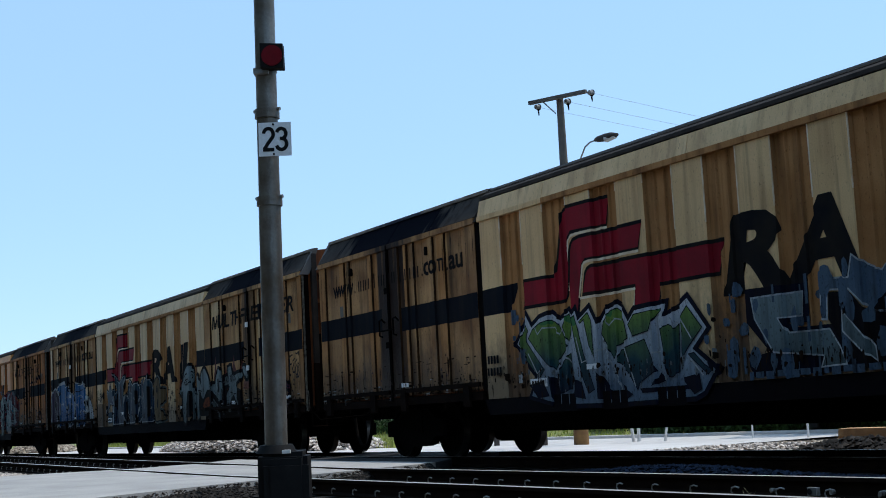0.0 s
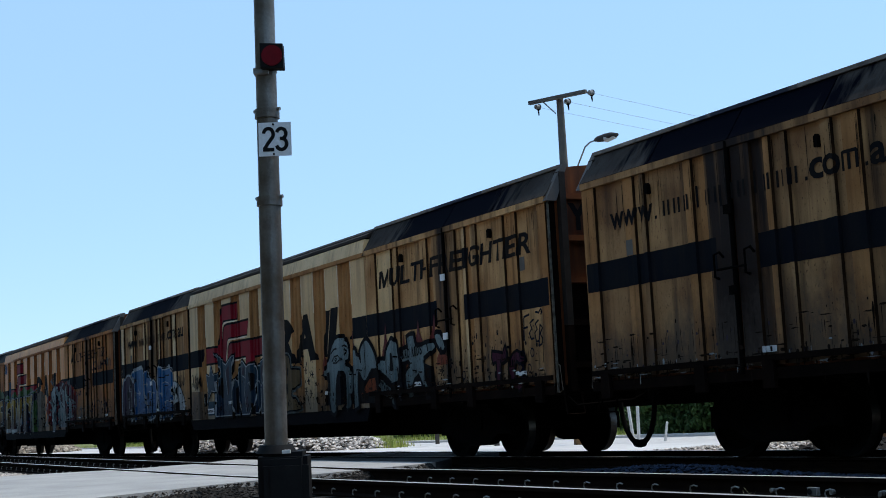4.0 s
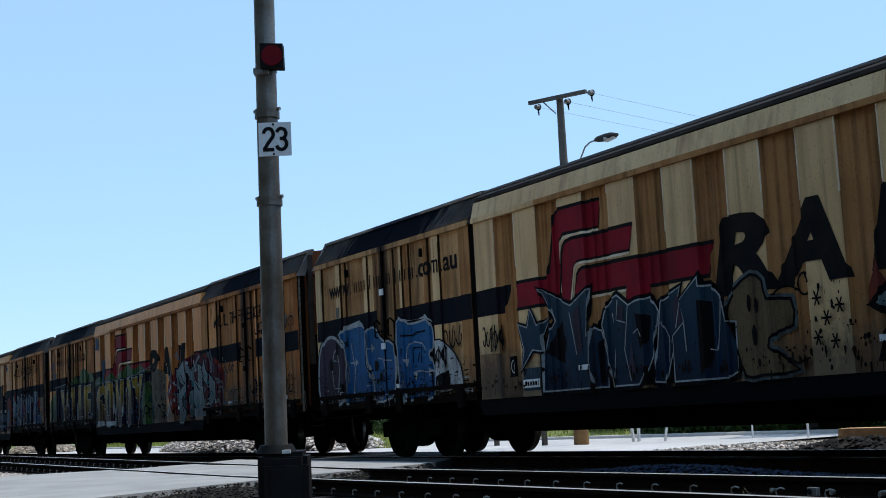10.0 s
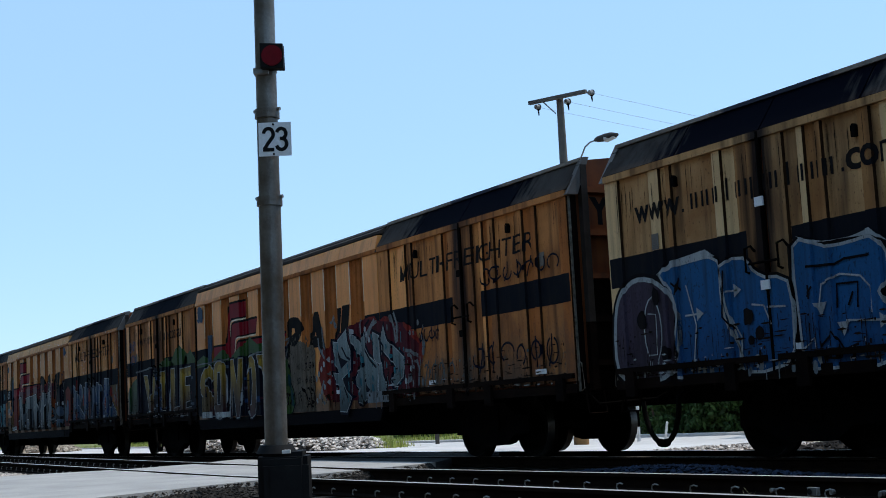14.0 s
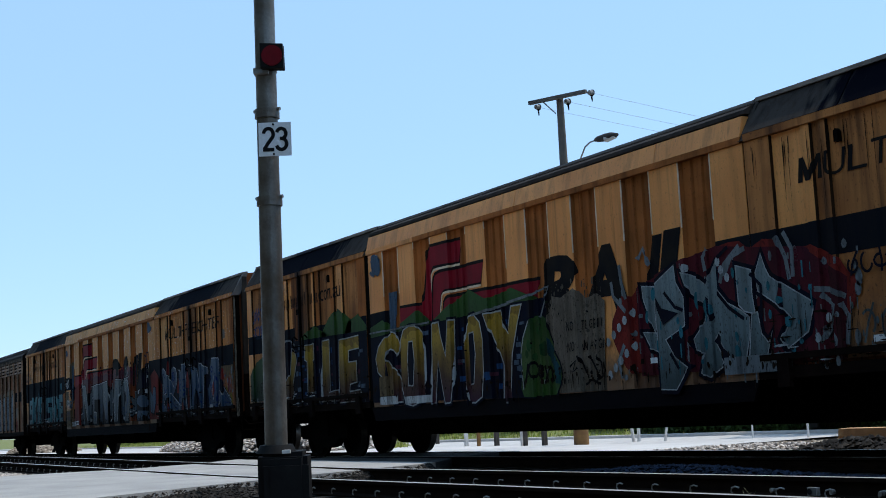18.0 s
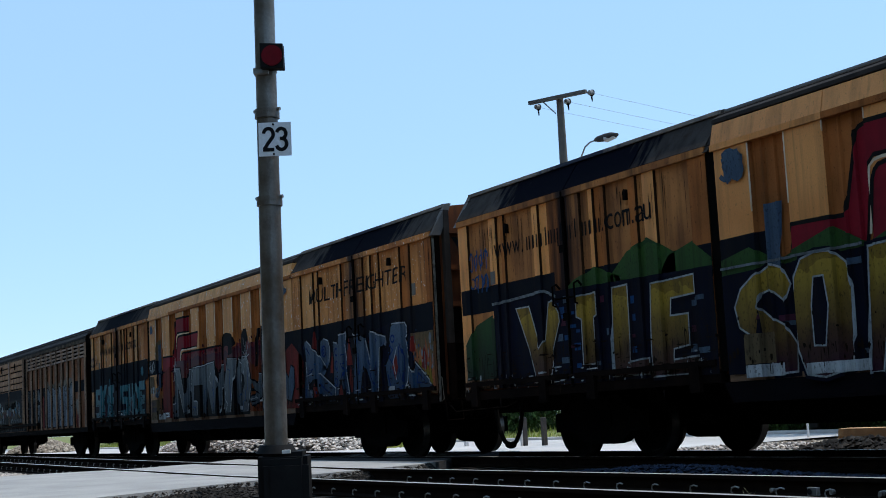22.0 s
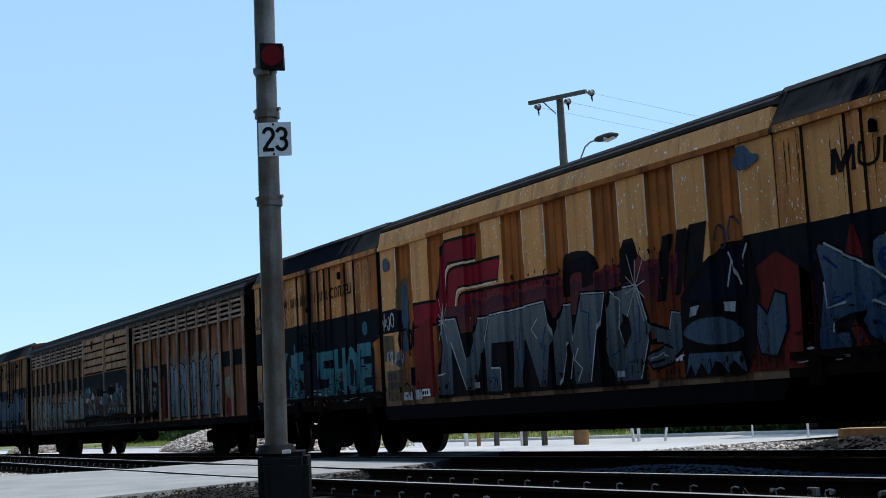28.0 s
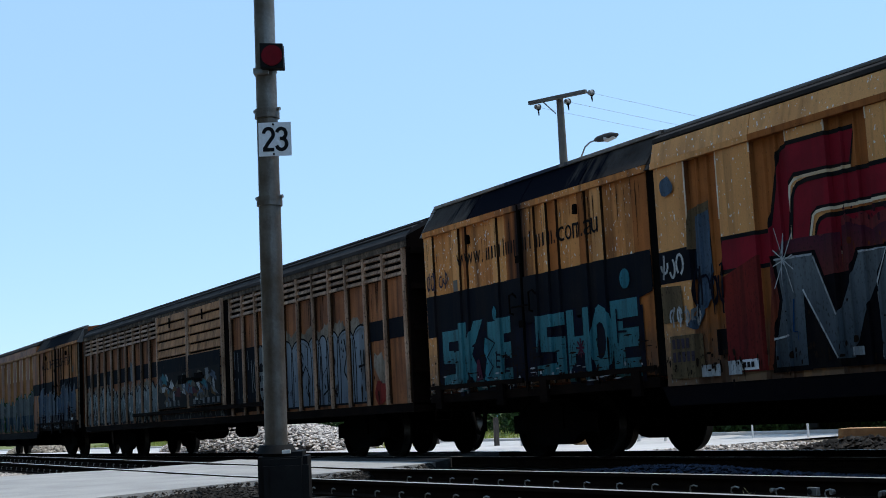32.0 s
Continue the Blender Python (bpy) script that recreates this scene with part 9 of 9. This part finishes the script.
def leaning_guard(x, y):
    """Pale flat ribbed uprights, leaning."""
    root = thing("guard_post", pose(x, y, far_level(x, y) + 0.04), "pale ribbed guide posts leaning beside the road", "post")
    for dx, lean, h in ((0.15, -9, 0.9), (0.36, 2, 0.95), (1.4, 16, 0.5)):
        b = Build()
        w = 0.04 if h > 0.6 else 0.02
        b.box(-w, w, -0.02, 0.02, 0, h).box(-w * 0.3, w * 0.3, -0.034, -0.02, 0, h)
        p = part("upright", b, POST_WHITE, root)
        p.matrix_basis = pose(dx, 0, -0.02, 0, lean, 0)
    return root


leaning_guard(-28.05, 8.2)


# ---------------------------------------------------------------- plants behind the road
def grass_patch():
    rng = random.Random(31)
    b = Build()
    for _ in range(16000):
        x = rng.uniform(-95, -8)
        y = kerb_line(x) + 0.12 + rng.random() ** 1.3 * 7
        if x > -30.5 and y < kerb_line(x) + 1.6:
            continue
        z = far_level(x, y)
        h, w = rng.uniform(0.06, 0.24), rng.uniform(0.012, 0.03)
        a, l = rng.uniform(0, math.pi), rng.uniform(-0.08, 0.08)
        c, s = w * math.cos(a), w * math.sin(a)
        b.add([(x - c, y - s, z - 0.01), (x + c, y + s, z - 0.01), (x + l, y + l * 0.6, z + h)], [(0, 1, 2)])
    for cx, cy in ((-38.8, 6.9), (-39.6, 6.4), (-38.2, 6.6), (-52.0, 6.5)):
        for _ in range(260):
            x, y = cx + rng.gauss(0, 0.35), cy + rng.gauss(0, 0.25)
            h, a = rng.uniform(0.1, 0.42), rng.uniform(0, 6.28)
            c, s = 0.02 * math.cos(a), 0.02 * math.sin(a)
            b.add([(x - c, y - s, -0.25), (x + c, y + s, -0.25), (x + 0.1 * math.cos(a * 3), y + 0.1 * math.sin(a * 3), -0.22 + h)], [(0, 1, 2)])
    return tagged(part("grass", b, BLADE), "rough sunlit grass on the far verge", "grass", kind="stuff")


grass_patch()


def leaf_cloud(b, centre, radii, n, size, rng):
    for _ in range(n):
        u, v, w = rng.gauss(0, 1), rng.gauss(0, 1), rng.gauss(0, 1)
        d = math.sqrt(u * u + v * v + w * w) or 1
        k = rng.uniform(0.55, 1.0) * (1 + 0.3 * noise.noise((u / d * 2 + centre[0], v / d * 2, w / d * 2)))
        p = Vector((centre[0] + radii[0] * k * u / d, centre[1] + radii[1] * k * v / d, centre[2] + radii[2] * k * w / d))
        s = rng.uniform(*size)
        t = Euler((rng.uniform(0, 6.28), rng.uniform(0, 6.28), rng.uniform(0, 6.28))).to_matrix()
        b.add([p + t @ Vector((-s, 0, 0)), p + t @ Vector((0, -s * 0.5, 0.1 * s)), p + t @ Vector((s, 0, 0)), p + t @ Vector((0, s * 0.5, 0.1 * s))], [(0, 1, 2, 3)])


def bush(x, y, w, h, seed):
    rng = random.Random(seed)
    root = thing("bush", pose(x, y, far_level(x, y) - 0.03), "dense dark green leafy bush on the grass verge", "bush", "bushes on the verge")
    b = Build()
    for k in range(5):
        a = rng.uniform(0, 6.28)
        b.tube((0.1 * math.cos(a), 0.1 * math.sin(a), 0), (0.4 * w * math.cos(a), 0.3 * w * math.sin(a), 0.7 * h), 0.03, 0.012, 6)
    part("stems", b, BARK, root)
    b = Build()
    for k in range(6):
        c = (rng.uniform(-0.6, 0.6) * w, rng.uniform(-0.4, 0.4) * w, h * rng.uniform(0.35, 0.7))
        leaf_cloud(b, c, (0.5 * w, 0.45 * w, 0.4 * h), 420, (0.05, 0.12), rng)
    for k in range(4):
        leaf_cloud(b, (w * (-0.75 + 0.5 * k), rng.uniform(-0.5, 0.0) * w, 0.16 * h), (0.42 * w, 0.4 * w, 0.22 * h), 260, (0.05, 0.11), rng)
    part("foliage", b, LEAF, root)


for k in range(40):
    rk = random.Random(400 + k)
    bush(-96 + 2.15 * k + rk.uniform(-0.9, 0.9), 14.4 + rk.uniform(-0.7, 1.6), rk.uniform(1.2, 2.0), rk.uniform(1.2, 2.4), 500 + k)


for k in range(9):
    rk = random.Random(440 + k)
    x = -31.0 + 1.15 * k
    bush(x, kerb_line(x) + 0.85 + rk.uniform(0.0, 0.3), rk.uniform(0.8, 1.0), rk.uniform(1.3, 1.9), 560 + k)


def tree(x, y, h, seed):
    rng = random.Random(seed)
    root = thing("tree", pose(x, y, far_level(x, y) - 0.05), "broad dark green tree behind the road", "tree", "trees behind the road")
    b = Build()
    b.tube((0, 0, 0), (0.1, 0, 0.4 * h), 0.16, 0.11, 10).tube((0.1, 0, 0.4 * h), (0.0, 0.1, 0.8 * h), 0.11, 0.04, 8)
    tips = []
    for k in range(7):
        a = k * 0.9 + rng.uniform(-0.3, 0.3)
        z = h * rng.uniform(0.32, 0.6)
        tip = (0.28 * h * math.cos(a), 0.28 * h * math.sin(a), z + 0.2 * h)
        b.tube((0.08, 0, z), tip, 0.06, 0.02, 7)
        tips.append(tip)
    part("trunk", b, BARK, root, smooth=True)
    c = Build()
    for t in tips + [(0, 0.1, 0.85 * h)]:
        leaf_cloud(c, t, (0.2 * h, 0.2 * h, 0.15 * h), 520, (0.06, 0.13), rng)
    part("crown", c, LEAF, root)


# the last three are added out of sight to shade the parked car
for k, (x, y, h) in enumerate(((-48, 17, 3.9), (-39, 18, 3.8), (-31.5, 17.5, 3.6), (-27.0, 16.5, 3.5), (-23.4, 18, 3.6), (-62, 18, 4.0), (-80, 20, 4.2), (-18.5, 17, 3.4), (-95, 22, 4.4), (-13.5, 18, 3.4), (-24.6, 12.6, 4.3), (-21.0, 12.2, 4.2), (-28.5, 13.3, 4.0))):
    tree(x, y, h, 700 + k)


def shed(x, y):
    root = thing("house", pose(x, y, far_level(x, y)), "small pale blue house behind the trees", "house")
    part("wall", Build().box(-3, 3, -2, 2, -0.1, 2.2), BLUE_WALL, root)
    part("roof", Build().prism([(-2.4, 2.15), (2.4, 2.15), (0, 2.9)], "x", -3.3, 3.3), TILE, root)
    part("window", Build().box(-1.2, 0.0, -2.03, -1.99, 0.9, 1.8), BLACK, root)
    return root


shed(-62, 24)


# ---------------------------------------------------------------- a car parked behind the timbers
CAR_BLUE = material("dark_blue_car_paint", (0.005, 0.020, 0.085), (0.004, 0.016, 0.07), 5.0, 0.3, metal=0.2, fine=0.04)
CAR_GLASS = material("dark_car_glass", (0.02, 0.024, 0.028), rough=0.06)
CAR_LAMP = material("clear_headlamp", (0.62, 0.65, 0.68), (0.40, 0.43, 0.46), 30.0, 0.12)
TYRE = material("black_tyre", (0.018, 0.018, 0.018), (0.03, 0.028, 0.026), 12.0, 0.85)
ALLOY = material("silver_alloy", (0.50, 0.50, 0.50), (0.38, 0.38, 0.38), 8.0, 0.35, metal=0.8)


def parked_car(m):
    root = thing("car", m, "dark blue hatchback parked behind the orange timbers", "car")
    side = [(0.06, 0.30), (0.0, 0.45), (0.02, 0.66), (0.16, 0.76), (0.95, 0.93), (3.95, 0.98), (4.16, 0.86), (4.20, 0.45), (4.10, 0.28)]
    top = [(0.92, 0.92), (1.62, 1.38), (2.1, 1.48), (3.2, 1.46), (3.72, 1.28), (4.02, 0.97)]
    shell = bmesh.new()

    def loft(outline, wide):
        b = Build().prism([(-x, z) for x, z in outline], "y", -wide, wide)
        vs = [shell.verts.new(v) for v in b.verts]
        for f in b.faces:
            shell.faces.new([vs[i] for i in f])
    loft(side, 0.86)
    bmesh.ops.bevel(shell, geom=shell.edges[:], offset=0.07, segments=3, affect="EDGES")
    body = part("body", Build(), CAR_BLUE, root)
    shell.to_mesh(body.data)
    shell.free()
    part("cabin", Build().prism([(-x, z) for x, z in top], "y", -0.70, 0.70), CAR_GLASS, root, "dark glazed cabin")
    part("roof", Build().prism([(-1.58, 1.39), (-2.1, 1.50), (-3.2, 1.48), (-3.74, 1.30), (-3.2, 1.44), (-2.1, 1.46)], "y", -0.72, 0.72), CAR_BLUE, root)
    for y in (-0.71, 0.71):
        for p, q in (((-0.95, 0.93), (-1.60, 1.40)), ((-2.3, 0.95), (-2.3, 1.48)), ((-4.0, 0.97), (-3.72, 1.30))):
            part("pillar", Build().tube((p[0], y, p[1]), (q[0], y, q[1]), 0.035, n=8), CAR_BLUE, root)
    part("grille", Build().prism([(-0.56, 0.34), (0.56, 0.34), (0.60, 0.48), (0.46, 0.72), (-0.46, 0.72), (-0.60, 0.48)], "x", -0.06, 0.012), BLACK, root, "black mesh grille")
    part("grille_rim", Build().pipe([(0.02, -0.50 + 0.1 * k, 0.335 + 0.05 * (abs(k - 5) / 5) ** 3) for k in range(11)], 0.012, 6), ALLOY, root)
    part("badge", Build().tube((0.01, 0, 0.66), (0.03, 0, 0.655), 0.05, n=18), ALLOY, root)
    plate = part("number_plate", Build().box(0.012, 0.03, -0.186, 0.186, 0.43, 0.53), WHITE, root, "pale number plate")
    for k in range(6):
        y = -0.15 + 0.055 * k
        part("plate_bar", Build().box(0.03, 0.033, y, y + 0.035, 0.45, 0.51), CAR_BLUE, plate)
    for y in (-0.66, 0.66):
        part("headlight", Build().prism([(y - 0.17, 0.60), (y + 0.17, 0.60), (y + 0.18, 0.70), (y - 0.14, 0.69)], "x", -0.12, 0.004), CAR_LAMP, root, "clear headlamp")
        part("mirror", Build().prism([(-1.35, 0.98), (-1.22, 0.98), (-1.24, 1.12), (-1.36, 1.12)], "y", y * 1.36 - 0.09, y * 1.36 + 0.09), CAR_BLUE, root)
    for x in (-0.85, -3.40):
        for y in (-0.78, 0.78):
            s = 1 if y > 0 else -1
            w = part("wheel", Build().tube((x, y - 0.10, 0.31), (x, y + 0.10, 0.31), 0.31, n=28), TYRE, root, "black tyre on a silver rim", smooth=True)
            part("rim", Build().tube((x, y + 0.095 * s, 0.31), (x, y + 0.112 * s, 0.31), 0.20, 0.17, 20), ALLOY, w, smooth=True)
    return root


parked_car(pose(-23.9, 11.3, far_level(0, 11.3) + 0.0, 0, 0, -50))


# an unseen wall of leaves behind the viewer, added to cut sky light on the vans
def sky_light_screen():
    rng = random.Random(61)
    b = Build()
    for k in range(66):
        x = -108 + 3.0 * k + rng.uniform(-1, 1)
        leaf_cloud(b, (x, -30 + rng.uniform(-3, 3), 9.8), (4.0, 3.0, 12.4), 1000, (0.3, 0.8), rng)
    return tagged(part("backdrop", b, LEAF), "unseen leafy screen behind the viewer, added to dim the sky light", "backdrop", kind="structure")


sky_light_screen()


# ---------------------------------------------------------------- what moves
TRAVEL = [(0, 0), (1, 2.226), (2, 4.475), (3, 6.767), (3.5, 7.946), (5.5, 12.558), (6, 13.753), (7, 16.147), (8, 18.524), (9, 20.887),
          (10, 23.306), (11, 25.727), (12, 28.187), (13, 30.665), (14, 33.149), (14.5, 34.383), (16.5, 39.285), (17, 40.519), (18, 42.952),
          (19, 45.38), (20, 47.794), (21, 50.209), (22, 52.604), (23, 55.024), (24, 57.421), (25, 59.811), (26, 62.185), (26.5, 63.378),
          (28.5, 68.053), (29, 69.089), (30, 71.067), (31, 73.022), (32, 74.928)]


def motions():
    """The train rolls past; its wheels turn with it."""
    for van, x in VANS:
        walk(van, [(t, pose(x + s, 0, 0)) for t, s in TRAVEL])
    ts = [p[0] for p in TRAVEL]
    ss = [p[1] for p in TRAVEL]
    turns = [(k * 0.25, math.degrees(float(np.interp(k * 0.25, ts, ss)) / 0.46)) for k in range(129)]
    for w in WHEELS:
        x, y, z = w.location
        walk(w, [(t, pose(x, y, z, 0, a, 0)) for t, a in turns])


motions()
